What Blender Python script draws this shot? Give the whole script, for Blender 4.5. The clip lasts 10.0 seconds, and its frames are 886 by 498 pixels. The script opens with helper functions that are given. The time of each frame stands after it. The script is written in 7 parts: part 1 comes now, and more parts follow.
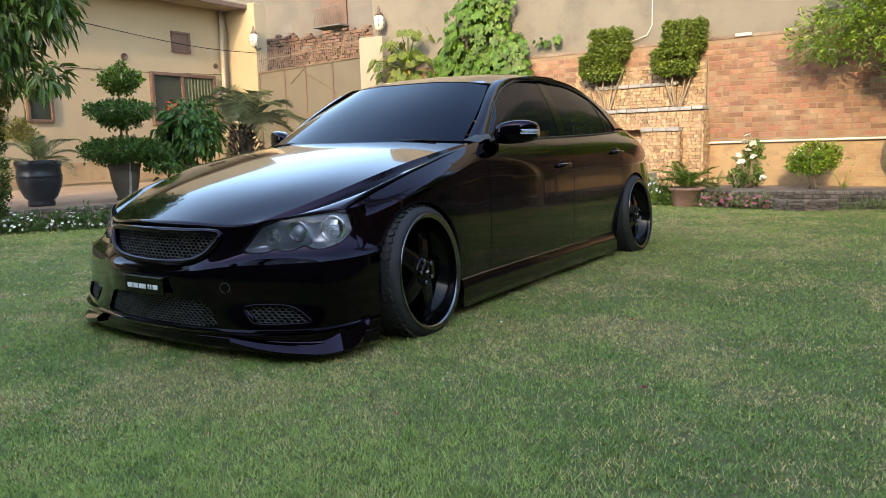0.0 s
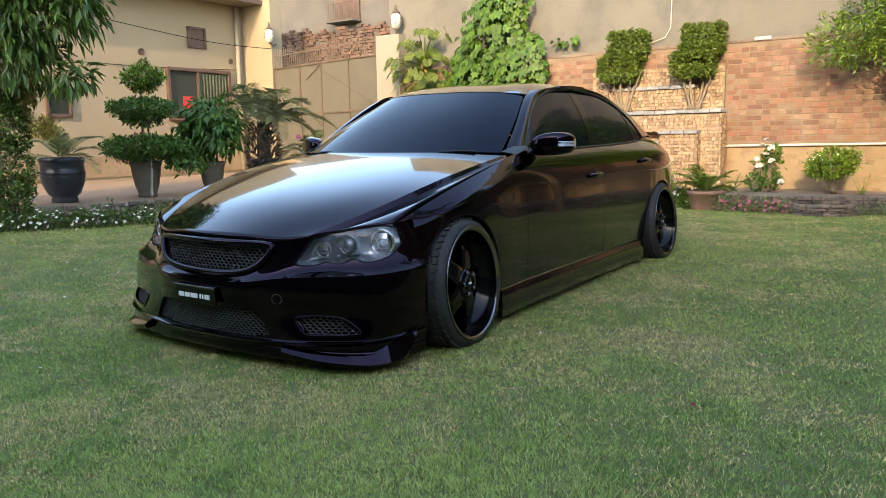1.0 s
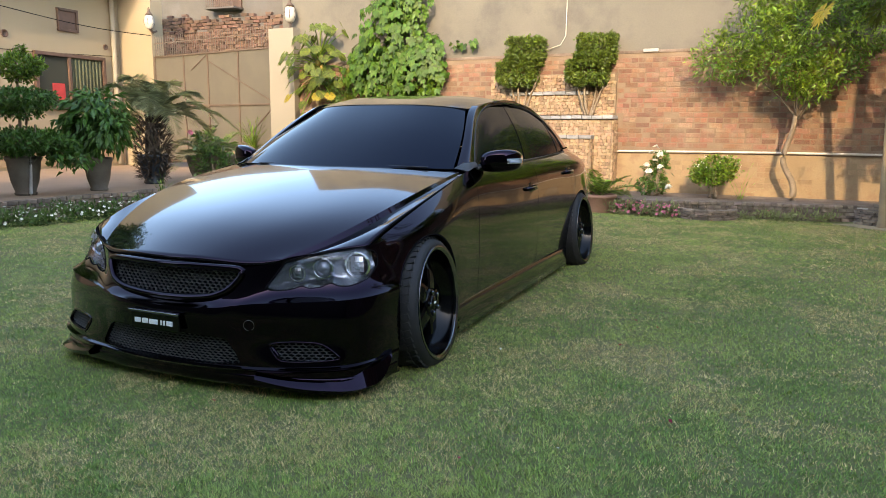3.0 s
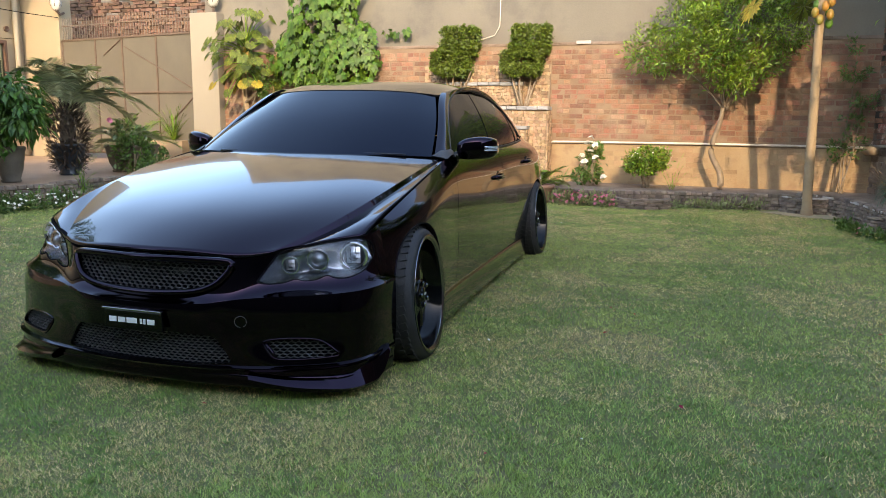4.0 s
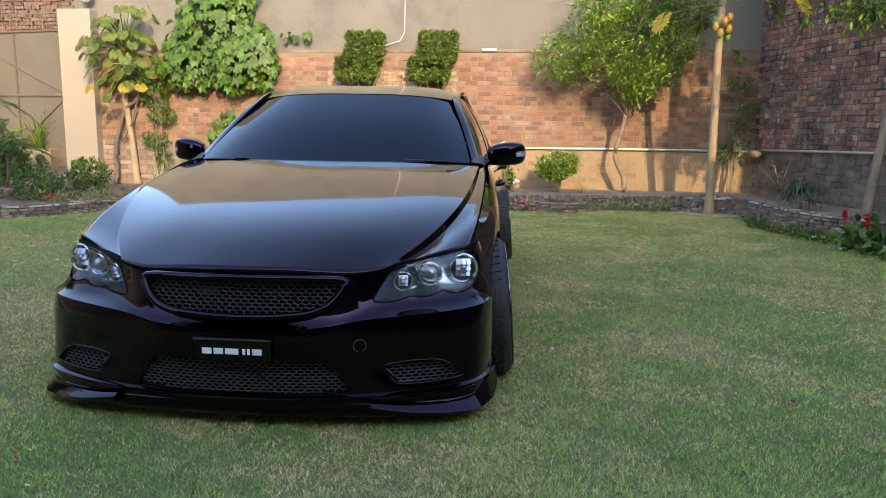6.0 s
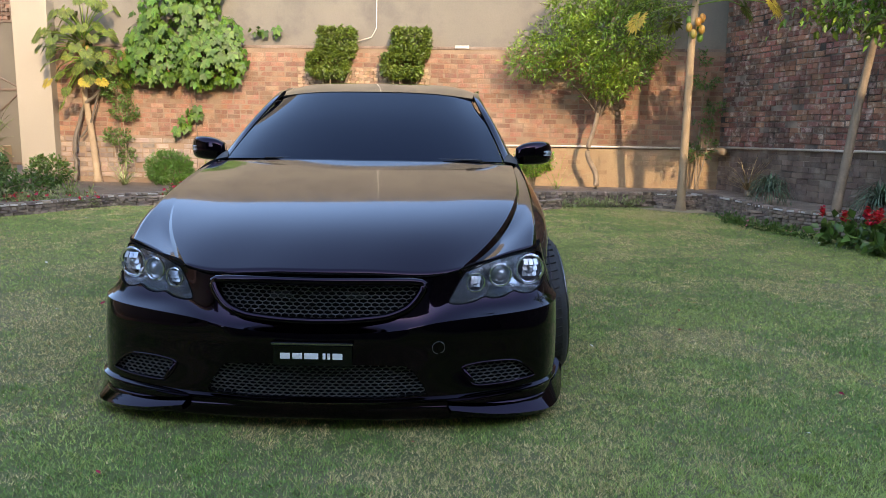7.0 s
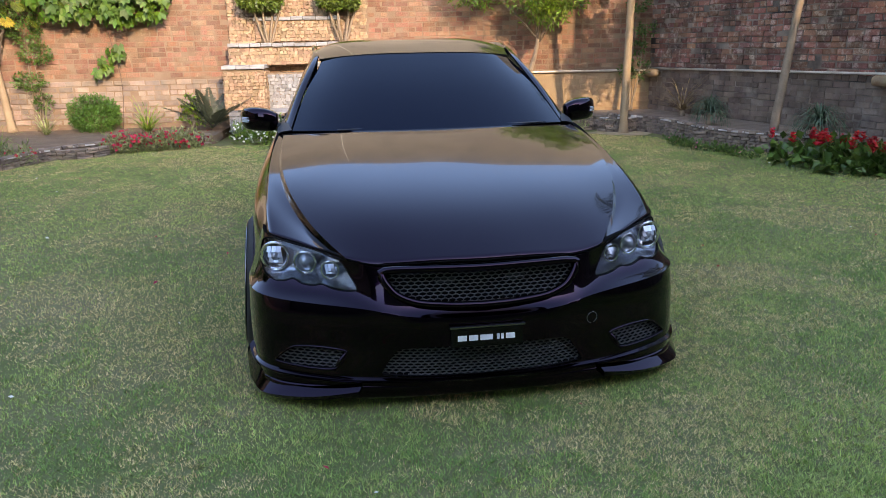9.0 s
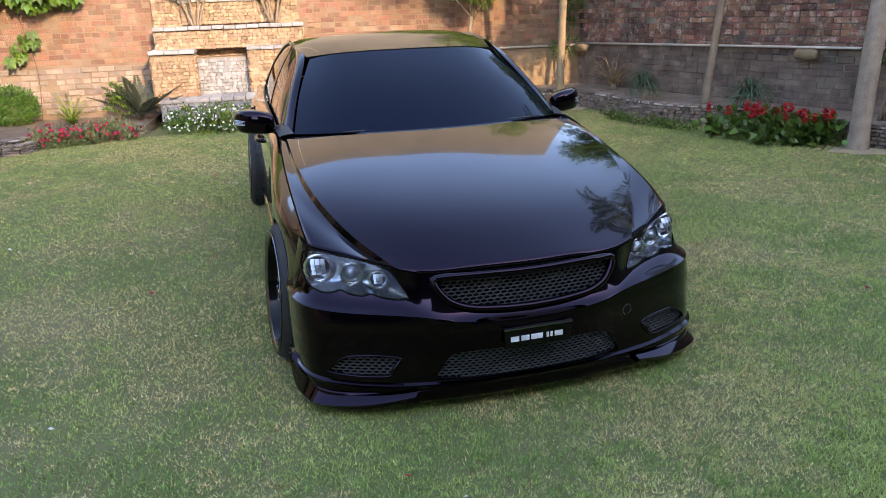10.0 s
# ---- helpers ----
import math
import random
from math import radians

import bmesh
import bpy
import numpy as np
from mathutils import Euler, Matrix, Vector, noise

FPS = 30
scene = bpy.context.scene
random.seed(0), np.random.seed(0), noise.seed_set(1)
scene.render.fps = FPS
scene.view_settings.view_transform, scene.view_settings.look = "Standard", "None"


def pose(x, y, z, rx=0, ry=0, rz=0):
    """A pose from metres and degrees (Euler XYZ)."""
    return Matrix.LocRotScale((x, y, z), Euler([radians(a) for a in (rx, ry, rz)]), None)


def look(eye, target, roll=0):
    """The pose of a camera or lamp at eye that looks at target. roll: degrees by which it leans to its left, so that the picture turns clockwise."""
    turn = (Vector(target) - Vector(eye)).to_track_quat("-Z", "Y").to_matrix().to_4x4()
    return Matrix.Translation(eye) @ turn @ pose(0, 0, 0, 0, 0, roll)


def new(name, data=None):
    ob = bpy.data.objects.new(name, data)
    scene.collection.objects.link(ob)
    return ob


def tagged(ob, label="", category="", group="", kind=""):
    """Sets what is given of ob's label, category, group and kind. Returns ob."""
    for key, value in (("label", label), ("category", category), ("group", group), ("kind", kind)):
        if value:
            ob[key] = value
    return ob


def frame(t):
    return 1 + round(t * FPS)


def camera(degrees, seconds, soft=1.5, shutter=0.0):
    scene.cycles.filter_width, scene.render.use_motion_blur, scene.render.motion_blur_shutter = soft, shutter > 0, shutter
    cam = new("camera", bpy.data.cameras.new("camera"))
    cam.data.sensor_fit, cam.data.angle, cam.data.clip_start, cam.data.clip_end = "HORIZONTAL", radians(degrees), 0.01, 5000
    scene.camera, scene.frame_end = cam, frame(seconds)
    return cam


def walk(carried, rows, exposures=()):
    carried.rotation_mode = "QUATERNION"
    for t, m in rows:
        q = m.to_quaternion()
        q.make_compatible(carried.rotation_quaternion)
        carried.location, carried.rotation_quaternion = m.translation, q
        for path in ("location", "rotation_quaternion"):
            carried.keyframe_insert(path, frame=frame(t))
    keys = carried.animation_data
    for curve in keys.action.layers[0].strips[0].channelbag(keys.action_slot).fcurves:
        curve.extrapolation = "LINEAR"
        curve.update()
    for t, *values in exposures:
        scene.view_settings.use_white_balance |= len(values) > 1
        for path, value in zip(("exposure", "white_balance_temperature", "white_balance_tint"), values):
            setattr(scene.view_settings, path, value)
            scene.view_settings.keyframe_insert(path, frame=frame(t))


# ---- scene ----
cam = camera(61.8, 10.0, soft=0.6)
PATH = [
    (0, (2.891, -1.928, 0.884), (1.803, -0.273, 0.607), -1.5),
    (0.5, (2.849, -1.971, 0.914), (1.744, -0.329, 0.625), -1.3),
    (1, (2.769, -2.075, 0.986), (1.672, -0.429, 0.692), -0.9),
    (1.5, (2.692, -2.17, 1.055), (1.644, -0.492, 0.76), -0.4),
    (2, (2.59, -2.227, 1.083), (1.617, -0.504, 0.788), -0.1),
    (2.5, (2.504, -2.261, 1.132), (1.611, -0.498, 0.828), 0.2),
    (4, (2.005, -2.311, 1.089), (1.425, -0.427, 0.753), 0.8),
    (4.5, (1.773, -2.316, 1.073), (1.304, -0.4, 0.742), 1.0),
    (5, (1.527, -2.311, 1.062), (1.183, -0.367, 0.743), 1.2),
    (5.5, (1.219, -2.35, 1.065), (0.979, -0.389, 0.753), 0.9),
    (7, (0.471, -2.395, 1.077), (0.447, -0.421, 0.756), 0.9),
    (7.5, (0.212, -2.418, 1.099), (0.307, -0.449, 0.763), 0.8),
    (8, (-0.029, -2.422, 1.133), (0.096, -0.458, 0.778), 0.4),
    (8.5, (-0.254, -2.401, 1.208), (-0.083, -0.454, 0.781), -0.4),
    (9, (-0.511, -2.442, 1.353), (-0.241, -0.536, 0.81), -1.1),
    (9.5, (-0.818, -2.482, 1.469), (-0.444, -0.618, 0.847), -1.5),
    (10, (-1.017, -2.373, 1.518), (-0.522, -0.539, 0.894), -2.1),
]
EXPOSURES = [(0, 3.36, 8900, 9), (2.5, 3.34, 8700, 10), (4, 3.30, 8500, 11), (7, 3.32, 8000, 14), (8.5, 3.36, 8000, 16), (9, 3.38, 8100, 17), (9.5, 3.50, 8200, 18), (10, 3.56, 8300, 19)]
walk(cam, [(t, look(*p)) for t, *p in PATH], EXPOSURES)

# ---------------------------------------------------------------- light
SUN_AZ, SUN_EL = 15.5, 22.5          # degrees from -y towards +x, and above the horizon
world = bpy.data.worlds.new("world")
scene.world = world
world.use_nodes = True
wn, wl = world.node_tree.nodes, world.node_tree.links
wn.clear()
sky = wn.new("ShaderNodeTexSky")
sky.sky_type = 'NISHITA'
sky.sun_disc = False
sky.sun_elevation = radians(SUN_EL)
sky.sun_rotation = radians(180 - SUN_AZ)
sky.air_density, sky.dust_density, sky.ozone_density = 1.0, 1.4, 4.0
bg = wn.new("ShaderNodeBackground")
bg.inputs["Strength"].default_value = 0.108
wo = wn.new("ShaderNodeOutputWorld")
wl.new(sky.outputs[0], bg.inputs["Color"])
wl.new(bg.outputs[0], wo.inputs["Surface"])

sun_data = bpy.data.lights.new("sun", 'SUN')
sun_data.energy = 0.56
sun_data.angle = radians(0.6)
sun_data.color = (1.0, 0.84, 0.64)
sun = new("sun", sun_data)
_a, _e = radians(SUN_AZ), radians(SUN_EL)
SUN_DIR = Vector((math.sin(_a) * math.cos(_e), -math.cos(_a) * math.cos(_e), math.sin(_e)))
sun.matrix_world = look(SUN_DIR * 40, (0, 0, 0))

# ---------------------------------------------------------------- materials
def mat(name, base, rough=0.6, metal=0.0, second=None, scale=6.0, fine=60.0, bump=0.2, bump_scale=None,
        spread=0.12, rnd=0.0, coat=0.0, spec=0.5, stain=None, stain_scale=1.2, stain_amount=0.5, dist=0.01, world=False):
    """A surface with two scales of variation, relief and optional stains; rnd varies alike pieces."""
    m = bpy.data.materials.new(name)
    m.use_nodes = True
    n, l = m.node_tree.nodes, m.node_tree.links
    b = n["Principled BSDF"]
    if world:
        at = n.new("ShaderNodeNewGeometry").outputs["Position"]
    else:
        at = n.new("ShaderNodeTexCoord").outputs["Object"]
    n1 = n.new("ShaderNodeTexNoise")
    n1.inputs["Scale"].default_value = scale
    n1.inputs["Detail"].default_value = 6
    l.new(at, n1.inputs["Vector"])
    n2 = n.new("ShaderNodeTexNoise")
    n2.inputs["Scale"].default_value = fine
    n2.inputs["Detail"].default_value = 4
    l.new(at, n2.inputs["Vector"])
    ramp = n.new("ShaderNodeMapRange")
    ramp.inputs["From Min"].default_value, ramp.inputs["From Max"].default_value = 0.32, 0.68
    l.new(n1.outputs["Fac"], ramp.inputs["Value"])
    mix = n.new("ShaderNodeMix")
    mix.data_type = 'RGBA'
    second = second or tuple(c * (1 - 2 * spread) for c in base)
    mix.inputs["A"].default_value, mix.inputs["B"].default_value = (*base, 1), (*second, 1)
    l.new(ramp.outputs[0], mix.inputs["Factor"])
    col = mix.outputs["Result"]
    if stain:
        n3 = n.new("ShaderNodeTexNoise")
        n3.inputs["Scale"].default_value = stain_scale
        n3.inputs["Detail"].default_value = 8
        n3.inputs["Roughness"].default_value = 0.65
        l.new(at, n3.inputs["Vector"])
        r3 = n.new("ShaderNodeMapRange")
        r3.inputs["From Min"].default_value, r3.inputs["From Max"].default_value = 0.5, 0.72
        r3.inputs["To Max"].default_value = stain_amount
        l.new(n3.outputs["Fac"], r3.inputs["Value"])
        m3 = n.new("ShaderNodeMix")
        m3.data_type = 'RGBA'
        l.new(r3.outputs[0], m3.inputs["Factor"])
        l.new(col, m3.inputs["A"])
        m3.inputs["B"].default_value = (*stain, 1)
        col = m3.outputs["Result"]
    val = n.new("ShaderNodeMapRange")
    val.inputs["To Min"].default_value, val.inputs["To Max"].default_value = 1 - spread, 1 + spread
    l.new(n2.outputs["Fac"], val.inputs["Value"])
    hsv = n.new("ShaderNodeHueSaturation")
    l.new(col, hsv.inputs["Color"])
    if rnd:
        oi, geo = n.new("ShaderNodeObjectInfo"), n.new("ShaderNodeNewGeometry")
        add = n.new("ShaderNodeMath")
        add.operation = 'ADD'
        l.new(oi.outputs["Random"], add.inputs[0])
        l.new(geo.outputs["Random Per Island"], add.inputs[1])
        fr = n.new("ShaderNodeMath")
        fr.operation = 'FRACT'
        l.new(add.outputs[0], fr.inputs[0])
        rr = n.new("ShaderNodeMapRange")
        rr.inputs["To Min"].default_value, rr.inputs["To Max"].default_value = 1 - rnd, 1 + rnd
        l.new(fr.outputs[0], rr.inputs["Value"])
        mul = n.new("ShaderNodeMath")
        mul.operation = 'MULTIPLY'
        l.new(val.outputs[0], mul.inputs[0])
        l.new(rr.outputs[0], mul.inputs[1])
        l.new(mul.outputs[0], hsv.inputs["Value"])
        hr = n.new("ShaderNodeMapRange")
        hr.inputs["To Min"].default_value, hr.inputs["To Max"].default_value = 0.5 - 0.04 * rnd, 0.5 + 0.04 * rnd
        m7 = n.new("ShaderNodeMath")
        m7.operation = 'MULTIPLY'
        m7.inputs[1].default_value = 7.31
        l.new(fr.outputs[0], m7.inputs[0])
        f7 = n.new("ShaderNodeMath")
        f7.operation = 'FRACT'
        l.new(m7.outputs[0], f7.inputs[0])
        l.new(f7.outputs[0], hr.inputs["Value"])
        l.new(hr.outputs[0], hsv.inputs["Hue"])
    else:
        l.new(val.outputs[0], hsv.inputs["Value"])
    l.new(hsv.outputs["Color"], b.inputs["Base Color"])
    b.inputs["Roughness"].default_value = rough
    b.inputs["Metallic"].default_value = metal
    b.inputs["Coat Weight"].default_value = coat
    b.inputs["Coat Roughness"].default_value = 0.02
    b.inputs["Specular IOR Level"].default_value = spec
    if bump:
        bp = n.new("ShaderNodeBump")
        bp.inputs["Strength"].default_value = bump
        bp.inputs["Distance"].default_value = dist
        if bump_scale:
            n4 = n.new("ShaderNodeTexNoise")
            n4.inputs["Scale"].default_value = bump_scale
            n4.inputs["Detail"].default_value = 5
            l.new(at, n4.inputs["Vector"])
            l.new(n4.outputs["Fac"], bp.inputs["Height"])
        else:
            l.new(n2.outputs["Fac"], bp.inputs["Height"])
        l.new(bp.outputs[0], b.inputs["Normal"])
    return m


def leaf_mat(name, base, second, back=0.35, rough=0.45, rnd=0.35):
    """Leaves: gloss on top, light passing through them."""
    m = mat(name, base, rough, second=second, scale=3.0, fine=25, bump=0.1, rnd=rnd)
    n, l = m.node_tree.nodes, m.node_tree.links
    b, out = n["Principled BSDF"], n["Material Output"]
    tr = n.new("ShaderNodeBsdfTranslucent")
    src = b.inputs["Base Color"].links[0].from_socket
    l.new(src, tr.inputs["Color"])
    mx = n.new("ShaderNodeMixShader")
    mx.inputs[0].default_value = back
    l.new(b.outputs[0], mx.inputs[1])
    l.new(tr.outputs[0], mx.inputs[2])
    l.new(mx.outputs[0], out.inputs["Surface"])
    return m


M_GRASS_SOIL = mat("lawn_soil", (0.11, 0.135, 0.035), 0.95, second=(0.17, 0.155, 0.065), scale=1.1, fine=330, bump=0.7, bump_scale=240, spread=0.5,
                   stain=(0.16, 0.14, 0.08), stain_scale=2.2, stain_amount=0.45)
M_BLADE = leaf_mat("grass_blade", (0.31, 0.41, 0.082), (0.41, 0.48, 0.13), 0.25, 0.55, 0.45)
M_BLADE_DEEP = leaf_mat("grass_blade_deep", (0.15, 0.27, 0.05), (0.22, 0.34, 0.07), 0.25, 0.55, 0.45)
M_BLADE_DRY = leaf_mat("grass_blade_dry", (0.76, 0.58, 0.27), (0.58, 0.44, 0.18), 0.2, 0.7, 0.4)
M_BRICK = mat("brick_red", (0.225, 0.098, 0.060), 0.9, second=(0.20, 0.125, 0.082), scale=9, fine=70, bump=0.9, spread=0.35, rnd=0.27,
              stain=(0.255, 0.182, 0.124), stain_scale=3.2, stain_amount=0.95, world=True)
M_BRICK_CLAY = mat("brick_clay_smeared", (0.285, 0.195, 0.112), 0.93, second=(0.25, 0.155, 0.088), scale=5, fine=70, bump=0.6, spread=0.2, rnd=0.14,
                   stain=(0.30, 0.215, 0.13), stain_scale=3, stain_amount=0.9, world=True)
M_BRICK_DARK = mat("brick_dark", (0.33, 0.135, 0.085), 0.92, second=(0.10, 0.060, 0.045), scale=2.4, fine=45, bump=0.9, spread=0.4, rnd=0.4,
                   stain=(0.56, 0.44, 0.35), stain_scale=10.0, stain_amount=0.8, world=True)
M_BRICK_GREY = mat("brick_weathered", (0.27, 0.19, 0.14), 0.93, second=(0.19, 0.155, 0.13), scale=8, fine=90, bump=0.6, spread=0.15, rnd=0.25,
                   stain=(0.33, 0.27, 0.21), stain_scale=3.5, stain_amount=0.8, world=True)
M_MORTAR = mat("mortar", (0.24, 0.168, 0.114), 0.95, second=(0.19, 0.124, 0.080), scale=3, fine=70, bump=0.5, spread=0.15)
M_MORTAR_PALE = mat("mortar_pale", (0.25, 0.185, 0.13), 0.95, second=(0.19, 0.135, 0.09), scale=9, fine=70, bump=0.4, spread=0.15)
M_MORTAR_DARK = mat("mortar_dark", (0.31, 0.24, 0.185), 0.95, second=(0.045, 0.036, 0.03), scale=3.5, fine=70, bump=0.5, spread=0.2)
M_PLASTER = mat("plaster_grey", (0.172, 0.152, 0.120), 0.92, second=(0.135, 0.120, 0.097), scale=0.9, fine=45, bump=0.3, spread=0.09,
                stain=(0.097, 0.088, 0.077), stain_scale=1.3, stain_amount=0.85)
M_MUD = mat("plaster_worn", (0.315, 0.225, 0.130), 0.95, second=(0.255, 0.175, 0.100), scale=1.6, fine=50, bump=0.4, spread=0.08,
            stain=(0.20, 0.115, 0.072), stain_scale=4.5, stain_amount=0.8)
M_CREAM = mat("paint_cream", (0.294, 0.231, 0.150), 0.8, second=(0.269, 0.210, 0.137), scale=0.7, fine=40, bump=0.08, spread=0.04,
              stain=(0.311, 0.252, 0.189), stain_scale=0.5, stain_amount=0.3)
M_CREAM_PALE = mat("paint_pale_cream", (0.272, 0.234, 0.178), 0.75, second=(0.248, 0.212, 0.16), scale=0.8, fine=40, bump=0.08, spread=0.04)
M_TILE = mat("terrace_tile", (0.324, 0.216, 0.149), 0.6, second=(0.279, 0.184, 0.126), scale=2, fine=30, bump=0.1, spread=0.06)
M_DUST = mat("bare_earth", (0.34, 0.26, 0.17), 0.97, second=(0.26, 0.21, 0.12), scale=5, fine=70, bump=0.6, bump_scale=60, spread=0.2)
M_SOIL = mat("soil", (0.20, 0.14, 0.09), 0.97, second=(0.13, 0.09, 0.06), scale=4, fine=60, bump=0.9, bump_scale=35, spread=0.25, dist=0.03)
M_BEDSOIL = mat("dusty_soil", (0.25, 0.19, 0.14), 0.97, second=(0.16, 0.12, 0.09), scale=4, fine=60, bump=0.9, bump_scale=35, spread=0.2, dist=0.02)
M_BRICK_MUD = mat("brick_mud_washed", (0.21, 0.148, 0.11), 0.93, second=(0.10, 0.070, 0.052), scale=4, fine=60, bump=0.8, spread=0.2, rnd=0.25,
                  stain=(0.27, 0.225, 0.185), stain_scale=3.0, stain_amount=0.7, world=True)
M_CYCAD = leaf_mat("leaf_cycad", (0.028, 0.040, 0.024), (0.045, 0.055, 0.034), 0.08, 0.5, 0.3)
M_STONE_GREY = mat("stone_grey", (0.25, 0.19, 0.145), 0.85, second=(0.14, 0.108, 0.088), scale=9, fine=60, bump=0.5, rnd=0.35)
M_GATE = mat("gate_paint", (0.122, 0.106, 0.080), 0.55, second=(0.104, 0.091, 0.070), scale=2, fine=30, bump=0.05, spread=0.04)
M_GATE_DARK = mat("gate_frame_paint", (0.13, 0.088, 0.062), 0.6, second=(0.10, 0.068, 0.048), scale=4, fine=30, bump=0.05)
M_TRUNK = mat("bark_pale", (0.27, 0.205, 0.14), 0.9, second=(0.18, 0.135, 0.095), scale=7, fine=60, bump=0.6, spread=0.15)


def paint():
    """Deep aubergine metallic paint under clear lacquer."""
    m = bpy.data.materials.new("car_paint")
    m.use_nodes = True
    n, l = m.node_tree.nodes, m.node_tree.links
    b = n["Principled BSDF"]
    co = n.new("ShaderNodeTexCoord")
    v = n.new("ShaderNodeTexVoronoi")
    v.inputs["Scale"].default_value = 900
    l.new(co.outputs["Object"], v.inputs["Vector"])
    mx = n.new("ShaderNodeMix")
    mx.data_type = 'RGBA'
    mx.inputs["A"].default_value = (0.007, 0.003, 0.0085, 1)
    mx.inputs["B"].default_value = (0.015, 0.0055, 0.018, 1)
    l.new(v.outputs["Color"], mx.inputs["Factor"])
    l.new(mx.outputs["Result"], b.inputs["Base Color"])
    b.inputs["Metallic"].default_value = 1.0
    b.inputs["Roughness"].default_value = 0.10
    b.inputs["Coat Weight"].default_value = 1.0
    b.inputs["Coat Roughness"].default_value = 0.012
    b.inputs["Coat IOR"].default_value = 1.25
    nz = n.new("ShaderNodeTexNoise")
    nz.inputs["Scale"].default_value = 3.0
    l.new(co.outputs["Object"], nz.inputs["Vector"])
    bp = n.new("ShaderNodeBump")
    bp.inputs["Strength"].default_value = 0.03
    bp.inputs["Distance"].default_value = 0.004
    l.new(nz.outputs["Fac"], bp.inputs["Height"])
    l.new(bp.outputs[0], b.inputs["Coat Normal"])
    return m


def plain(name, base, rough, metal=0.0, spec=0.5, coat=0.0):
    m = bpy.data.materials.new(name)
    m.use_nodes = True
    b = m.node_tree.nodes["Principled BSDF"]
    b.inputs["Base Color"].default_value = (*base, 1)
    b.inputs["Roughness"].default_value = rough
    b.inputs["Metallic"].default_value = metal
    b.inputs["Specular IOR Level"].default_value = spec
    b.inputs["Coat Weight"].default_value = coat
    b.inputs["Coat Roughness"].default_value = 0.03
    return m


def clear_glass(name, tint=(1, 1, 1)):
    """A thin clear cover: see-through, with the gloss of its face."""
    m = bpy.data.materials.new(name)
    m.use_nodes = True
    n, l = m.node_tree.nodes, m.node_tree.links
    n.remove(n["Principled BSDF"])
    tr, gl, fr, mx = n.new("ShaderNodeBsdfTransparent"), n.new("ShaderNodeBsdfGlossy"), n.new("ShaderNodeFresnel"), n.new("ShaderNodeMixShader")
    tr.inputs["Color"].default_value = (*tint, 1)
    gl.inputs["Roughness"].default_value = 0.02
    fr.inputs["IOR"].default_value = 1.55
    l.new(fr.outputs[0], mx.inputs[0])
    l.new(tr.outputs[0], mx.inputs[1])
    l.new(gl.outputs[0], mx.inputs[2])
    l.new(mx.outputs[0], n["Material Output"].inputs["Surface"])
    return m


M_BODY = paint()
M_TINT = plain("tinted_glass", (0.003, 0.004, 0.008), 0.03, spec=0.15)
M_TINT.node_tree.nodes["Principled BSDF"].inputs["Specular Tint"].default_value = (0.32, 0.47, 1.0, 1)     # blue sky reflection put into the specular colour
M_LENS = clear_glass("headlight_cover", (0.93, 0.96, 1.0))
M_CHROME = plain("chrome", (0.86, 0.88, 0.92), 0.08, 1.0)
M_REFLECTOR = plain("lamp_reflector", (0.46, 0.49, 0.53), 0.30, 1.0)
M_SATIN = plain("satin_grey_housing", (0.44, 0.47, 0.52), 0.25, 0.75)
M_RUBBER = mat("tyre_rubber", (0.017, 0.017, 0.019), 0.7, second=(0.026, 0.025, 0.025), scale=14, fine=200, bump=0.15, spread=0.15)
M_RIM = plain("gloss_black_rim", (0.002, 0.002, 0.0025), 0.12, 0.0, spec=0.25)
M_RIM_LIP = plain("polished_dark_lip", (0.20, 0.205, 0.22), 0.2, 1.0)
M_BLACK = mat("black_plastic", (0.014, 0.014, 0.016), 0.45, second=(0.02, 0.02, 0.021), scale=20, fine=200, bump=0.05)
# near-black; on gap strips and panel rims it paints in shade
M_VOID = plain("dark_inside", (0.010, 0.010, 0.011), 0.9, spec=0.0)
M_MESH = plain("grille_mesh_grey", (0.10, 0.103, 0.112), 0.35, 0.3)
M_PLATE_WHITE = plain("plate_white", (0.8, 0.8, 0.8), 0.5)
M_GLASSY = plain("lamp_lens", (0.55, 0.6, 0.66), 0.05, 0.6)

M_STONE_GOLD = mat("stone_golden", (0.325, 0.236, 0.155), 0.85, second=(0.27, 0.165, 0.098), scale=14, fine=70, bump=0.4, rnd=0.34)
M_STONE_BLUE = mat("stone_bluegrey", (0.29, 0.28, 0.275), 0.8, second=(0.21, 0.215, 0.22), scale=10, fine=70, bump=0.4, rnd=0.25)
M_WHITEWASH = mat("whitewash", (0.52, 0.49, 0.44), 0.85, second=(0.36, 0.33, 0.29), scale=5, fine=50, bump=0.3, stain=(0.3, 0.27, 0.22), stain_scale=6, stain_amount=0.6)
M_PIPE = mat("pipe_white", (0.68, 0.62, 0.53), 0.5, second=(0.45, 0.39, 0.31), scale=4, fine=40, bump=0.03)
M_TERRACOTTA = mat("terracotta", (0.40, 0.22, 0.16), 0.8, second=(0.32, 0.17, 0.12), scale=6, fine=60, bump=0.15)
M_POT_GREY = mat("pot_cement", (0.14, 0.115, 0.085), 0.85, second=(0.10, 0.08, 0.06), scale=5, fine=60, bump=0.25)
M_POT_BLACK = mat("pot_black", (0.018, 0.022, 0.030), 0.35, second=(0.03, 0.035, 0.045), scale=5, fine=60, bump=0.08)
M_WOOD_RED = mat("window_wood", (0.11, 0.06, 0.042), 0.6, second=(0.08, 0.045, 0.033), scale=8, fine=60, bump=0.15)
M_DARKGLASS = plain("window_glass_dark", (0.03, 0.035, 0.03), 0.08)
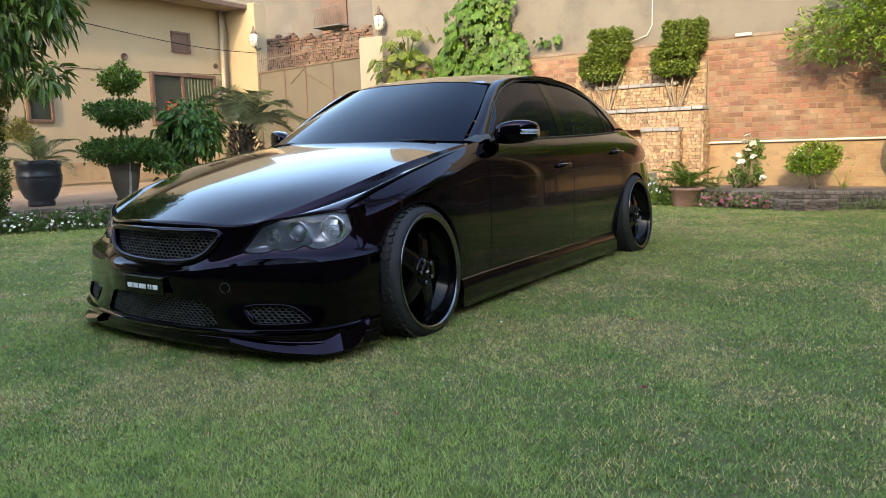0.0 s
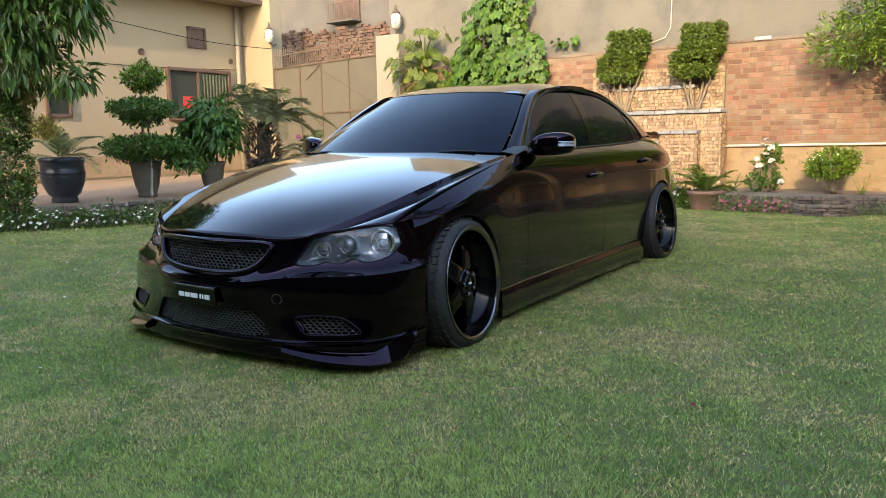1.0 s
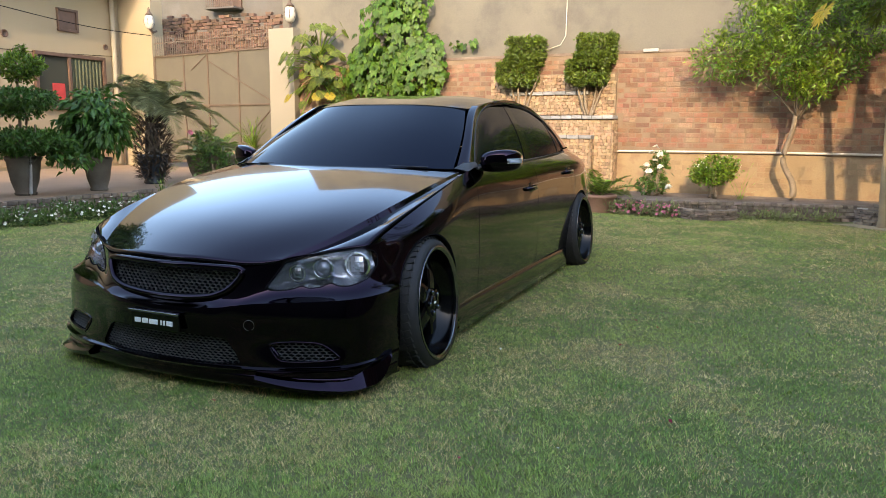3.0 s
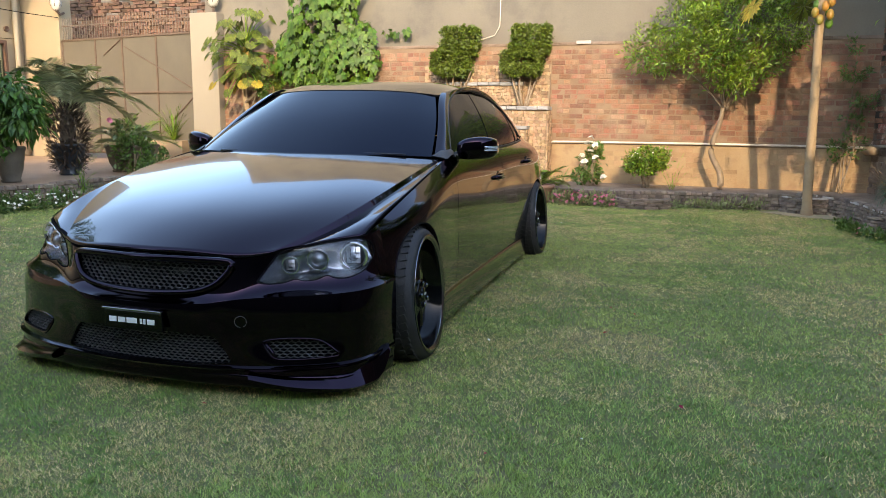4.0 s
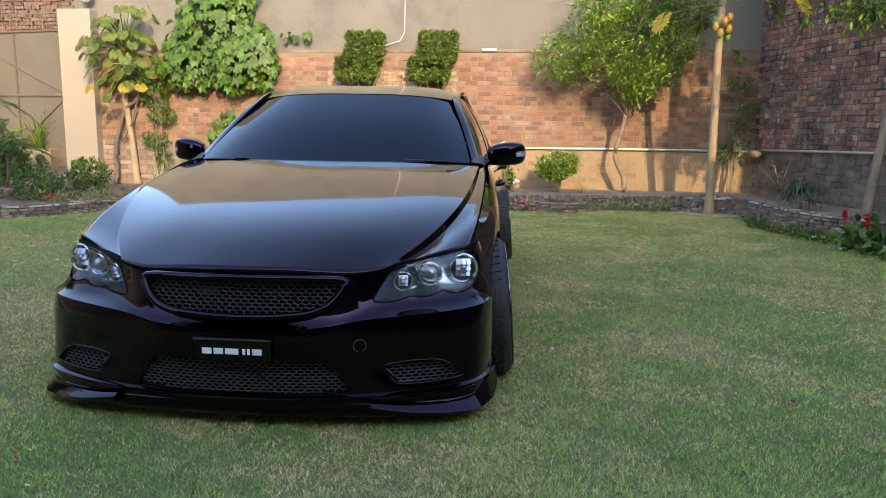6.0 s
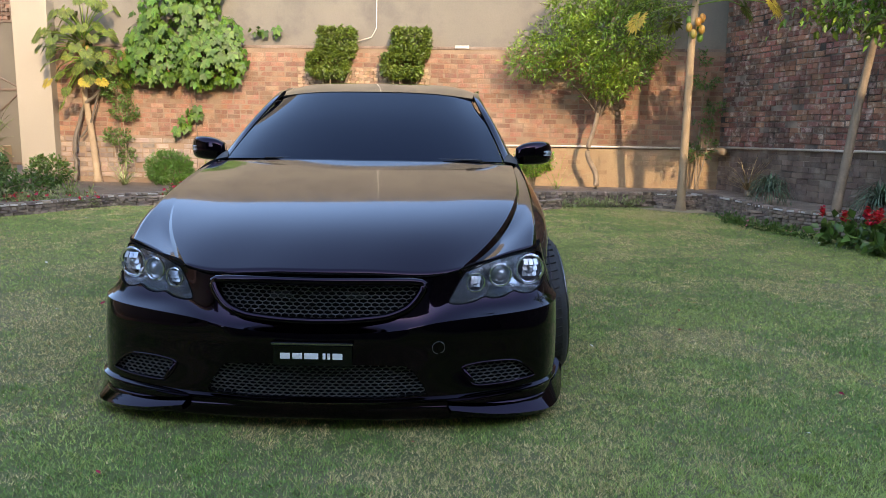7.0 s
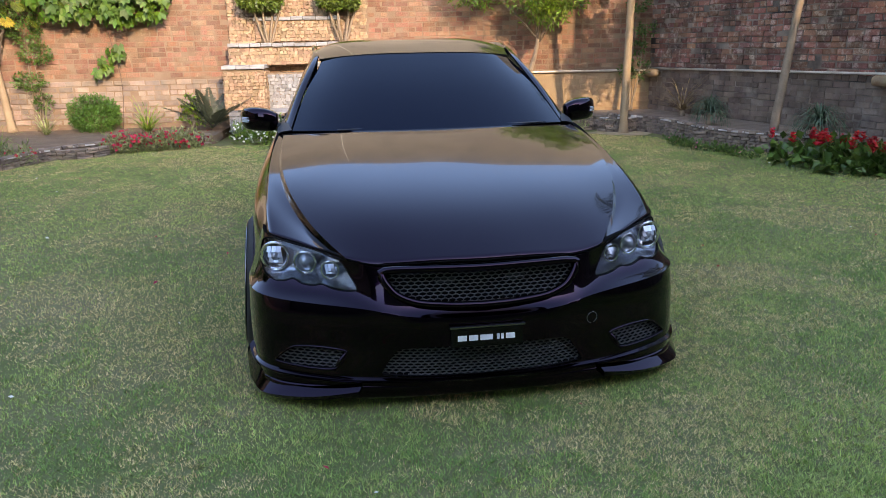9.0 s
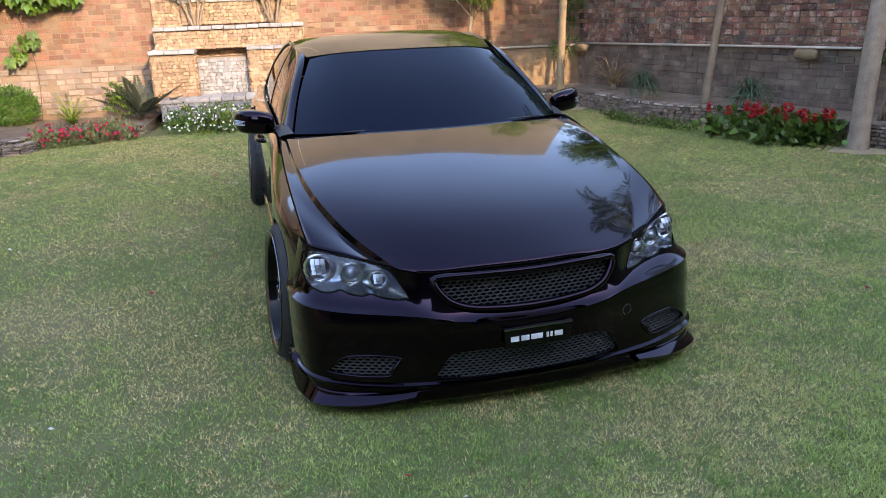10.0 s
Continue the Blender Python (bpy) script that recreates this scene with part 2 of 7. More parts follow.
M_CURTAIN = mat("curtain_green", (0.075, 0.08, 0.04), 0.85, second=(0.055, 0.055, 0.03), scale=8, fine=60, bump=0.1)
M_RED = mat("red_cloth", (0.45, 0.04, 0.04), 0.8, bump=0.1)
M_BRICK_FAR = mat("brick_brown", (0.20, 0.105, 0.07), 0.95, second=(0.13, 0.075, 0.055), scale=2, fine=16, bump=0.8, spread=0.25, dist=0.05)
M_BRICK_RUIN = mat("brick_ruin", (0.14, 0.075, 0.05), 0.95, second=(0.09, 0.055, 0.04), scale=3, fine=30, bump=0.5, spread=0.2, rnd=0.35)
M_BUSH = leaf_mat("leaf_bush", (0.045, 0.125, 0.016), (0.075, 0.17, 0.025), 0.25, 0.45, 0.35)
M_PAPAYA = leaf_mat("leaf_papaya", (0.075, 0.115, 0.013), (0.14, 0.165, 0.02), 0.3, 0.5, 0.5)
M_IRON = mat("iron_rust", (0.07, 0.048, 0.04), 0.7, second=(0.12, 0.075, 0.05), scale=20, fine=90, bump=0.2)
M_GLOBE = plain("lamp_globe", (0.46, 0.44, 0.39), 0.25)
M_CONCRETE = mat("concrete_far", (0.111, 0.095, 0.080), 0.95, second=(0.076, 0.068, 0.061), scale=0.8, fine=30, bump=0.2, stain=(0.119, 0.111, 0.111), stain_scale=0.9, stain_amount=0.6)
M_HEDGE = leaf_mat("leaf_box", (0.07, 0.115, 0.014), (0.12, 0.165, 0.021), 0.22, 0.4, 0.5)
M_VINE = leaf_mat("leaf_vine", (0.072, 0.150, 0.010), (0.045, 0.105, 0.010), 0.3, 0.55, 0.45)
M_CITRUS = leaf_mat("leaf_citrus", (0.08, 0.165, 0.016), (0.175, 0.26, 0.027), 0.25, 0.4, 0.6)
M_DARKLEAF = leaf_mat("leaf_dark", (0.055, 0.115, 0.02), (0.085, 0.16, 0.028), 0.25, 0.35, 0.4)
M_PALM = leaf_mat("leaf_palm", (0.20, 0.24, 0.09), (0.28, 0.31, 0.13), 0.25, 0.5, 0.4)
M_PALM_LIGHT = leaf_mat("leaf_date_palm", (0.19, 0.22, 0.10), (0.26, 0.28, 0.14), 0.25, 0.5, 0.35)
M_YELLOW = leaf_mat("leaf_yellow", (0.38, 0.28, 0.03), (0.30, 0.25, 0.04), 0.35, 0.5, 0.3)
M_CROTON = leaf_mat("leaf_croton", (0.42, 0.34, 0.09), (0.26, 0.24, 0.07), 0.3, 0.5, 0.3)
M_AGAVE = leaf_mat("leaf_agave", (0.05, 0.10, 0.055), (0.085, 0.14, 0.075), 0.2, 0.5, 0.4)
M_WHITEFL = leaf_mat("petal_white", (0.8, 0.78, 0.7), (0.72, 0.7, 0.6), 0.3, 0.6, 0.1)
M_PINKFL = leaf_mat("petal_pink", (0.62, 0.12, 0.22), (0.7, 0.25, 0.3), 0.3, 0.6, 0.25)
M_REDFL = leaf_mat("petal_red", (0.62, 0.014, 0.016), (0.48, 0.010, 0.024), 0.3, 0.6, 0.2)
M_CRIMSON = leaf_mat("petal_crimson", (0.42, 0.012, 0.03), (0.5, 0.02, 0.05), 0.3, 0.6, 0.3)
M_FRUIT = mat("papaya_fruit", (0.36, 0.16, 0.03), 0.5, second=(0.12, 0.15, 0.03), scale=8, fine=60, bump=0.05)
M_BARK_BROWN = mat("bark_brown", (0.15, 0.11, 0.075), 0.92, second=(0.10, 0.072, 0.05), scale=8, fine=60, bump=0.5, spread=0.15)
M_BARK_DARK = mat("bark_dark", (0.055, 0.042, 0.032), 0.95, second=(0.09, 0.065, 0.045), scale=9, fine=60, bump=0.5, rnd=0.4)
M_DRYLEAF = leaf_mat("leaf_dry", (0.34, 0.24, 0.12), (0.25, 0.17, 0.08), 0.2, 0.8, 0.3)
M_RENDER = mat("house_render", (0.10, 0.09, 0.075), 0.9, second=(0.07, 0.065, 0.055), scale=1.0, fine=30, bump=0.1)


# ---------------------------------------------------------------- building tools
def mesh_from(name, verts, faces, material=None, smooth=False):
    me = bpy.data.meshes.new(name)
    me.from_pydata([tuple(v) for v in verts], [], faces)
    if material:
        me.materials.append(material)
    if smooth:
        me.shade_smooth()
    me.update()
    return me


def part(name, bm, material, parent=None, label="", smooth=False):
    """Link a bmesh (or a mesh) as ONE object, under a thing or a part where one is given."""
    if isinstance(bm, bpy.types.Mesh):
        me = bm
    else:
        me = bpy.data.meshes.new(name)
        bm.to_mesh(me)
        bm.free()
    if material and not me.materials:
        me.materials.append(material)
    if smooth:
        me.shade_smooth()
    ob = new(name, me)
    if parent:
        ob.parent = parent
    if label:
        ob["label"] = label
    return ob


def thing(name, label, category, at=(0, 0, 0), group="", kind="", turn=0.0):
    ob = new(name)
    ob.empty_display_size = 0.1
    ob.matrix_basis = pose(*at, 0, 0, turn)
    return tagged(ob, label, category, group, kind)


def box(bm, c, s, bevel=0.0, m=None):
    """A box of size s at centre c, with bevelled edges; m turns it in place."""
    mat4 = Matrix.Translation(c) @ (m or Matrix()) @ Matrix.Diagonal((*s, 1))
    r = bmesh.ops.create_cube(bm, size=1.0, matrix=mat4)
    if bevel:
        es = list({e for v in r["verts"] for e in v.link_edges})
        bmesh.ops.bevel(bm, geom=es, offset=bevel, segments=2, affect='EDGES', profile=0.6)
    return r["verts"]


def boxes(*rows, bevel=0.0):
    bm = bmesh.new()
    for c, s in rows:
        box(bm, c, s, bevel)
    return bm


def lathe(bm, prof, seg=24, c=(0, 0, 0), cap=True):
    """Turn a profile of (radius, z) about z."""
    rings = []
    for r, z in prof:
        rings.append([bm.verts.new((c[0] + r * math.cos(2 * math.pi * k / seg), c[1] + r * math.sin(2 * math.pi * k / seg), c[2] + z)) for k in range(seg)])
    for a, b in zip(rings, rings[1:]):
        for k in range(seg):
            bm.faces.new((a[k], a[(k + 1) % seg], b[(k + 1) % seg], b[k]))
    if cap:
        bm.faces.new(list(reversed(rings[0])))
        bm.faces.new(rings[-1])
    return bm


def tube(bm, pts, radii, seg=8, cap=True):
    """A round limb along points, with a radius at each."""
    pts = [Vector(p) for p in pts]
    if not hasattr(radii, "__len__"):
        radii = [radii] * len(pts)
    radii = [float(r) for r in radii]
    rings = []
    up = Vector((0, 0, 1))
    for i, p in enumerate(pts):
        d = (pts[min(i + 1, len(pts) - 1)] - pts[max(i - 1, 0)]).normalized()
        s = d.cross(up)
        if s.length < 0.05:
            s = d.cross(Vector((1, 0, 0)))
        s.normalize()
        t = s.cross(d)
        rings.append([bm.verts.new(p + radii[i] * (s * math.cos(2 * math.pi * k / seg) + t * math.sin(2 * math.pi * k / seg))) for k in range(seg)])
    for a, b in zip(rings, rings[1:]):
        for k in range(seg):
            bm.faces.new((a[k], a[(k + 1) % seg], b[(k + 1) % seg], b[k]))
    if cap and seg > 2:
        bm.faces.new(list(reversed(rings[0])))
        bm.faces.new(rings[-1])
    return bm


def spline(pts, n):
    """n points, evenly by parameter, on a smooth curve through pts (any dimension)."""
    P = np.array(pts, float)
    k = len(P)
    if k == 2:
        t = np.linspace(0, 1, n)[:, None]
        return P[0] * (1 - t) + P[1] * t
    d = np.linalg.norm(np.diff(P, axis=0), axis=1) ** 0.5
    d[d == 0] = 1e-6
    T = np.concatenate(([0], np.cumsum(d)))
    h = np.diff(T)
    A = np.zeros((k, k))
    R = np.zeros((k, P.shape[1]))
    A[0, 0] = A[-1, -1] = 1
    for i in range(1, k - 1):
        A[i, i - 1], A[i, i], A[i, i + 1] = h[i - 1], 2 * (h[i - 1] + h[i]), h[i]
        R[i] = 6 * ((P[i + 1] - P[i]) / h[i] - (P[i] - P[i - 1]) / h[i - 1])
    Mm = np.linalg.solve(A, R)
    out = []
    for t in np.linspace(0, T[-1], n):
        i = min(max(int(np.searchsorted(T, t)) - 1, 0), k - 2)
        a, b = (T[i + 1] - t), (t - T[i])
        out.append(Mm[i] * a ** 3 / (6 * h[i]) + Mm[i + 1] * b ** 3 / (6 * h[i]) + (P[i] / h[i] - Mm[i] * h[i] / 6) * a + (P[i + 1] / h[i] - Mm[i + 1] * h[i] / 6) * b)
    return np.array(out)


def prism(bm, ring, z0, z1):
    """An upright solid on a ring of (x, y)."""
    lo = [bm.verts.new((x, y, z0)) for x, y in ring]
    hi = [bm.verts.new((x, y, z1)) for x, y in ring]
    n = len(ring)
    bm.faces.new(hi)
    bm.faces.new(list(reversed(lo)))
    for k in range(n):
        bm.faces.new((lo[k], lo[(k + 1) % n], hi[(k + 1) % n], hi[k]))
    bmesh.ops.recalc_face_normals(bm, faces=bm.faces)
    return bm


# ---------------------------------------------------------------- the setting
CORNER = Vector((4.76, 9.35, 0))
BACK_U = Vector((-0.9988, 0.049, 0)).normalized()      # along the back wall, away from the corner
SIDE_U = Vector((0.247, -0.969, 0)).normalized()       # along the side wall, towards the house behind
BRICK_TOP = 2.33


def back_y(x):
    return CORNER.y + (x - CORNER.x) * BACK_U.y / BACK_U.x


bm = bmesh.new()
bmesh.ops.create_grid(bm, x_segments=2, y_segments=2, size=300)
ground = tagged(part("ground", bm, M_GRASS_SOIL), "short mown lawn with dry straw-coloured patches", "lawn", kind="structure")


def wall_between(name, a, b, z0, z1, thick, material, label, side=1):
    """An upright wall whose face runs from a to b, with its thickness on the far side."""
    a, b = Vector(a), Vector(b)
    d = (b - a).normalized()
    nrm = Vector((-d.y, d.x)) * side * thick
    bm = prism(bmesh.new(), [tuple(a), tuple(b), tuple(b + nrm), tuple(a + nrm)], z0, z1)
    return tagged(part(name, bm, material), label, "wall", kind="structure")


p0, p1 = CORNER, CORNER + BACK_U * 11.2
WALL_TOP = 6.8
wall_back = wall_between("wall_back", p0.xy, p1.xy, 0, BRICK_TOP, 0.23, M_MORTAR, "old red brick garden wall with worn mortar", -1)
off = Vector((0, 0.05))
wall_upper = wall_between("wall_upper", (p0 - BACK_U * 0.5).xy + off, p1.xy + off, BRICK_TOP, WALL_TOP, 0.2, M_PLASTER, "tall stained grey-beige plastered wall above the bricks", -1)
SIDE_O = CORNER + BACK_U * 0.14                         # foot of the side wall
s1 = SIDE_O + SIDE_U * 17.5
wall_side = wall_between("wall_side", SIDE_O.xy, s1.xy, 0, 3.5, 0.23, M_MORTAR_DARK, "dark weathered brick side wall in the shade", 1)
house_behind = wall_between("wall_house_behind", (-5.2, -7.0), (9.3, -7.0), 0, 7.1, 0.3, M_RENDER, "plain grey-brown house wall closing the garden", -1)
HX = -11.5
# Unseen low wall, added to keep a gap of sky out of bumper reflections.
sky_screen = wall_between("wall_sky_screen", (-8.9, -7.0), (-5.2, -7.0), 0, 2.2, 0.3, M_RENDER, "unseen plain low wall added to screen low sky from the car", -1)
# Unseen wall, added to shade the house wall that the bumper mirrors.
shade_wing = wall_between("wall_shade_wing", (-11.5, -7.0), (-8.9, -7.0), 0, 7.1, 0.3, M_RENDER, "unseen plain grey-brown wall added to shade the near house wall", -1)
house_wall = wall_between("wall_house", (HX, -7.0), (HX, 10.9), 0, 4.2, 0.3, M_CREAM, "sunlit cream painted house wall with a stained foot", 1)
TZ = 0.3
EDGE = [(-7.4, 0.5), (-6.5, 1.9), (-5.85, 3.2), (-5.8, 4.6), (-5.3, 5.5), (-4.6, 6.1), (-4.2, 7.0), (-3.75, 7.75), (-3.0, 8.15), (-2.2, 8.4)]
edge = [tuple(p) for p in spline(EDGE, 40)]
hi_edge, lo_edge = [p for p in edge if p[1] < 5.3], [p for p in edge if p[1] >= 5.3]
bm = prism(bmesh.new(), hi_edge + [(-5.75, 5.45), (-5.78, 9.9), (-6.3, 10.2), (-6.3, 12.5), (HX, 12.5), (HX, -7), (-7.6, -7)], 0.0, TZ - 0.05)
terrace = tagged(part("terrace", bm, M_TILE), "raised terrace of pale terracotta tiles", "terrace", kind="structure")
BEDL_Z = 0.12
bm = prism(bmesh.new(), [(-5.75, 5.46)] + lo_edge + [(-2.1, 9.7), (-5.77, 9.88)], 0.0, BEDL_Z)
bed_low = tagged(part("low_bed", bm, M_SOIL), "low bed of bare brown soil between lawn and wall", "flower bed", kind="structure")
BEDR = [(0.1, 8.25), (1.0, 8.0), (2.0, 8.25), (3.0, 8.35), (3.6, 8.45), (4.0, 7.9), (4.15, 7.1), (4.2, 6.3), (4.5, 5.75), (4.9, 5.2), (5.0, 4.3), (5.3, 3.0), (5.8, 1.0)]
bedr = [tuple(p) for p in spline(BEDR, 50)]
bm = prism(bmesh.new(), bedr + [(6.72, 1.0), (4.61, 9.36), (0.1, back_y(0.1))], 0.0, 0.2)
bed = tagged(part("flower_bed", bm, M_BEDSOIL), "raised bed of dusty bare soil along the wall", "flower bed", kind="structure")
bm = bmesh.new()
box(bm, (-6.31, 9.86, 1.5), (0.57, 0.32, 3.0), 0.01)
pillar = tagged(part("gate_pillar", bm, M_CREAM_PALE), "cream painted gate pillar", "pillar", kind="structure")
bm = bmesh.new()
box(bm, (-11.0, 10.85, 2.15), (1.0, 0.35, 4.3), 0.01)
pillar2 = tagged(part("house_pillar", bm, M_CREAM), "cream painted end pillar of the house", "pillar", kind="structure")


def frame_of(u, nrm, o):
    """Wall frame: columns along, outward, up."""
    return Matrix(((u.x, nrm.x, 0, o.x), (u.y, nrm.y, 0, o.y), (0, 0, 1, 0), (0, 0, 0, 1)))


# ---------------------------------------------------------------- house, gate and what stands beyond
house = tagged(new("house_window"), "brown framed house window with a dark pane and a green curtain", "window", kind="structure")
bm = boxes(((HX + .03, 9.33, 2.62), (.10, 1.75, .07)), ((HX + .03, 9.33, 1.52), (.12, 1.75, .07)), ((HX + .03, 8.48, 2.07), (.10, .07, 1.05)), ((HX + .03, 10.17, 2.07), (.10, .07, 1.05)), ((HX + .03, 9.28, 2.07), (.08, .06, 1.05)), bevel=0.006)
part("window_frame", bm, M_WOOD_RED, house)
for y0, y1, m_ in ((8.52, 9.25, M_DARKGLASS), (9.31, 10.13, M_CURTAIN)):
    part("pane", boxes(((HX + .012, (y0 + y1) / 2, 2.07), (.012, y1 - y0, 1.03))), m_, house)
for k in range(9):
    part("curtain_fold", tube(bmesh.new(), [(HX + .02, 9.36 + k * .09, 1.58), (HX + .02, 9.36 + k * .09, 2.56)], .028, 8), M_CURTAIN, house, smooth=True)
part("red_cloth", boxes(((HX + .022, 9.0, 1.86), (.012, .30, .34))), M_RED, house)
vent = tagged(new("vent_window"), "small brown louvred vent window high on the wall", "window", kind="structure")
part("vent_frame", boxes(((HX + .02, 9.32, 3.56), (.07, .5, .05)), ((HX + .02, 9.32, 3.14), (.07, .5, .05)), ((HX + .02, 9.1, 3.35), (.07, .05, .46)), ((HX + .02, 9.55, 3.35), (.07, .05, .46)), bevel=0.005), M_WOOD_RED, vent)
part("vent_pane", boxes(((HX + .008, 9.32, 3.35), (.01, .42, .40))), M_WOOD_RED, vent)
win2 = tagged(new("side_window"), "small dark window low on the house wall", "window", kind="structure")
part("window_frame", boxes(((HX + .02, 5.97, 2.15), (.08, .5, .06)), ((HX + .02, 5.97, 1.55), (.08, .5, .06)), ((HX + .02, 5.74, 1.85), (.08, .05, .6)), ((HX + .02, 6.2, 1.85), (.08, .05, .6)), bevel=0.005), M_WOOD_RED, win2)
part("pane", boxes(((HX + .01, 5.97, 1.85), (.01, .44, .56))), M_DARKGLASS, win2)
for y, z, r in ((7.87, 2.92, .075), (10.28, 2.9, .06)):
    bm = lathe(bmesh.new(), [(r, 0), (r, .03), (r * .8, .035), (r * .75, .01), (.001, .01)], 20)
    bm.transform(Matrix.Translation((HX, y, z)) @ Euler((0, radians(90), 0)).to_matrix().to_4x4())
    tagged(part("wall_vent_hole", bm, M_WOOD_RED, smooth=True), "round dark vent hole in the cream wall", "vent")
tagged(part("drain_pipe", tube(bmesh.new(), [(HX + .09, 10.45, .3), (HX + .09, 10.45, 4.18)], .055, 12), M_CREAM_PALE, smooth=True), "cream painted drain pipe down the house wall", "pipe")
bm = boxes(((HX + .25, 1.9, 4.27), (1.0, 18.2, .14)), bevel=0.01)
tagged(part("eave", bm, M_CREAM_PALE), "concrete eave slab over the house wall", "eave", kind="structure")
tagged(part("eave_trim", boxes(((HX + .755, 1.9, 4.22), (.03, 18.2, .10)), bevel=0.006), M_WOOD_RED), "brown painted trim along the eave", "trim", kind="structure")
bm = boxes(((HX - 1.5, 1.9, 5.2), (3.0, 18.0, 1.8)))
tagged(part("wall_house_upper", bm, M_CREAM), "cream upper house storey", "wall", kind="structure")
bm = boxes(((HX + .012, 1.95, .52), (.024, 17.6, .42)))
tagged(part("baseboard_house", bm, M_MUD), "stained bare plaster foot of the house wall", "wall", kind="structure")

GATE_A, GATE_B = Vector((-10.46, 10.72, 0)), Vector((-6.62, 9.90, 0))
GATE_U = (GATE_B - GATE_A).normalized()
GATE_L = (GATE_B - GATE_A).length
GATE_M = frame_of(GATE_U, Vector((GATE_U.y, -GATE_U.x, 0)), GATE_A)
gate = thing("metal_gate", "beige sheet-metal gate with flat bars and spikes on top", "gate", (0, 0, 0))


def gate_part(name, bm, material, label=""):
    bm.transform(GATE_M)
    return part(name, bm, material, gate, label)


posts = [0.0, .27 * GATE_L, .48 * GATE_L, .73 * GATE_L, GATE_L]
for a, b in zip(posts, posts[1:]):
    gate_part("gate_panel", boxes((((a + b) / 2, 0, 1.52), (b - a - .01, .02, 2.30)), bevel=0.004), M_GATE)
for a in posts:
    gate_part("gate_upright", boxes(((a, .02, 1.53), (.035, .03, 2.32)), bevel=0.003), M_GATE_DARK)
for z in (2.68, 1.6, .40):
    gate_part("gate_rail", boxes(((GATE_L / 2, .02, z), (GATE_L, .03, .035)), bevel=0.003), M_GATE_DARK)
for ua, za, ub, zb in ((posts[1] + .25, 2.35, posts[2], 2.66), (posts[2] + .05, 2.5, posts[4], 1.62), (posts[3] - .1, .7, posts[4], 1.58)):
    gate_part("gate_brace", tube(bmesh.new(), [(ua, .022, za), (ub, .022, zb)], .012, 6), M_GATE_DARK)
for k in range(50):
    u = .03 + k * (GATE_L - .06) / 49
    gate_part("gate_spike", tube(bmesh.new(), [(u, .01, 2.68), (u, .01, 3.08), (u, .01, 3.16)], [.008, .008, .001], 5), M_GATE_DARK)
gate_part("spike_rail", boxes(((GATE_L / 2, .01, 2.97), (GATE_L, .014, .02))), M_GATE_DARK)
gate_part("gate_hinge", boxes(((GATE_L + .03, .06, 2.02), (.10, .05, .14)), bevel=0.008), M_IRON)


def globe_lamp(x, y, z, tall):
    lamp = thing("gate_lamp", "white ribbed globe lamp on an iron stem", "lamp", (x, y, z), group="gate lamps")
    part("globe", lathe(bmesh.new(), [(.03, 0), (.08, .04), (.108, .12), (.112, .18), (.088, .27), (.05, .31)], 20), M_GLOBE, lamp, smooth=True)
    for k in range(6):
        a = k * math.pi / 3
        c, s_ = math.cos(a), math.sin(a)
        part("lamp_rib", tube(bmesh.new(), [(.035 * c, .035 * s_, 0), (.111 * c, .111 * s_, .12), (.116 * c, .116 * s_, .18), (.055 * c, .055 * s_, .31)], .008, 5), M_IRON, lamp)
    part("lamp_cap", lathe(bmesh.new(), [(.085, .30), (.06, .34), (.03, .37), (.022, .44), (.004, .47)], 14), M_IRON, lamp, smooth=True)
    part("lamp_stem", tube(bmesh.new(), [(0, 0, 0), (0, 0, -.08)] if tall else [(0, 0, 0), (0, .1, -.06), (0, .2, -.02)], .025, 8), M_IRON, lamp)


globe_lamp(-10.42, 10.55, 3.27, False)
globe_lamp(-6.12, 9.75, 3.09, True)
# unfinished brick building and plastered house behind the gate
far = tagged(part("brick_building_behind", boxes(((-9.6, 14.0, 1.7), (9.0, .5, 3.4)), ((-11.5, 14.0, 3.5), (2.5, .5, .3))), M_BRICK_FAR), "unfinished brick building behind the gate", "building")
rngb = np.random.default_rng(17)
bv, bf = [], []
for j in range(24):
    for i in range(58):
        top = 4.0 + .10 * math.sin(i * .31) * math.sin(i * .13 + 1) + .06 * math.sin(i * 1.7)
        z = 2.3 + j * .085
        if z > top or rngb.random() < .03:
            continue
        c = Vector((-13.9 + (i + .5 * (j % 2)) * .19 + rngb.normal() * .01, 13.72 + rngb.normal() * .025, z))
        base = len(bv)
        for sx in (-1, 1):
            for sy in (-1, 1):
                for sz in (-1, 1):
                    bv.append(c + Vector((sx * .085, sy * .05, sz * .034 + sx * rngb.normal() * .004)))
        bf.extend([[base + q for q in f] for f in ((0, 1, 3, 2), (4, 6, 7, 5), (0, 4, 5, 1), (2, 3, 7, 6), (0, 2, 6, 4), (1, 5, 7, 3))])
tagged(part("masonry", mesh_from("masonry", bv, bf, M_BRICK_RUIN), M_BRICK_RUIN, far), kind="stuff")
plast = tagged(new("neighbour_house"), "bare stained grey plaster neighbour house with a barred balcony", "house")
part("neighbour_wall", boxes(((-14.5, 18.2, 4.0), (21.0, .4, 8.0))), M_CONCRETE, plast)
part("neighbour_wall", boxes(((-8.2, 17.4, 4.0), (2.2, 1.4, 8.0))), M_CONCRETE, plast)
bal = part("balcony", boxes(((-14.35, 17.75, 4.97), (1.2, .5, .05))), M_CONCRETE, plast)
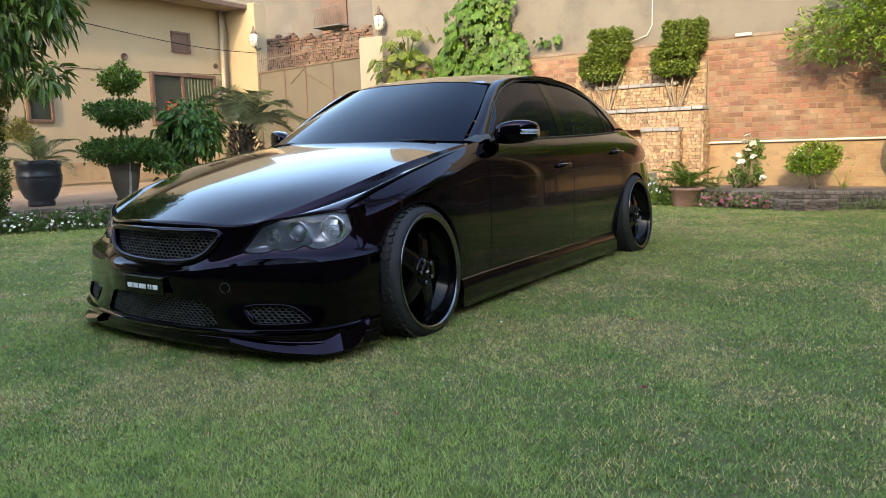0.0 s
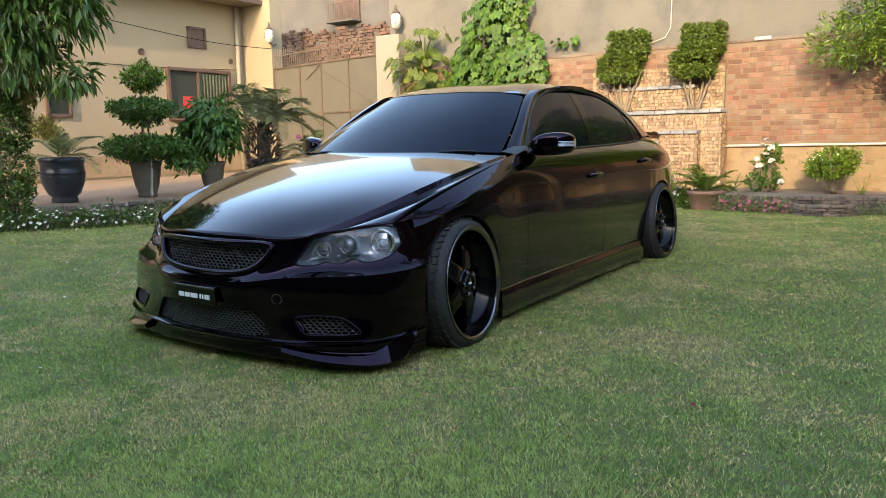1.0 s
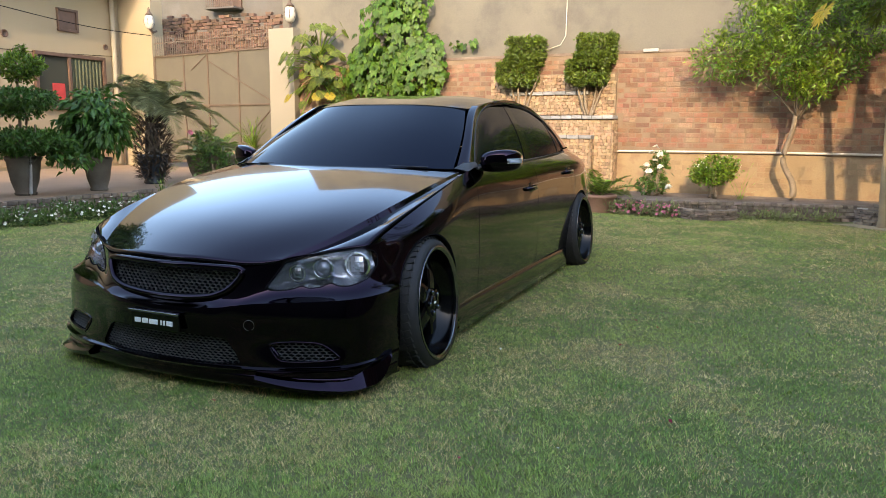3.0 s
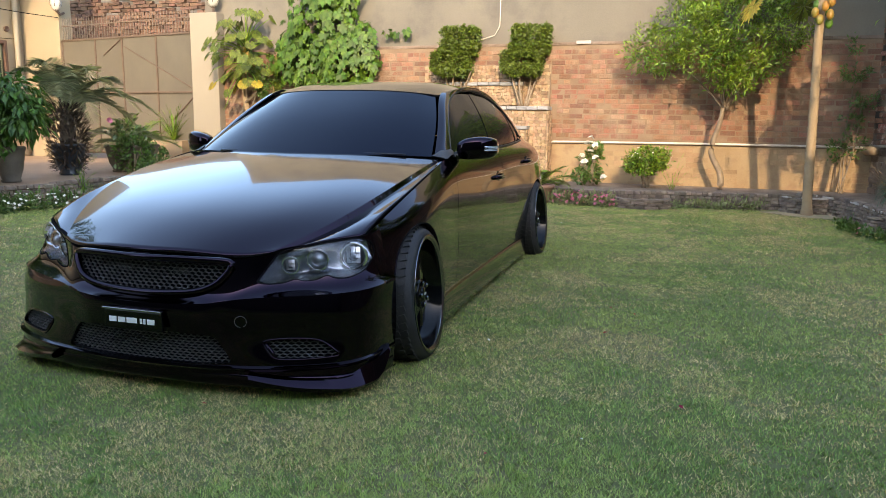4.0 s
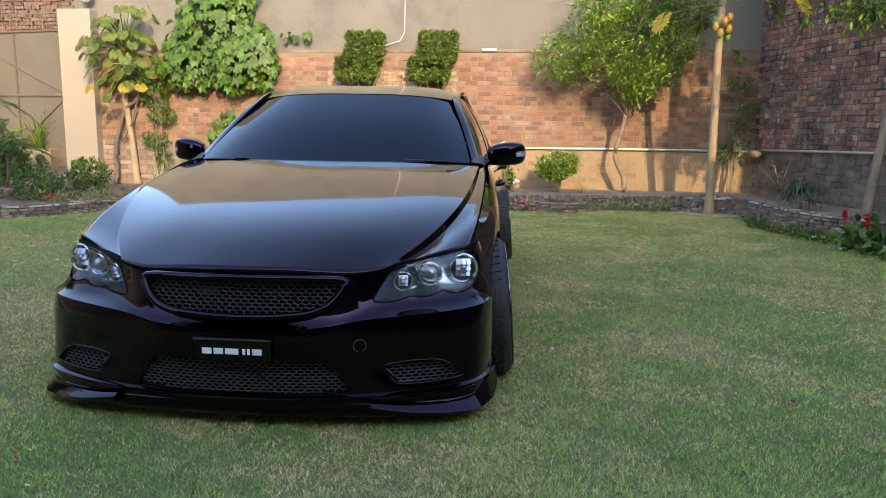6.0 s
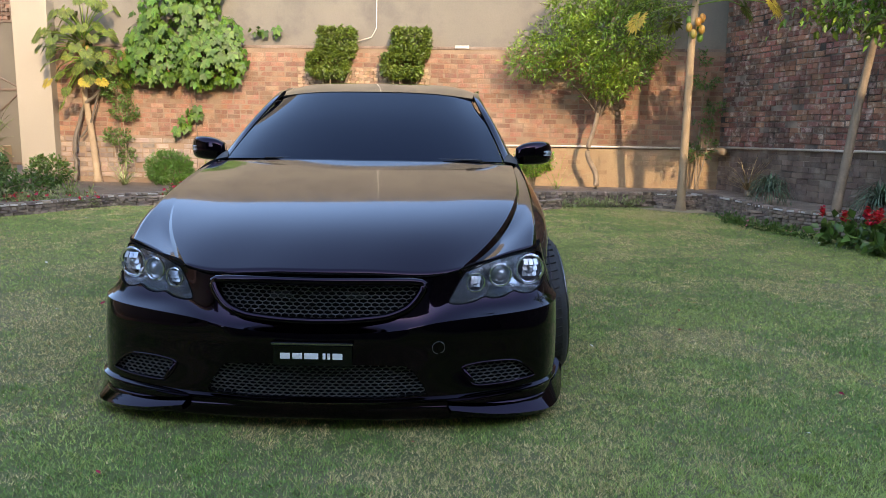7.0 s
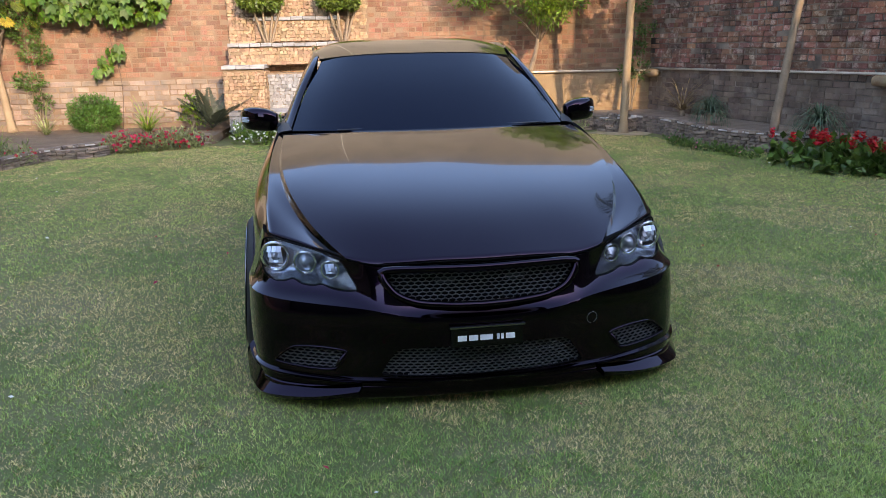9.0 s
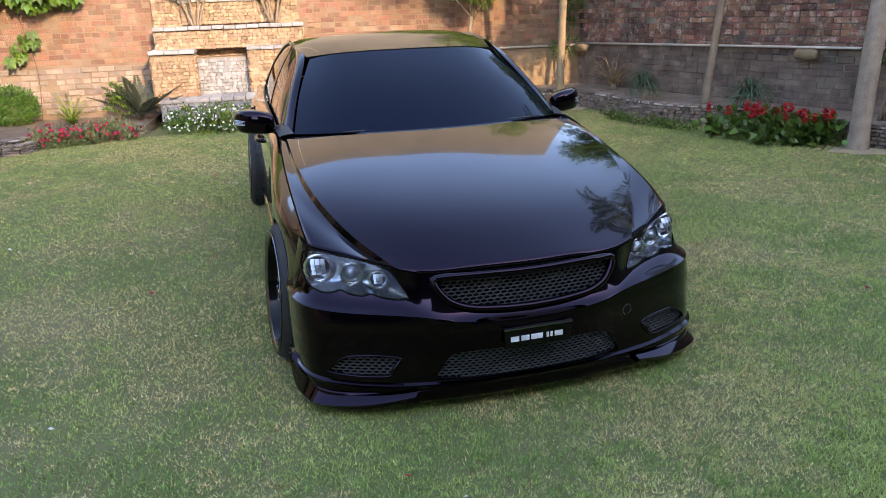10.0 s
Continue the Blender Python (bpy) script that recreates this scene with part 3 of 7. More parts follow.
# flat brown panel on the wall paints in the shade of a recess
part("recess_shade_panel", boxes(((-14.35, 17.96, 5.5), (1.1, .06, 1.0))), M_WOOD_RED, bal, "dark brown panel in place of the shaded recess behind the bars")
for k in range(15):
    part("balcony_bar", tube(bmesh.new(), [(-14.89 + k * .077, 17.52, 4.96), (-14.89 + k * .077, 17.52, 5.6)], .014, 5), M_IRON, bal)
part("balcony_rail", tube(bmesh.new(), [(-14.91, 17.52, 5.55), (-13.79, 17.52, 5.55)], .02, 6), M_IRON, bal)
# cables across the yard
for pts, r in (([(HX + .02, 0.5, 3.9), (-10.9, 5.0, 3.55), (-11.2, 9.5, 3.25), (-10.5, 10.66, 3.15)], .008), ([(HX + .02, 5.0, 2.62), (HX + .02, 8.0, 2.62), (HX + .02, 10.6, 2.72)], .006)):
    tagged(part("cable", tube(bmesh.new(), spline(pts, 30), r, 5), M_VOID), "thin dark cable strung along the house", "cable")

# ---------------------------------------------------------------- garden walls: relief
rngw = np.random.default_rng(5)


BACK_N = Vector((-BACK_U.y, BACK_U.x, 0)) * (1 if BACK_U.x < 0 else -1)
BACK_M = frame_of(BACK_U, BACK_N, CORNER)
SIDE_N = Vector((SIDE_U.y, -SIDE_U.x, 0))
SIDE_M = frame_of(SIDE_U, SIDE_N, SIDE_O)


def slab(name, m, u0, u1, z0, z1, out, material, label, category="wall", kind="structure", bevel=0.006, back=0.0):
    bm = bmesh.new()
    box(bm, ((u0 + u1) / 2, (out + back) / 2, (z0 + z1) / 2), (u1 - u0, out - back, z1 - z0), bevel)
    bm.transform(m)
    return tagged(part(name, bm, material), label, category, kind=kind)


slab("plaster_band", BACK_M, 0.02, 4.63, 0.15, 0.80, 0.022, M_MUD, "worn ochre plaster over the foot of the wall")
slab("wall_coping", BACK_M, 0.0, 11.2, 2.30, 2.345, 0.012, M_BRICK_MUD, "worn brick coping course", back=-0.04)
slab("wall_label", BACK_M, 4.08, 4.30, 2.315, 2.362, 0.04, M_WHITEWASH, "small pale stone plaque on the coping", "plaque", "")


def pipe_run(name, m, pts, r, label):
    bm = tube(bmesh.new(), pts, r, 10)
    bm.transform(m)
    return tagged(part(name, bm, M_PIPE, smooth=True), label, "pipe")


pipe_run("water_pipe", BACK_M, [(.05, .055, .83), (2.3, .055, .835), (4.60, .055, .82), (4.65, .055, .80), (4.67, .055, .2)], .017, "cream water pipe running along the wall")
pipe_run("water_pipe", SIDE_M, [(.05, .055, .855), (3.0, .055, .885), (6.0, .055, .915), (12.0, .055, .93)], .016, "cream water pipe along the dark wall")
pipe_run("conduit", BACK_M, [(5.50, .0, 6.6), (5.54, .0, 2.62), (5.62, .0, 2.48), (5.95, .035, 2.38)], .007, "thin white conduit down the plastered wall")
for u in (.25, 4.3):
    bm = lathe(bmesh.new(), [(.05, 0), (.062, .02), (.066, .16), (.055, .25), (.03, .27)], 18)
    bm.transform(SIDE_M @ Matrix.Translation((u - .14, .13, .79 if u < 1 else .825)) @ Euler((0, radians(90), 0)).to_matrix().to_4x4())
    tagged(part("wall_canister", bm, M_MUD, smooth=True), "small dusty clay canister hung under the pipe", "canister")

# ---------------------------------------------------------------- stone-clad water feature
feature = thing("water_feature", "stepped wall fountain clad in golden and blue-grey stones", "fountain", (0, 0, 0))


def cladding(name, u0, u1, z0, z1, out, material, sw=0.066, sh=0.050, cap=None, side=True):
    """A block faced with small uneven stones."""
    bm = bmesh.new()
    box(bm, ((u0 + u1) / 2, out / 2 - .01, (z0 + z1) / 2), (u1 - u0, out, z1 - z0))
    bm.transform(BACK_M)
    core = part(name, bm, M_MORTAR_PALE, feature)
    verts, faces = [], []

    def stone(c, a, b, n, w, h):
        base = len(verts)
        d = .012 + .012 * rngw.random()
        w, h = w * (.92 + .2 * rngw.random()), h * (.9 + .3 * rngw.random())
        ang = (rngw.random() - .5) * .8
        for q, (f, e) in enumerate(((1.0, -.002), (.82, d))):
            for sx, sz in ((-1, -1), (1, -1), (1, 1), (-1, 1)):
                x, z = sx * w / 2 * f * (1 + .5 * (rngw.random() - .5)), sz * h / 2 * f * (1 + .5 * (rngw.random() - .5))
                verts.append(c + a * (x * math.cos(ang) - z * math.sin(ang)) + b * (x * math.sin(ang) + z * math.cos(ang)) + n * e)
        for q in ((0, 1, 5, 4), (1, 2, 6, 5), (2, 3, 7, 6), (3, 0, 4, 7), (4, 5, 6, 7)):
            faces.append([base + k for k in q])
    z = z0 + sh / 2
    while z < z1 - sh * .3:
        u = u0 + rngw.random() * sw * .5
        while u < u1 - sw * .2:
            w = sw * (.6 + .8 * rngw.random())
            stone(BACK_M @ Vector((min(u + w / 2, u1 - w / 2), out - .01, z)), BACK_U, Vector((0, 0, 1)), BACK_N, w, sh)
            u += w
        if side and out > .12:
            for ue, sg in ((u0, -1), (u1, 1)):
                v = .02
                while v < out - .02:
                    w = sw * (.7 + .6 * rngw.random())
                    stone(BACK_M @ Vector((ue, min(v + w / 2, out - w / 2), z)), BACK_N, Vector((0, 0, 1)), BACK_U * sg, w, sh)
                    v += w
        z += sh
    me = mesh_from("stone_facing", verts, faces, material)
    tagged(part("stone_facing", me, material, core), "", "", kind="stuff")
    if cap:
        n = max(2, int((u1 - u0) / .16))
        for k in range(n):
            bm = bmesh.new()
            w = (u1 - u0 + .04) / n
            box(bm, (u0 - .02 + (k + .5) * w, out / 2 + .02, z1 + .03 + .008 * rngw.random()), (w - .006, out + .03, .055), 0.01)
            bm.transform(BACK_M)
            part("cap_stone", bm, cap, core, "blue-grey ledge stone" if k == 0 else "")
    return core


U = lambda x: (CORNER.x - x) / abs(BACK_U.x)
cladding("feature_back", U(.08), U(-2.02), .2, 2.02, .06, M_STONE_GOLD)
cladding("feature_ledge", U(.10), U(-2.0), 1.04, 1.30, .30, M_STONE_GOLD, cap=M_STONE_BLUE)
cladding("feature_tower", U(-1.47), U(-2.06), .2, .99, .62, M_STONE_GOLD, cap=M_STONE_BLUE)
cladding("feature_tower", U(.12), U(-.17), .2, 1.10, .34, M_STONE_GOLD)
cladding("feature_step", U(-.17), U(-.72), .2, 1.0, .50, M_STONE_GOLD, cap=M_STONE_BLUE)
cladding("feature_middle", U(-.72), U(-1.47), .2, .92, .36, M_STONE_BLUE)
cladding("feature_upper", U(-.35), U(-1.62), 1.38, 1.68, .12, M_STONE_GOLD, cap=M_STONE_BLUE)
cladding("feature_basin", U(-.5), U(-1.95), .1, .34, .95, M_STONE_BLUE, cap=M_STONE_BLUE)
bm = bmesh.new()
for j in range(4):
    for i in range(11):
        bmesh.ops.create_uvsphere(bm, u_segments=8, v_segments=5, radius=.036, matrix=BACK_M @ Matrix.Translation((U(-.68) + (i + .5 * (j % 2)) * .072, .075, 1.42 + j * .058)) @ Matrix.Diagonal((1, .5, .85, 1)))
tagged(part("pebble_panel", bm, M_STONE_BLUE, feature, "rows of rounded grey pebbles", True), kind="stuff")

# ---------------------------------------------------------------- bed edging of stacked stones with a whitewashed rim
def edging(name, curve, z0, z1, label, rim=True, sw=.075, sh=.042):
    root = tagged(new(name), label, "edging", kind="structure")
    verts, faces = [], []
    c = np.array(curve)
    seg = np.linalg.norm(np.diff(c, axis=0), axis=1)
    L = np.concatenate(([0], np.cumsum(seg)))
    at = lambda d: np.array([np.interp(d, L, c[:, 0]), np.interp(d, L, c[:, 1])])
    z = z0
    while z < z1 - .01:
        d = rngw.random() * sw
        h = sh * (.8 + .4 * rngw.random())
        while d < L[-1] - sw:
            w = sw * (.6 + .9 * rngw.random())
            p, q = at(d), at(d + w)
            t = Vector((*(q - p), 0)).normalized()
            n = Vector((t.y, -t.x, 0))
            m = Vector((*((p + q) / 2), z + h / 2))
            base = len(verts)
            dep = .02 + .025 * rngw.random()
            for f, e in ((1.0, -.05), (.95, dep * .5), (.72, dep)):
                for sx, sz in ((-1, -1), (1, -1), (1, 1), (-1, 1)):
                    verts.append(m + t * (sx * w * .47 * f) + Vector((0, 0, sz * h * .46 * f)) + n * e)
            for k in (0, 4):
                for a, b in ((0, 1), (1, 2), (2, 3), (3, 0)):
                    faces.append((base + k + a, base + k + b, base + k + 4 + b, base + k + 4 + a))
            faces.append((base + 8, base + 9, base + 10, base + 11))
            d += w
        z += h
    tagged(part("edge_stones", mesh_from("edge_stones", verts, faces, M_STONE_GREY), M_STONE_GREY, root), kind="stuff")
    if rim:
        bm = bmesh.new()
        d = 0.0
        while d < L[-1] - .1:
            w = .07 + .12 * rngw.random()
            p, q = at(d), at(d + w)
            if rngw.random() < .72:
                turn = math.atan2(q[1] - p[1], q[0] - p[0]) + (rngw.random() - .5) * .12
                h = .014 + .012 * rngw.random()
                m = Matrix.Translation((*((p + q) / 2), z1 + h / 2 - .004)) @ Euler(((rngw.random() - .5) * .1, (rngw.random() - .5) * .08, turn)).to_matrix().to_4x4()
                box(bm, (0, .01, 0), (w * .98, .055 + .03 * rngw.random(), h), .006, m)
            d += w
        part("edge_rim", bm, M_WHITEWASH, root, "chipped whitewashed rim")
    return root


near_c = [tuple(p) for p in spline(BEDR, 160)]
cut = [i for i, p in enumerate(near_c) if p[0] > 3.55][0]
edging("bed_edging", near_c[:cut + 1], 0.0, .21, "low bed edging of stacked brown stones", False)
edging("bed_edging", near_c[cut:], 0.0, .21, "low bed edging of stacked brown stones with a pale rim")
ring = [(3.70 + (.50 + .12 * math.sin(3 * a) + .05 * math.sin(7 * a)) * math.cos(a), 7.97 + (.34 + .06 * math.sin(4 * a + 1)) * math.sin(a)) for a in np.linspace(0, 2 * math.pi, 49)[:-1]]
tagged(part("bare_earth", prism(bmesh.new(), ring, -.05, .006), M_DUST), "bare trodden earth at the foot of the tree", "soil", kind="structure")
edging("bed_edging", lo_edge, 0.0, BEDL_Z, "low edging of dark stones with a pale rim round the bed", sw=.09, sh=.04)
edging("terrace_edging", hi_edge + [(-5.75, 5.45), (-5.77, 9.0)], 0.0, TZ - .05, "low edging of stacked dark stones below the terrace", False, sw=.1, sh=.05)
for cx, cy, r, zt in ((1.62, 8.05, .36, .12), (3.68, 8.30, .30, .2), (4.22, 6.62, .24, .17), (-3.85, 7.75, .42, .125)):
    ring = [(cx + r * math.cos(a), cy + r * math.sin(a)) for a in np.linspace(-math.pi * 1.05, .05 * math.pi, 40)]
    edging("stone_ring", ring, 0.0, zt, "half ring of flat stacked stones round a plant", zt > .15, .16, .034)


# ---------------------------------------------------------------- the car
# Its nose is towards -y, its near-side flank towards +x; made in place, standing on the lawn.
car = thing("car", "lowered glossy black-aubergine saloon with deep-dish wheels, parked on the lawn", "car", (0, 0, 0))


def grid_mesh(name, g, material, mirror=False, flip=False):
    """A mesh on a grid of points; mirror adds the half across x = 0, joined along the middle."""
    g = np.array(g)
    if mirror:
        left = g[:, ::-1].copy()
        left[..., 0] *= -1
        g = np.concatenate((left[:, :-1], g), axis=1)
    nv, nu = g.shape[:2]
    f = []
    for j in range(nv - 1):
        for i in range(nu - 1):
            q = (j * nu + i, j * nu + i + 1, (j + 1) * nu + i + 1, (j + 1) * nu + i)
            f.append(q if not flip else q[::-1])
    return mesh_from(name, g.reshape(-1, 3), f, material, True)


def panel(name, g, material, parent=None, mirror=False, flip=False, thick=0.012, label=""):
    ob = part(name, grid_mesh(name, g, material, mirror, flip), material, parent or car, label)
    if thick:
        so = ob.modifiers.new("thickness", 'SOLIDIFY')
        so.thickness, so.offset = thick, -1
        # rims coloured near-black, so that the gaps between panels look shaded
        ob.data.materials.append(M_VOID)
        so.material_offset_rim = 1
        es = ob.modifiers.new("crisp_edges", 'EDGE_SPLIT')
        es.split_angle = radians(40)
    return ob


# the flank as a surface x(y, z)
SIDE_Y = [0.50, 0.93, 1.35, 1.60, 2.20, 2.76, 3.40, 3.92, 4.35, 4.62]
SIDE_ZT = [0.625, 0.752, 0.850, 0.897, 0.915, 0.925, 0.940, 0.955, 0.935, 0.885]
SIDE_F = [0.0, 0.3, 0.55, 0.75, 0.9, 1.0]
SIDE_X = [
    [0.890, 0.896, 0.892, 0.852, 0.823, 0.807],
    [0.885, 0.900, 0.907, 0.904, 0.885, 0.828],
    [0.880, 0.895, 0.898, 0.893, 0.877, 0.826],
    [0.868, 0.886, 0.888, 0.882, 0.864, 0.815],
    [0.862, 0.884, 0.886, 0.879, 0.855, 0.805],
    [0.862, 0.884, 0.886, 0.880, 0.855, 0.803],
    [0.868, 0.888, 0.892, 0.886, 0.858, 0.790],
    [0.880, 0.905, 0.910, 0.900, 0.860, 0.760],
    [0.840, 0.872, 0.876, 0.862, 0.820, 0.720],
    [0.740, 0.780, 0.790, 0.775, 0.735, 0.660]]
SIDE_ZB = 0.10


def table(values):
    """Values given at the side's stations, as a smooth function of y."""
    pts = spline([(y, v * 1.0) for y, v in zip(SIDE_Y, values)], 1200)
    return lambda y: float(np.interp(y, pts[:, 0], pts[:, 1]))


side_top = table(SIDE_ZT)
side_cols = [table([r[k] for r in SIDE_X]) for k in range(len(SIDE_F))]


side_cache = {}


def side_x(y, z):
    zt = side_top(y)
    f = min(max((z - SIDE_ZB) / (zt - SIDE_ZB), 0), 1)
    key = round(y, 4)
    if key not in side_cache:
        side_cache[key] = spline([(ff, fn(y)) for ff, fn in zip(SIDE_F, side_cols)], 60)
    c = side_cache[key]
    return float(np.interp(f, c[:, 0], c[:, 1]))


ARCH_F, ARCH_R, ARCH_Z, ARCH_RAD = 0.920, 3.94, 0.285, 0.338


def arch(y, yc, floor):
    d = ARCH_RAD ** 2 - (y - yc) ** 2
    return max(floor, ARCH_Z + math.sqrt(d)) if d > 0 else floor


def side_grid(ys, low, top=lambda y: side_top(y), m=26):
    g = []
    for k in range(m + 1):
        row = []
        for y in ys:
            z = low(y) + (top(y) - low(y)) * k / m
            row.append((side_x(y, z), y, z))
        g.append(row)
    return np.array(g)


def arch_ys(y0, y1, yc, n=40):
    """Stations closer together where the arch meets the sill."""
    a = [yc - ARCH_RAD * math.cos(math.pi * k / n) for k in range(n + 1)]
    a += list(np.linspace(y0, yc - ARCH_RAD - 0.004, 10)) + list(np.linspace(yc + ARCH_RAD + 0.004, y1, 16))
    return sorted(y for y in a if y0 <= y <= y1)


def flange(name, g, parent, s, flip):
    """The turned-in lip along the lower edge of a panel."""
    low = g[0]
    inn = low.copy()
    inn[:, 0] -= s * 0.06
    rows = np.array([inn, low])
    return panel(name, rows, M_BODY, parent, flip=flip, thick=0.006)


GAP = 0.0028
FEND_Y = arch_ys(0.505, 1.61 - GAP, ARCH_F)
QUART_Y = arch_ys(3.66 + GAP, 4.60, ARCH_R)


def fender(s, fl):
    g = side_grid(FEND_Y, lambda y: arch(y, ARCH_F, 0.44 if y < 0.68 else 0.10)) * (s, 1, 1)
    ob = panel("front_fender", g, M_BODY, flip=fl)
    flange("arch_lip", g, ob, s, fl)


def quarter(s, fl):
    g = side_grid(QUART_Y, lambda y: arch(y, ARCH_R, 0.19)) * (s, 1, 1)
    ob = panel("rear_quarter_panel", g, M_BODY, flip=fl)
    flange("arch_lip", g, ob, s, fl)


def handle(s, parent, y, z):
    """A pull handle over a dished recess."""
    x = side_x(y, z)
    bm = bmesh.new()
    bmesh.ops.create_uvsphere(bm, u_segments=20, v_segments=10, radius=1, matrix=Matrix.Translation((s * (x - 0.004), y + 0.02, z - 0.008)) @ Matrix.Diagonal((0.008, 0.066, 0.047, 1)))
    part("handle_recess", bm, M_RIM, parent, "dark dished recess", True)
    bm = bmesh.new()
    pts = [(s * (x - 0.004), y - 0.085, z - 0.002), (s * (x + 0.022), y - 0.055, z), (s * (x + 0.028), y, z + 0.001), (s * (x + 0.022), y + 0.07, z + 0.004), (s * (x - 0.004), y + 0.1, z + 0.005)]
    tube(bm, spline(pts, 14), [0.012] + [0.0145] * 12 + [0.012], 10)
    part("door_handle", bm, M_BODY, parent, "gloss black pull handle", True)


def doors(s, fl):
    low, top = (lambda y: 0.195), (lambda y: side_top(y) - 0.012)
    g = side_grid(np.linspace(1.61 + GAP, 2.765 - GAP, 40), low, top, 30) * (s, 1, 1)
    d = panel("front_door", g, M_BODY, flip=fl)
    handle(s, d, 2.585, 0.735)

    def low2(y):
        return max(0.195, arch(y, ARCH_R, 0.0) + 0.012)
    g = side_grid(np.linspace(2.765 + GAP, 3.66 - GAP, 40), low2, top, 30) * (s, 1, 1)
    d = panel("rear_door", g, M_BODY, flip=fl)
    handle(s, d, 3.565, 0.80)
    # waist trim under the glass
    bm = bmesh.new()
    tube(bm, [(s * (side_x(y, side_top(y)) + 0.004), y, side_top(y) - 0.004) for y in np.linspace(1.74, 3.85, 30)], 0.008, 6)
    part("waist_trim", bm, M_BLACK, car, smooth=True)


def skirt(s, fl):
    rows = []
    for dx, z in ((-0.03, 0.196), (0.003, 0.194), (0.009, 0.184), (0.016, 0.10), (0.012, 0.045), (-0.05, 0.035)):
        rows.append([(s * (side_x(y, 0.19) + dx), y, z) for y in np.linspace(1.285, 3.565, 24)])
    panel("side_skirt", np.array(rows)[::-1], M_BODY, flip=fl, thick=0.0)


for s, fl in ((1, False), (-1, True)):
    fender(s, fl)
    quarter(s, fl)
    doors(s, fl)
    skirt(s, fl)

# near-black strips behind the door gaps paint in the shade of the gaps
for s in (1, -1):
    for y in (1.61, 2.765, 3.66):
        rows = [[(s * (side_x(yy, z) - .0035), yy, z) for yy in (y - .03, y, y + .03)] for z in np.linspace(.24, side_top(y) - .02, 20)]
        panel("gap_shade_strip", np.array(rows), M_VOID, flip=s < 0, thick=0)

# bonnet: raised middle between two creases
HOOD = [
    [(0, .128, .574), (.20, .146, .571), (.389, .190, .560), (.500, .245, .574), (.512, .252, .567), (.66, .365, .608), (.803, .486, .627)],
    [(0, .40, .692), (.21, .41, .688), (.42, .435, .676), (.625, .47, .652), (.640, .478, .630), (.72, .56, .660), (.813, .64, .690)],
    [(0, .76, .792), (.25, .765, .788), (.50, .775, .775), (.730, .79, .754), (.744, .795, .731), (.785, .86, .748), (.824, .93, .764)],
    [(0, 1.10, .866), (.28, 1.115, .863), (.54, 1.13, .853), (.772, 1.15, .834), (.783, 1.155, .814), (.803, 1.20, .822), (.823, 1.25, .833)],
    [(0, 1.372, .914), (.30, 1.398, .914), (.57, 1.46, .907), (.780, 1.545, .894), (.788, 1.55, .883), (.80, 1.56, .886), (.812, 1.575, .887)]]


def crease_rows(rows, nu):
    """Each row is smooth across the middle, drops over a narrow chamfer at the crease and runs on to the wing."""
    out = []
    for r in rows:
        mirrored = [(-x, y, z) for x, y, z in reversed(r[1:4])]
        mid = spline(mirrored + r[:4], 2 * nu - 1)[nu - 1:]
        out.append(np.concatenate((mid, spline(r[3:5], 5)[1:], spline(r[4:], 12)[1:])))
    return np.array(out)


hr = crease_rows(HOOD, 26)
hood_g = np.stack([spline(hr[:, k], 44) for k in range(hr.shape[1])], axis=1)
hood = panel("bonnet", hood_g, M_BODY, mirror=True, flip=False, label="glossy aubergine bonnet with two raised creases")
hood.data.set_sharp_from_angle(angle=radians(16))
hood.modifiers.remove(hood.modifiers["crisp_edges"])

# windscreen, roof and glass
WS_BASE = [(0, 1.368, .912), (.35, 1.402, .912), (.60, 1.49, .911), (.735, 1.575, .905)]
WS_TOP = [(0, 2.065, 1.280), (.25, 2.078, 1.278), (.44, 2.12, 1.267), (.560, 2.175, 1.250)]
WS_MID = [(0, 1.735, 1.118), (.30, 1.76, 1.117), (.52, 1.82, 1.106), (.658, 1.892, 1.092)]


def half_sym(row, n):
    m = [(-x, y, z) for x, y, z in reversed(row[1:])]
    return spline(m + list(row), 2 * n - 1)[n - 1:]


wsr = np.array([half_sym(r, 24) for r in (WS_BASE, WS_MID, WS_TOP)])
ws_g = np.stack([spline(wsr[:, k], 24) for k in range(24)], axis=1)
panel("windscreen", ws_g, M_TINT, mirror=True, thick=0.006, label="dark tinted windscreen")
ROOF = [
    [(0, 2.072, 1.286), (.25, 2.085, 1.284), (.44, 2.127, 1.273), (.58, 2.185, 1.258)],
    [(0, 2.40, 1.348), (.25, 2.40, 1.346), (.46, 2.41, 1.333), (.605, 2.42, 1.298)],
    [(0, 2.80, 1.368), (.25, 2.80, 1.366), (.47, 2.80, 1.352), (.615, 2.80, 1.312)],
    [(0, 3.20, 1.352), (.25, 3.20, 1.350), (.47, 3.20, 1.336), (.612, 3.20, 1.300)],
    [(0, 3.62, 1.302), (.25, 3.62, 1.300), (.45, 3.58, 1.290), (.602, 3.50, 1.268)]]
rr = np.array([half_sym(r, 20) for r in ROOF])
roof_g = np.stack([spline(rr[:, k], 36) for k in range(20)], axis=1)
panel("roof", roof_g, M_BODY, mirror=True)
REAR = [
    [(0, 3.632, 1.298), (.25, 3.632, 1.296), (.45, 3.59, 1.286), (.575, 3.52, 1.264)],
    [(0, 4.02, 1.160), (.25, 4.02, 1.158), (.48, 3.98, 1.148), (.61, 3.88, 1.150)],
    [(0, 4.40, .975), (.25, 4.395, .974), (.50, 4.39, .970), (.65, 4.36, .966)]]
rg = np.array([half_sym(r, 16) for r in REAR])
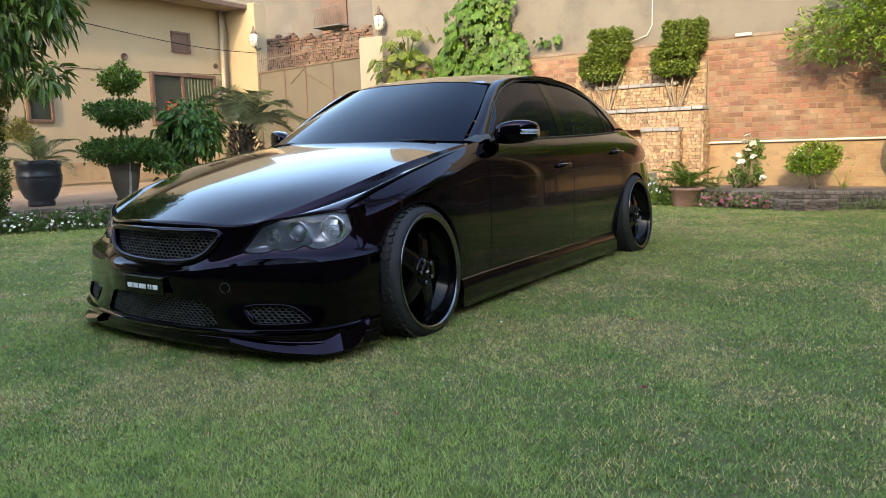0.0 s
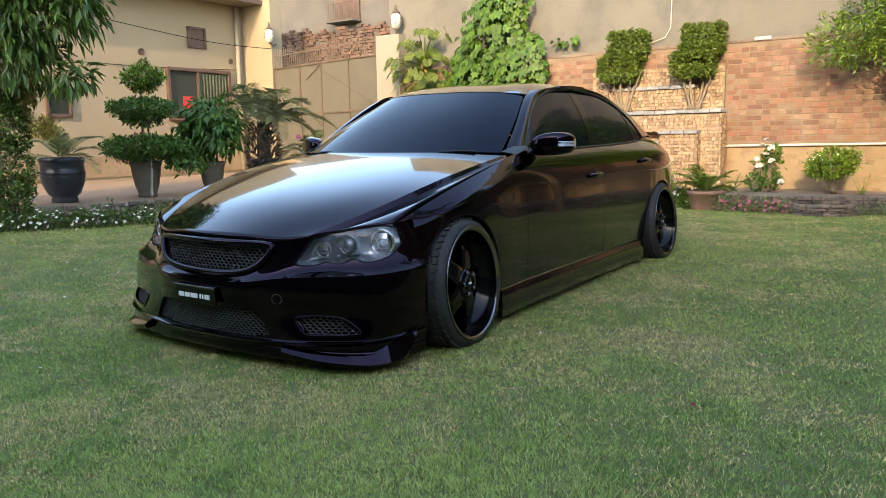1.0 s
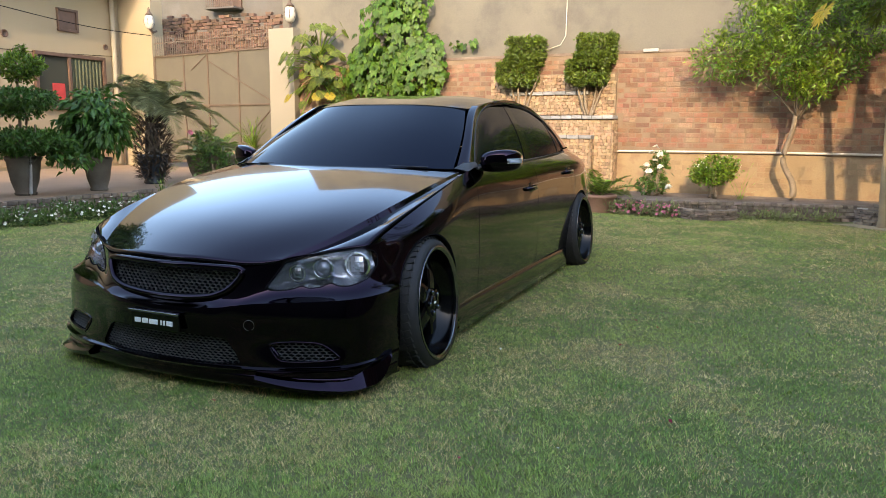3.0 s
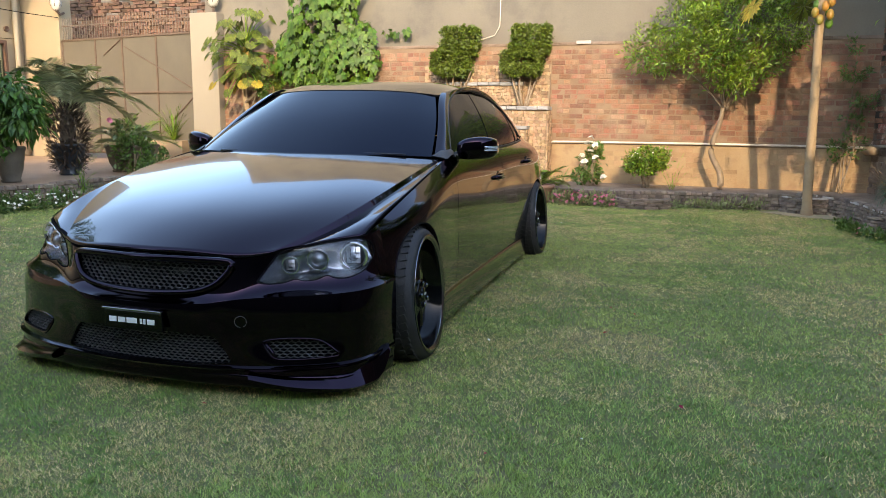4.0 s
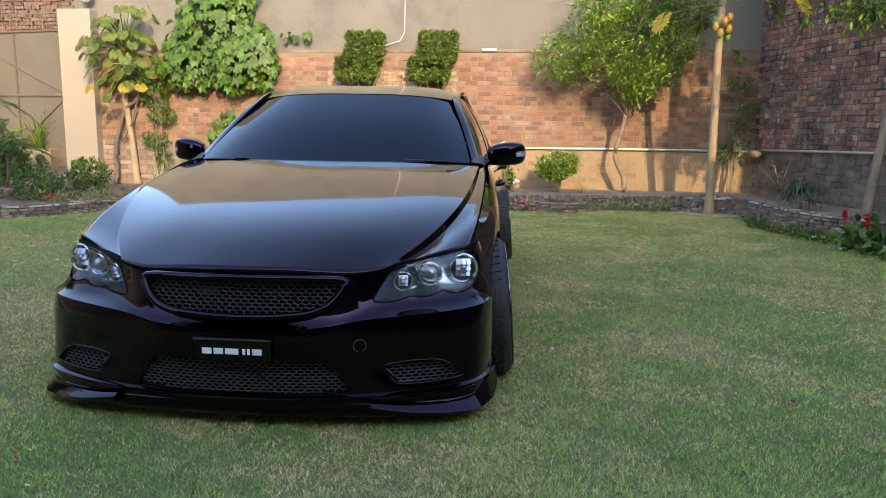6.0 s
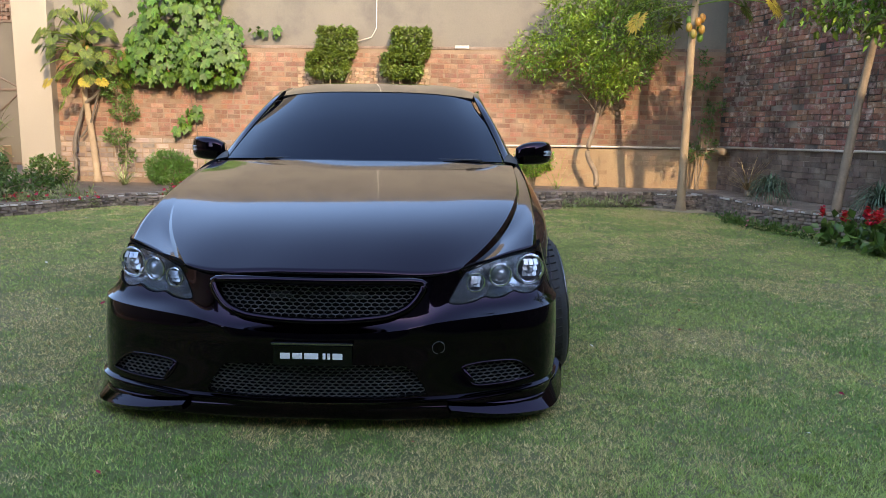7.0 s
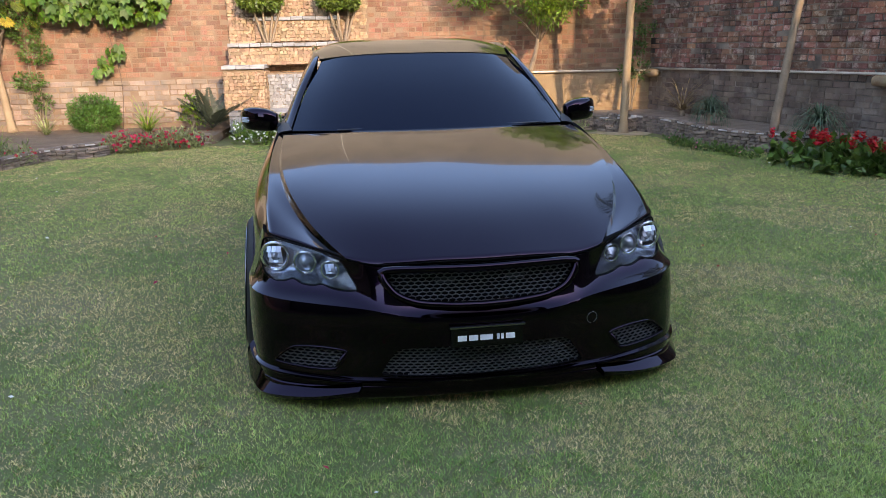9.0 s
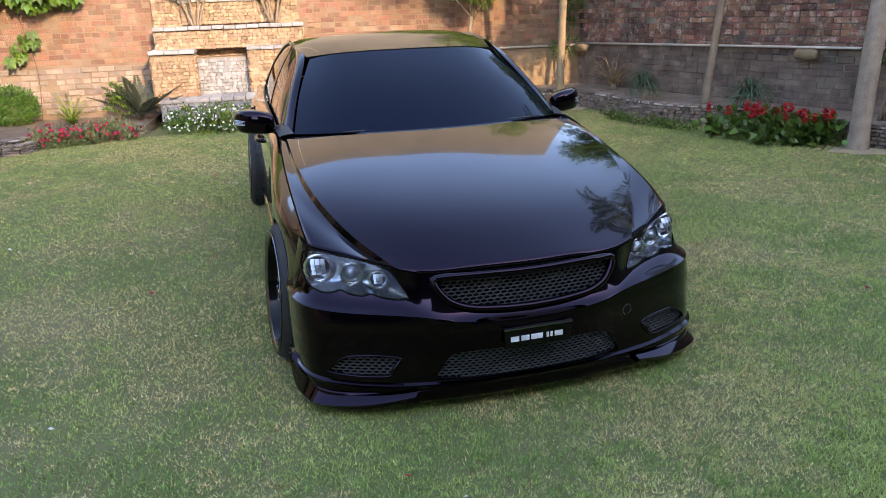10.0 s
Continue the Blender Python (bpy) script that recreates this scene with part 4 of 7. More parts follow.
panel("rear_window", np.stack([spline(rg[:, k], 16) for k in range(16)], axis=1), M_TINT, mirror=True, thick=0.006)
BOOT = [
    [(0, 4.41, .966), (.30, 4.405, .965), (.55, 4.40, .960), (.68, 4.37, .950)],
    [(0, 4.52, .946), (.30, 4.515, .945), (.53, 4.50, .938), (.67, 4.46, .922)],
    [(0, 4.62, .916), (.30, 4.615, .914), (.50, 4.60, .904), (.64, 4.56, .878)],
    [(0, 4.66, .80), (.30, 4.65, .80), (.50, 4.63, .79), (.72, 4.56, .77)],
    [(0, 4.70, .55), (.30, 4.69, .55), (.55, 4.66, .55), (.765, 4.58, .55)],
    [(0, 4.66, .22), (.30, 4.65, .22), (.55, 4.62, .22), (.75, 4.56, .22)]]
bg_ = np.array([half_sym(r, 16) for r in BOOT])
panel("boot_lid", np.stack([spline(bg_[:, k], 40) for k in range(16)], axis=1), M_BODY, mirror=True)

# side glass between the waist and the roof rail
DLO_LOW = lambda y: (side_x(y, side_top(y)) - 0.012, y, side_top(y) + 0.004)
DLO_UP = [(.778, 1.775, .935), (.700, 1.98, 1.098), (.630, 2.24, 1.232), (.607, 2.50, 1.292), (.603, 2.80, 1.308), (.610, 3.15, 1.293), (.630, 3.47, 1.240), (.684, 3.71, 1.132), (.752, 3.875, .976)]
dlo = spline(DLO_UP, 200)


def up_at(y):
    return np.array([np.interp(y, dlo[:, 1], dlo[:, k]) for k in range(3)])


def glass_grid(y0l, y1l, y0u, y1u, n=24, m=8):
    g = []
    for j in range(m + 1):
        row = []
        for i in range(n + 1):
            a = np.array(DLO_LOW(y0l + (y1l - y0l) * i / n))
            b = up_at(y0u + (y1u - y0u) * i / n)
            p = a + (b - a) * j / m
            p[0] += 0.022 * math.sin(math.pi * j / m) * min(1, (b[2] - a[2]) / 0.3)
            row.append(p)
        g.append(row)
    return np.array(g)


def greenhouse(s, fl):
    k = (s, 1, 1)
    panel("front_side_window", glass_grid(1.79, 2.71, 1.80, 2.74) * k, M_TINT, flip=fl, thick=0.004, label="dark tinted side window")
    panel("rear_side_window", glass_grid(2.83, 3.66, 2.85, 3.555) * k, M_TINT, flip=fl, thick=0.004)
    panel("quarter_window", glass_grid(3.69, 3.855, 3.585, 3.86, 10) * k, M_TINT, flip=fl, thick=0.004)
    g = glass_grid(2.715, 2.825, 2.745, 2.845, 6)
    g[..., 0] += 0.004
    panel("door_pillar", g * k, M_RIM, flip=fl, thick=0.01)
    g = glass_grid(3.664, 3.686, 3.56, 3.58, 3)
    g[..., 0] += 0.004
    panel("window_bar", g * k, M_BLACK, flip=fl, thick=0.008)
    # roof rail and pillars: from the glass edge to the roof, windscreen and rear window
    outer = []
    for t in np.linspace(0, 1, 60):
        q = dlo[int(t * 199)]
        outer.append(q + np.array((0.006, 0, 0.006)))
    edge_pts = [(.745, 1.60, .908), (.667, 1.90, 1.098), (.588, 2.203, 1.272), (.605, 2.42, 1.301), (.617, 2.80, 1.317), (.615, 3.20, 1.308), (.610, 3.50, 1.268), (.628, 3.86, 1.158), (.652, 4.15, 1.052), (.668, 4.37, .964)]
    ins = spline(edge_pts, 60)
    o2 = np.array(outer)
    mid = (o2 + ins) / 2 + np.array((0.010, 0, 0.012))
    rail = np.stack([spline(np.array([o2[i], mid[i], ins[i]]), 8) for i in range(60)], axis=1)
    panel("roof_pillar", rail * k, M_BODY, flip=fl, thick=0.01)
    # black weather strip round the glass
    bm = bmesh.new()
    tube(bm, [(s * (p[0] + 0.004), p[1], p[2] + 0.001) for p in dlo[::3]], 0.0075, 6)
    part("window_seal", bm, M_BLACK, car, smooth=True)
    # rear pillar skin down to the waist
    low = [(side_x(y, side_top(y)), y, side_top(y)) for y in np.linspace(3.84, 4.58, 20)]
    hi = spline([(.752, 3.875, .978), (.716, 4.10, .980), (.670, 4.36, .964), (.662, 4.46, .926), (.642, 4.56, .882)], 20)
    panel("rear_pillar_skin", np.array([low, (np.array(low) + hi) / 2 + (0.004, 0, 0.006), hi]) * k, M_BODY, flip=fl, thick=0.008)
    # filler between windscreen foot, wing and mirror
    a = spline([(.735, 1.575, .903), (.79, 1.60, .893), (.812, 1.60, .885)], 6)
    b = spline([(.775, 1.775, .938), (.79, 1.775, .93), (.808, 1.775, .905)], 6)
    panel("mirror_corner", np.array([a, (a + b) / 2 + (0.003, 0, 0.012), b]) * k, M_BLACK, flip=not fl, thick=0.008)


for s, fl in ((1, False), (-1, True)):
    greenhouse(s, fl)

# front bumper, with grille, headlamps and air inlets cut into one skin
BUMP = [
    [(0, .100, .050), (.250, .112, .050), (.360, .127, .050), (.500, .150, .050), (.706, .218, .050), (.837, .325, .050), (.892, .585, .050)],
    [(0, .082, .112), (.250, .096, .112), (.360, .113, .114), (.500, .138, .116), (.706, .212, .122), (.844, .322, .130), (.900, .585, .135)],
    [(0, .072, .245), (.250, .088, .245), (.350, .112, .245), (.460, .142, .245), (.675, .222, .245), (.848, .338, .245), (.906, .588, .245)],
    [(0, .056, .335), (.250, .076, .335), (.340, .102, .335), (.440, .135, .336), (.675, .222, .338), (.849, .345, .340), (.905, .59, .340)],
    [(0, .060, .374), (.200, .072, .378), (.335, .104, .387), (.410, .132, .399), (.633, .218, .413), (.843, .358, .424), (.900, .592, .432)],
    [(0, .100, .396), (.20, .110, .402), (.365, .142, .430), (.465, .205, .450), (.61, .280, .455), (.806, .392, .464), (.890, .594, .455)],
    [(0, .128, .560), (.20, .146, .558), (.394, .190, .549), (.48, .240, .564), (.56, .285, .590), (.797, .478, .622), (.826, .594, .640)]]
bump_rows = np.array([half_sym(r, 60) for r in BUMP])


def bump_column(c):
    """Below the ridge and above it the skin is smooth; the ridge itself is a soft edge."""
    lo, hi = spline(c[:5], 34), spline(c[4:], 18)
    return np.concatenate((lo, hi[1:]))


bump_g = np.stack([bump_column(bump_rows[:, k]) for k in range(60)], axis=1)
from mathutils.bvhtree import BVHTree
_bm = grid_mesh("probe", bump_g, None, True)
_bvh = BVHTree.FromPolygons([v.co[:] for v in _bm.vertices], [p.vertices[:] for p in _bm.polygons])
bpy.data.meshes.remove(_bm)


def front_y(x, z):
    """Depth of the bumper skin at a height and width."""
    hit = _bvh.ray_cast(Vector((x, -1.0, z)), Vector((0, 1, 0)))
    if hit[0] is None:
        hit = _bvh.find_nearest(Vector((x, 0.2, z)))
    return hit[0].y


def ring_of(pts, n=72, mirror=False):
    """A closed smooth outline in (x, z); mirror takes the half given from top middle to bottom middle."""
    if mirror:
        pts = list(pts) + [(-x, z) for x, z in reversed(pts)]
    out = []
    for a, b in zip(pts, pts[1:] + pts[:1]):
        for k in range(4):
            out.append((a[0] + (b[0] - a[0]) * k / 4, a[1] + (b[1] - a[1]) * k / 4))
    P = np.array(out)
    for _ in range(2):
        P = (np.roll(P, 1, 0) + 2 * P + np.roll(P, -1, 0)) / 4
    return [tuple(p) for p in P]


GRILLE = ring_of([(0, .545), (.18, .545), (.382, .541), (.366, .500), (.325, .450), (.25, .420), (.12, .408), (0, .406)], mirror=True)
INLET = ring_of([(0, .262), (.15, .261), (.315, .254), (.342, .230), (.394, .150), (.375, .140), (.20, .133), (0, .131)], mirror=True)
FOG = ring_of([(.500, .236), (.60, .246), (.705, .243), (.745, .222), (.788, .182), (.785, .172), (.67, .163), (.575, .162), (.548, .172)])
LAMP = ring_of([(.458, .456), (.480, .494), (.516, .556), (.556, .583), (.640, .598), (.720, .610), (.782, .618), (.824, .602), (.838, .545), (.826, .488), (.780, .466), (.735, .468), (.705, .482), (.672, .463), (.625, .458), (.595, .468), (.555, .452), (.50, .448)])


def cutter(ring, s=1):
    bm = bmesh.new()
    lo = [bm.verts.new((s * x, -0.4, z)) for x, z in ring]
    hi = [bm.verts.new((s * x, 1.0, z)) for x, z in ring]
    n = len(ring)
    bm.faces.new(lo)
    bm.faces.new(hi)
    for k in range(n):
        bm.faces.new((lo[k], lo[(k + 1) % n], hi[(k + 1) % n], hi[k]))
    bmesh.ops.recalc_face_normals(bm, faces=bm.faces)
    return bm


skin = panel("front_bumper", bump_g, M_BODY, mirror=True, thick=0.02)
cut_obs = []
for ring, s in ((GRILLE, 1), (INLET, 1), (FOG, 1), (FOG, -1), (LAMP, 1), (LAMP, -1)):
    co_ = part("cut", cutter(ring, s), None)
    cut_obs.append(co_)
    bo = skin.modifiers.new("opening", 'BOOLEAN')
    bo.operation, bo.solver, bo.object = 'DIFFERENCE', 'EXACT', co_
dg = bpy.context.evaluated_depsgraph_get()
cut_me = bpy.data.meshes.new_from_object(skin.evaluated_get(dg))
skin.modifiers.clear()
skin.data = cut_me
for co_ in cut_obs:
    bpy.data.objects.remove(co_)
cut_me.shade_smooth()
cut_me.set_sharp_from_angle(angle=radians(38))


def rim_tube(name, ring, r, material, parent, s=1, out=0.0, label="", part_of=None):
    """A bead along an opening, following the skin."""
    pts = [Vector((s * x, front_y(x, z) - out, z)) for x, z in (part_of or ring)]
    if not part_of:
        pts = pts + pts[:1]
    bm = bmesh.new()
    tube(bm, pts, r, 8, cap=bool(part_of))
    return part(name, bm, material, parent, label, True)


def inside(x, z, ring):
    c = False
    for (x0, z0), (x1, z1) in zip(ring, ring[1:] + ring[:1]):
        if (z0 > z) != (z1 > z) and x < (x1 - x0) * (z - z0) / (z1 - z0) + x0:
            c = not c
    return c


def honeycomb(ring, w, h, depth, s=1, bar=0.0013):
    """A net of flattened six-sided cells filling an opening, curved with the skin."""
    xs, zs = [p[0] for p in ring], [p[1] for p in ring]
    edges = set()
    nx, nz = int((max(xs) - min(xs)) / w) + 3, int((max(zs) - min(zs)) / (h * 0.75)) + 3
    key = lambda p: (round(p[0], 4), round(p[1], 4))
    for j in range(-1, nz):
        for i in range(-1, nx):
            cx, cz = min(xs) + (i + 0.5 * (j % 2)) * w, min(zs) + j * h * 0.75
            hexa = [(cx, cz + h / 2), (cx + w / 2, cz + h / 4), (cx + w / 2, cz - h / 4), (cx, cz - h / 2), (cx - w / 2, cz - h / 4), (cx - w / 2, cz + h / 4)]
            for a, b in zip(hexa, hexa[1:] + hexa[:1]):
                if inside((a[0] + b[0]) / 2, (a[1] + b[1]) / 2, ring):
                    edges.add(tuple(sorted((key(a), key(b)))))
    bm = bmesh.new()
    for a, b in sorted(edges):
        pa, pb = (Vector((s * p[0], front_y(p[0], p[1]) + depth, p[1])) for p in (a, b))
        d = (pb - pa).normalized()
        sd = d.cross(Vector((0, 1, 0))).normalized() * bar
        dp = Vector((0, 0.010, 0))
        v = [bm.verts.new(q) for q in (pa - sd + dp, pa - sd * 0.7, pa + sd * 0.7, pa + sd + dp, pb - sd + dp, pb - sd * 0.7, pb + sd * 0.7, pb + sd + dp)]
        for q in ((0, 1, 5, 4), (1, 2, 6, 5), (2, 3, 7, 6)):
            bm.faces.new([v[k] for k in q])
    bmesh.ops.recalc_face_normals(bm, faces=bm.faces)
    return bm


def backing(ring, depth, s=1, grow=1.06):
    """A dark pan behind an opening: side walls and a back."""
    cx, cz = np.mean([p[0] for p in ring]), np.mean([p[1] for p in ring])
    bm = bmesh.new()
    a = [bm.verts.new((s * x, front_y(x, z) + 0.012, z)) for x, z in ring]
    b = [bm.verts.new((s * (cx + (x - cx) * 0.97), front_y(x, z) + depth, cz + (z - cz) * 0.95)) for x, z in ring]
    n = len(ring)
    for k in range(n):
        bm.faces.new((a[k], a[(k + 1) % n], b[(k + 1) % n], b[k]))
    bm.faces.new(b)
    return bm


grille = part("grille", backing(GRILLE, 0.10), M_VOID, car, "black honeycomb mesh grille in a gloss surround", True)
part("grille_mesh", honeycomb(GRILLE, 0.0275, 0.0175, 0.016), M_MESH, grille)
rim_tube("grille_surround", GRILLE, 0.0155, M_BODY, grille, out=0.004)
bm = bmesh.new()
tube(bm, [(x, front_y(x, .530) + 0.012, .530 - 0.02 * (abs(x) / .36) ** 3 * 0.2) for x in np.linspace(-.352, .352, 24)], 0.0042, 6)
part("grille_bar", bm, M_MESH, grille, "thin dark top bar", True)
for bx in (-.135, .135):
    bm = bmesh.new()
    box(bm, (bx, front_y(bx, .49) + 0.05, .485), (.075, .012, .022), 0.004)
    part("grille_clip", bm, M_BLACK, grille)
inlet = part("lower_inlet", backing(INLET, 0.12), M_VOID, car, "wide lower air inlet with black mesh", True)
part("inlet_mesh", honeycomb(INLET, 0.027, 0.0155, 0.020), M_MESH, inlet)
for s in (1, -1):
    fog = part("side_inlet", backing(FOG, 0.07, s), M_VOID, car, "small side air inlet with black mesh", True)
    part("inlet_mesh", honeycomb([p for p in FOG], 0.027, 0.0155, 0.014, s), M_MESH, fog)
    rim_tube("inlet_rim", FOG, 0.0045, M_BODY, fog, s)
    # blade beside the mesh
    bm = bmesh.new()
    tube(bm, [(s * x, front_y(x, z) + 0.004, z) for x, z in ((.520, .226), (.545, .19), (.565, .158))], [0.006, 0.010, 0.006], 6)
    part("inlet_blade", bm, M_BODY, fog, smooth=True)

# number plate holder, tow cover
yp = front_y(0, .30) - 0.014
plate = new("number_plate")
plate.parent = car
plate["label"] = "black number plate with pale marks under a thin bracket"
bm = bmesh.new()
box(bm, (0, yp, .302), (.272, .012, .076), 0.004)
part("plate_board", bm, M_RIM, plate)
bm = bmesh.new()
box(bm, (0, yp - 0.006, .3455), (.282, .018, .009), 0.003)
part("plate_bracket", bm, M_RIM_LIP, plate, "thin satin metal top bracket")
for bx, bw in ((-.094, .034), (-.052, .034), (-.004, .048), (.040, .010), (.056, .010), (.086, .034)):
    bm = bmesh.new()
    box(bm, (bx, yp - 0.0075, .301), (bw, .003, .021), 0.001)
    part("plate_mark", bm, M_PLATE_WHITE, plate)
bm = bmesh.new()
tube(bm, [(.430 + .022 * math.cos(a), front_y(.430 + .022 * math.cos(a), .312 + .022 * math.sin(a)) - 0.0005, .312 + .022 * math.sin(a)) for a in np.linspace(-1.2, 4.6, 26)], 0.0011, 5)
part("tow_cover_seam", bm, M_MESH, car, smooth=True)

# splitter along the chin, with a winglet at either corner
chin = []
for dy, z in ((0.02, .100), (-0.010, .096), (-0.014, .086), (-0.012, .050), (-0.004, .040), (0.06, .040)):
    chin.append([(x * (1 + max(0, -dy) * 0.5), y + dy, z + 0.012 * (1 - min(1, x / .8)) ) for x, y, _ in spline(BUMP[0], 40)])
panel("chin_spoiler", np.array(chin)[::-1], M_BODY, mirror=True, thick=0)


# narrow ledge along the foot of the bumper
ledge = []
for dy, dz in ((0.006, .020), (-0.013, .011), (-0.014, .007), (-0.004, -.004), (0.006, -.006)):
    ledge.append([(x * (1 - dy * .6), y + dy, z + dz + .004) for x, y, z in spline(BUMP[1], 60)])
ob = panel("bumper_ledge", np.array(ledge)[::-1], M_BODY, mirror=True, thick=0)
ob.data.set_sharp_from_angle(angle=radians(30))


def winglet(s, fl):
    top = spline([(.470, .106, .104), (.62, .160, .092), (.745, .232, .094), (.843, .33, .110), (.893, .42, .134), (.912, .49, .156)], 30)
    out = spline([(.478, .098, .094), (.64, .140, .068), (.775, .205, .054), (.852, .268, .048), (.884, .335, .048), (.909, .41, .060), (.920, .485, .146)], 30)
    und = spline([(.478, .105, .074), (.64, .150, .048), (.770, .215, .036), (.844, .278, .034), (.876, .342, .034), (.902, .415, .046), (.914, .485, .138)], 30)
    inn = spline([(.470, .16, .066), (.60, .22, .045), (.72, .30, .036), (.80, .38, .034), (.83, .43, .045), (.86, .475, .120)], 30)
    inn2 = top * (0.985, 1, 1) + (0, 0.03, 0.012)
    ob = panel("corner_winglet", np.array([inn, und, out, top, inn2]) * (s, 1, 1), M_BODY, flip=fl, thick=0, label="swept splitter winglet")
    ob.data.set_sharp_from_angle(angle=radians(25))


for s, fl in ((1, False), (-1, True)):
    winglet(s, fl)


# headlamps: housing, three lamp bowls, clear cover
def disc_fill(ring, f, n=10, s=1):
    """Fill an outline with rings shrunk towards its middle; f(x, z, r) gives the depth."""
    cx, cz = np.mean([p[0] for p in ring]), np.mean([p[1] for p in ring])
    bm = bmesh.new()
    rows = []
    for k in range(n):
        q = 1 - k / n
        rows.append([bm.verts.new((s * (cx + (x - cx) * q), f(cx + (x - cx) * q, cz + (z - cz) * q, q), cz + (z - cz) * q)) for x, z in ring])
    mid = bm.verts.new((s * cx, f(cx, cz, 0), cz))
    m = len(ring)
    for a, b in zip(rows, rows[1:]):
        for k in range(m):
            bm.faces.new((a[k], a[(k + 1) % m], b[(k + 1) % m], b[k]))
    for k in range(m):
        bm.faces.new((rows[-1][k], rows[-1][(k + 1) % m], mid))
    bmesh.ops.recalc_face_normals(bm, faces=bm.faces)
    return bm


def headlamp(s):
    lamp = part("headlight", disc_fill(LAMP, lambda x, z, q: front_y(x, z) + 0.018 + 0.055 * (1 - q ** 6), 10, s), M_SATIN, car, "clear headlight with three round lamps in a grey housing", True)
    part("headlight_cover", disc_fill(LAMP, lambda x, z, q: front_y(x, z) + 0.004 - 0.012 * (1 - q ** 4), 8, s), M_LENS, lamp, "clear plastic cover", True)
    rim_tube("headlight_seal", LAMP, 0.0022, M_VOID, lamp, s, 0.0)
    for x, z, r, ball in ((.774, .545, .057, 0.024), (.655, .536, .044, 0.031), (.560, .515, .036, 0.016)):
        y = front_y(x, z) + 0.025
        turn = Matrix.Translation((s * x, y, z)) @ Euler((radians(90), 0, radians(s * 16))).to_matrix().to_4x4()
        bm = bmesh.new()
        lathe(bm, [(r, 0.0), (r * 0.96, 0.008), (r * 0.86, 0.004), (r * 0.70, -0.014), (r * 0.35, -0.034), (0.002, -0.04)], 28, cap=False)
        bm.transform(turn)
        bowl = part("lamp_bowl", bm, M_CHROME, lamp, smooth=True)
        bm = bmesh.new()
        bmesh.ops.create_uvsphere(bm, u_segments=20, v_segments=12, radius=ball, matrix=turn @ Matrix.Translation((0, 0, -0.012)))
        part("lamp_lens", bm, M_GLASSY, bowl, smooth=True)
        if ball != 0.031:
            # stepped mirror facets behind the bulb, tilted to the sky
            bm = bmesh.new()
            for i in (-1.05, 0, 1.05):
                for j in (-1, 0, 1):
                    box(bm, (0, 0, 0), (r * .30, r * .42, .002), 0, turn @ Matrix.Translation((i * r * .33, (j * .40 + .1) * r, .004 + .006 * j)) @ Euler((radians(-24 - 5 * j), radians(9 * i), 0)).to_matrix().to_4x4())
            part("reflector", bm, M_REFLECTOR, bowl, "bright faceted mirror reflector")
        bm = bmesh.new()
        tube(bm, [turn @ Vector((r * math.cos(a), r * math.sin(a), 0.004)) for a in np.linspace(0, 2 * math.pi, 33)], 0.0035, 6, False)
        part("lamp_ring", bm, M_CHROME, bowl, smooth=True)


headlamp(1)
headlamp(-1)


# door mirrors
def mirror(s):
    rows = []
    for x, yf, yb, z0, z1 in ((.822, 1.775, 1.845, .894, .978), (.860, 1.762, 1.875, .884, 1.000), (.930, 1.775, 1.905, .884, 1.014), (.985, 1.805, 1.925, .889, 1.013), (1.015, 1.845, 1.935, .900, 1.002), (1.029, 1.88, 1.935, .920, .982)):
        cy, cz = (yf + yb) / 2, (z0 + z1) / 2
        ring = []
        for k in range(24):
            a = 2 * math.pi * k / 24
            c, q = math.cos(a), math.sin(a)
            ring.append((s * x, cy + (yb - yf) / 2 * math.copysign(abs(c) ** 0.6, c), cz + (z1 - z0) / 2 * math.copysign(abs(q) ** 0.6, q)))
        rows.append(ring + ring[:1])
    g = np.stack([spline(np.array(rows)[:, k], 18) for k in range(25)], axis=1)
    me = grid_mesh("door_mirror", g, M_BODY, flip=s > 0)
    bm = bmesh.new()
    bm.from_mesh(me)
    bmesh.ops.remove_doubles(bm, verts=bm.verts, dist=1e-5)
    bmesh.ops.holes_fill(bm, edges=[e for e in bm.edges if e.is_boundary], sides=60)
    bmesh.ops.recalc_face_normals(bm, faces=bm.faces)
    ob = part("door_mirror", bm, M_BODY, car, "gloss door mirror with a clear repeater strip", True)
    bm = bmesh.new()
    tube(bm, [(s * .775, 1.745, .893), (s * .815, 1.79, .905), (s * .85, 1.81, .918)], [0.028, 0.024, 0.03], 10)
    part("mirror_foot", bm, M_RIM, ob, smooth=True)
    bm = bmesh.new()
    for k in range(4):
        z = .937 + k * 0.0075
        tube(bm, spline([(s * .975, 1.803 - 0.002, z), (s * 1.008, 1.836 - 0.003, z), (s * 1.029, 1.884, z), (s * 1.031, 1.915, z)], 10), 0.0036, 6)
    part("mirror_repeater", bm, M_GLASSY, ob, "pale clear repeater lamp", True)


mirror(1)
mirror(-1)


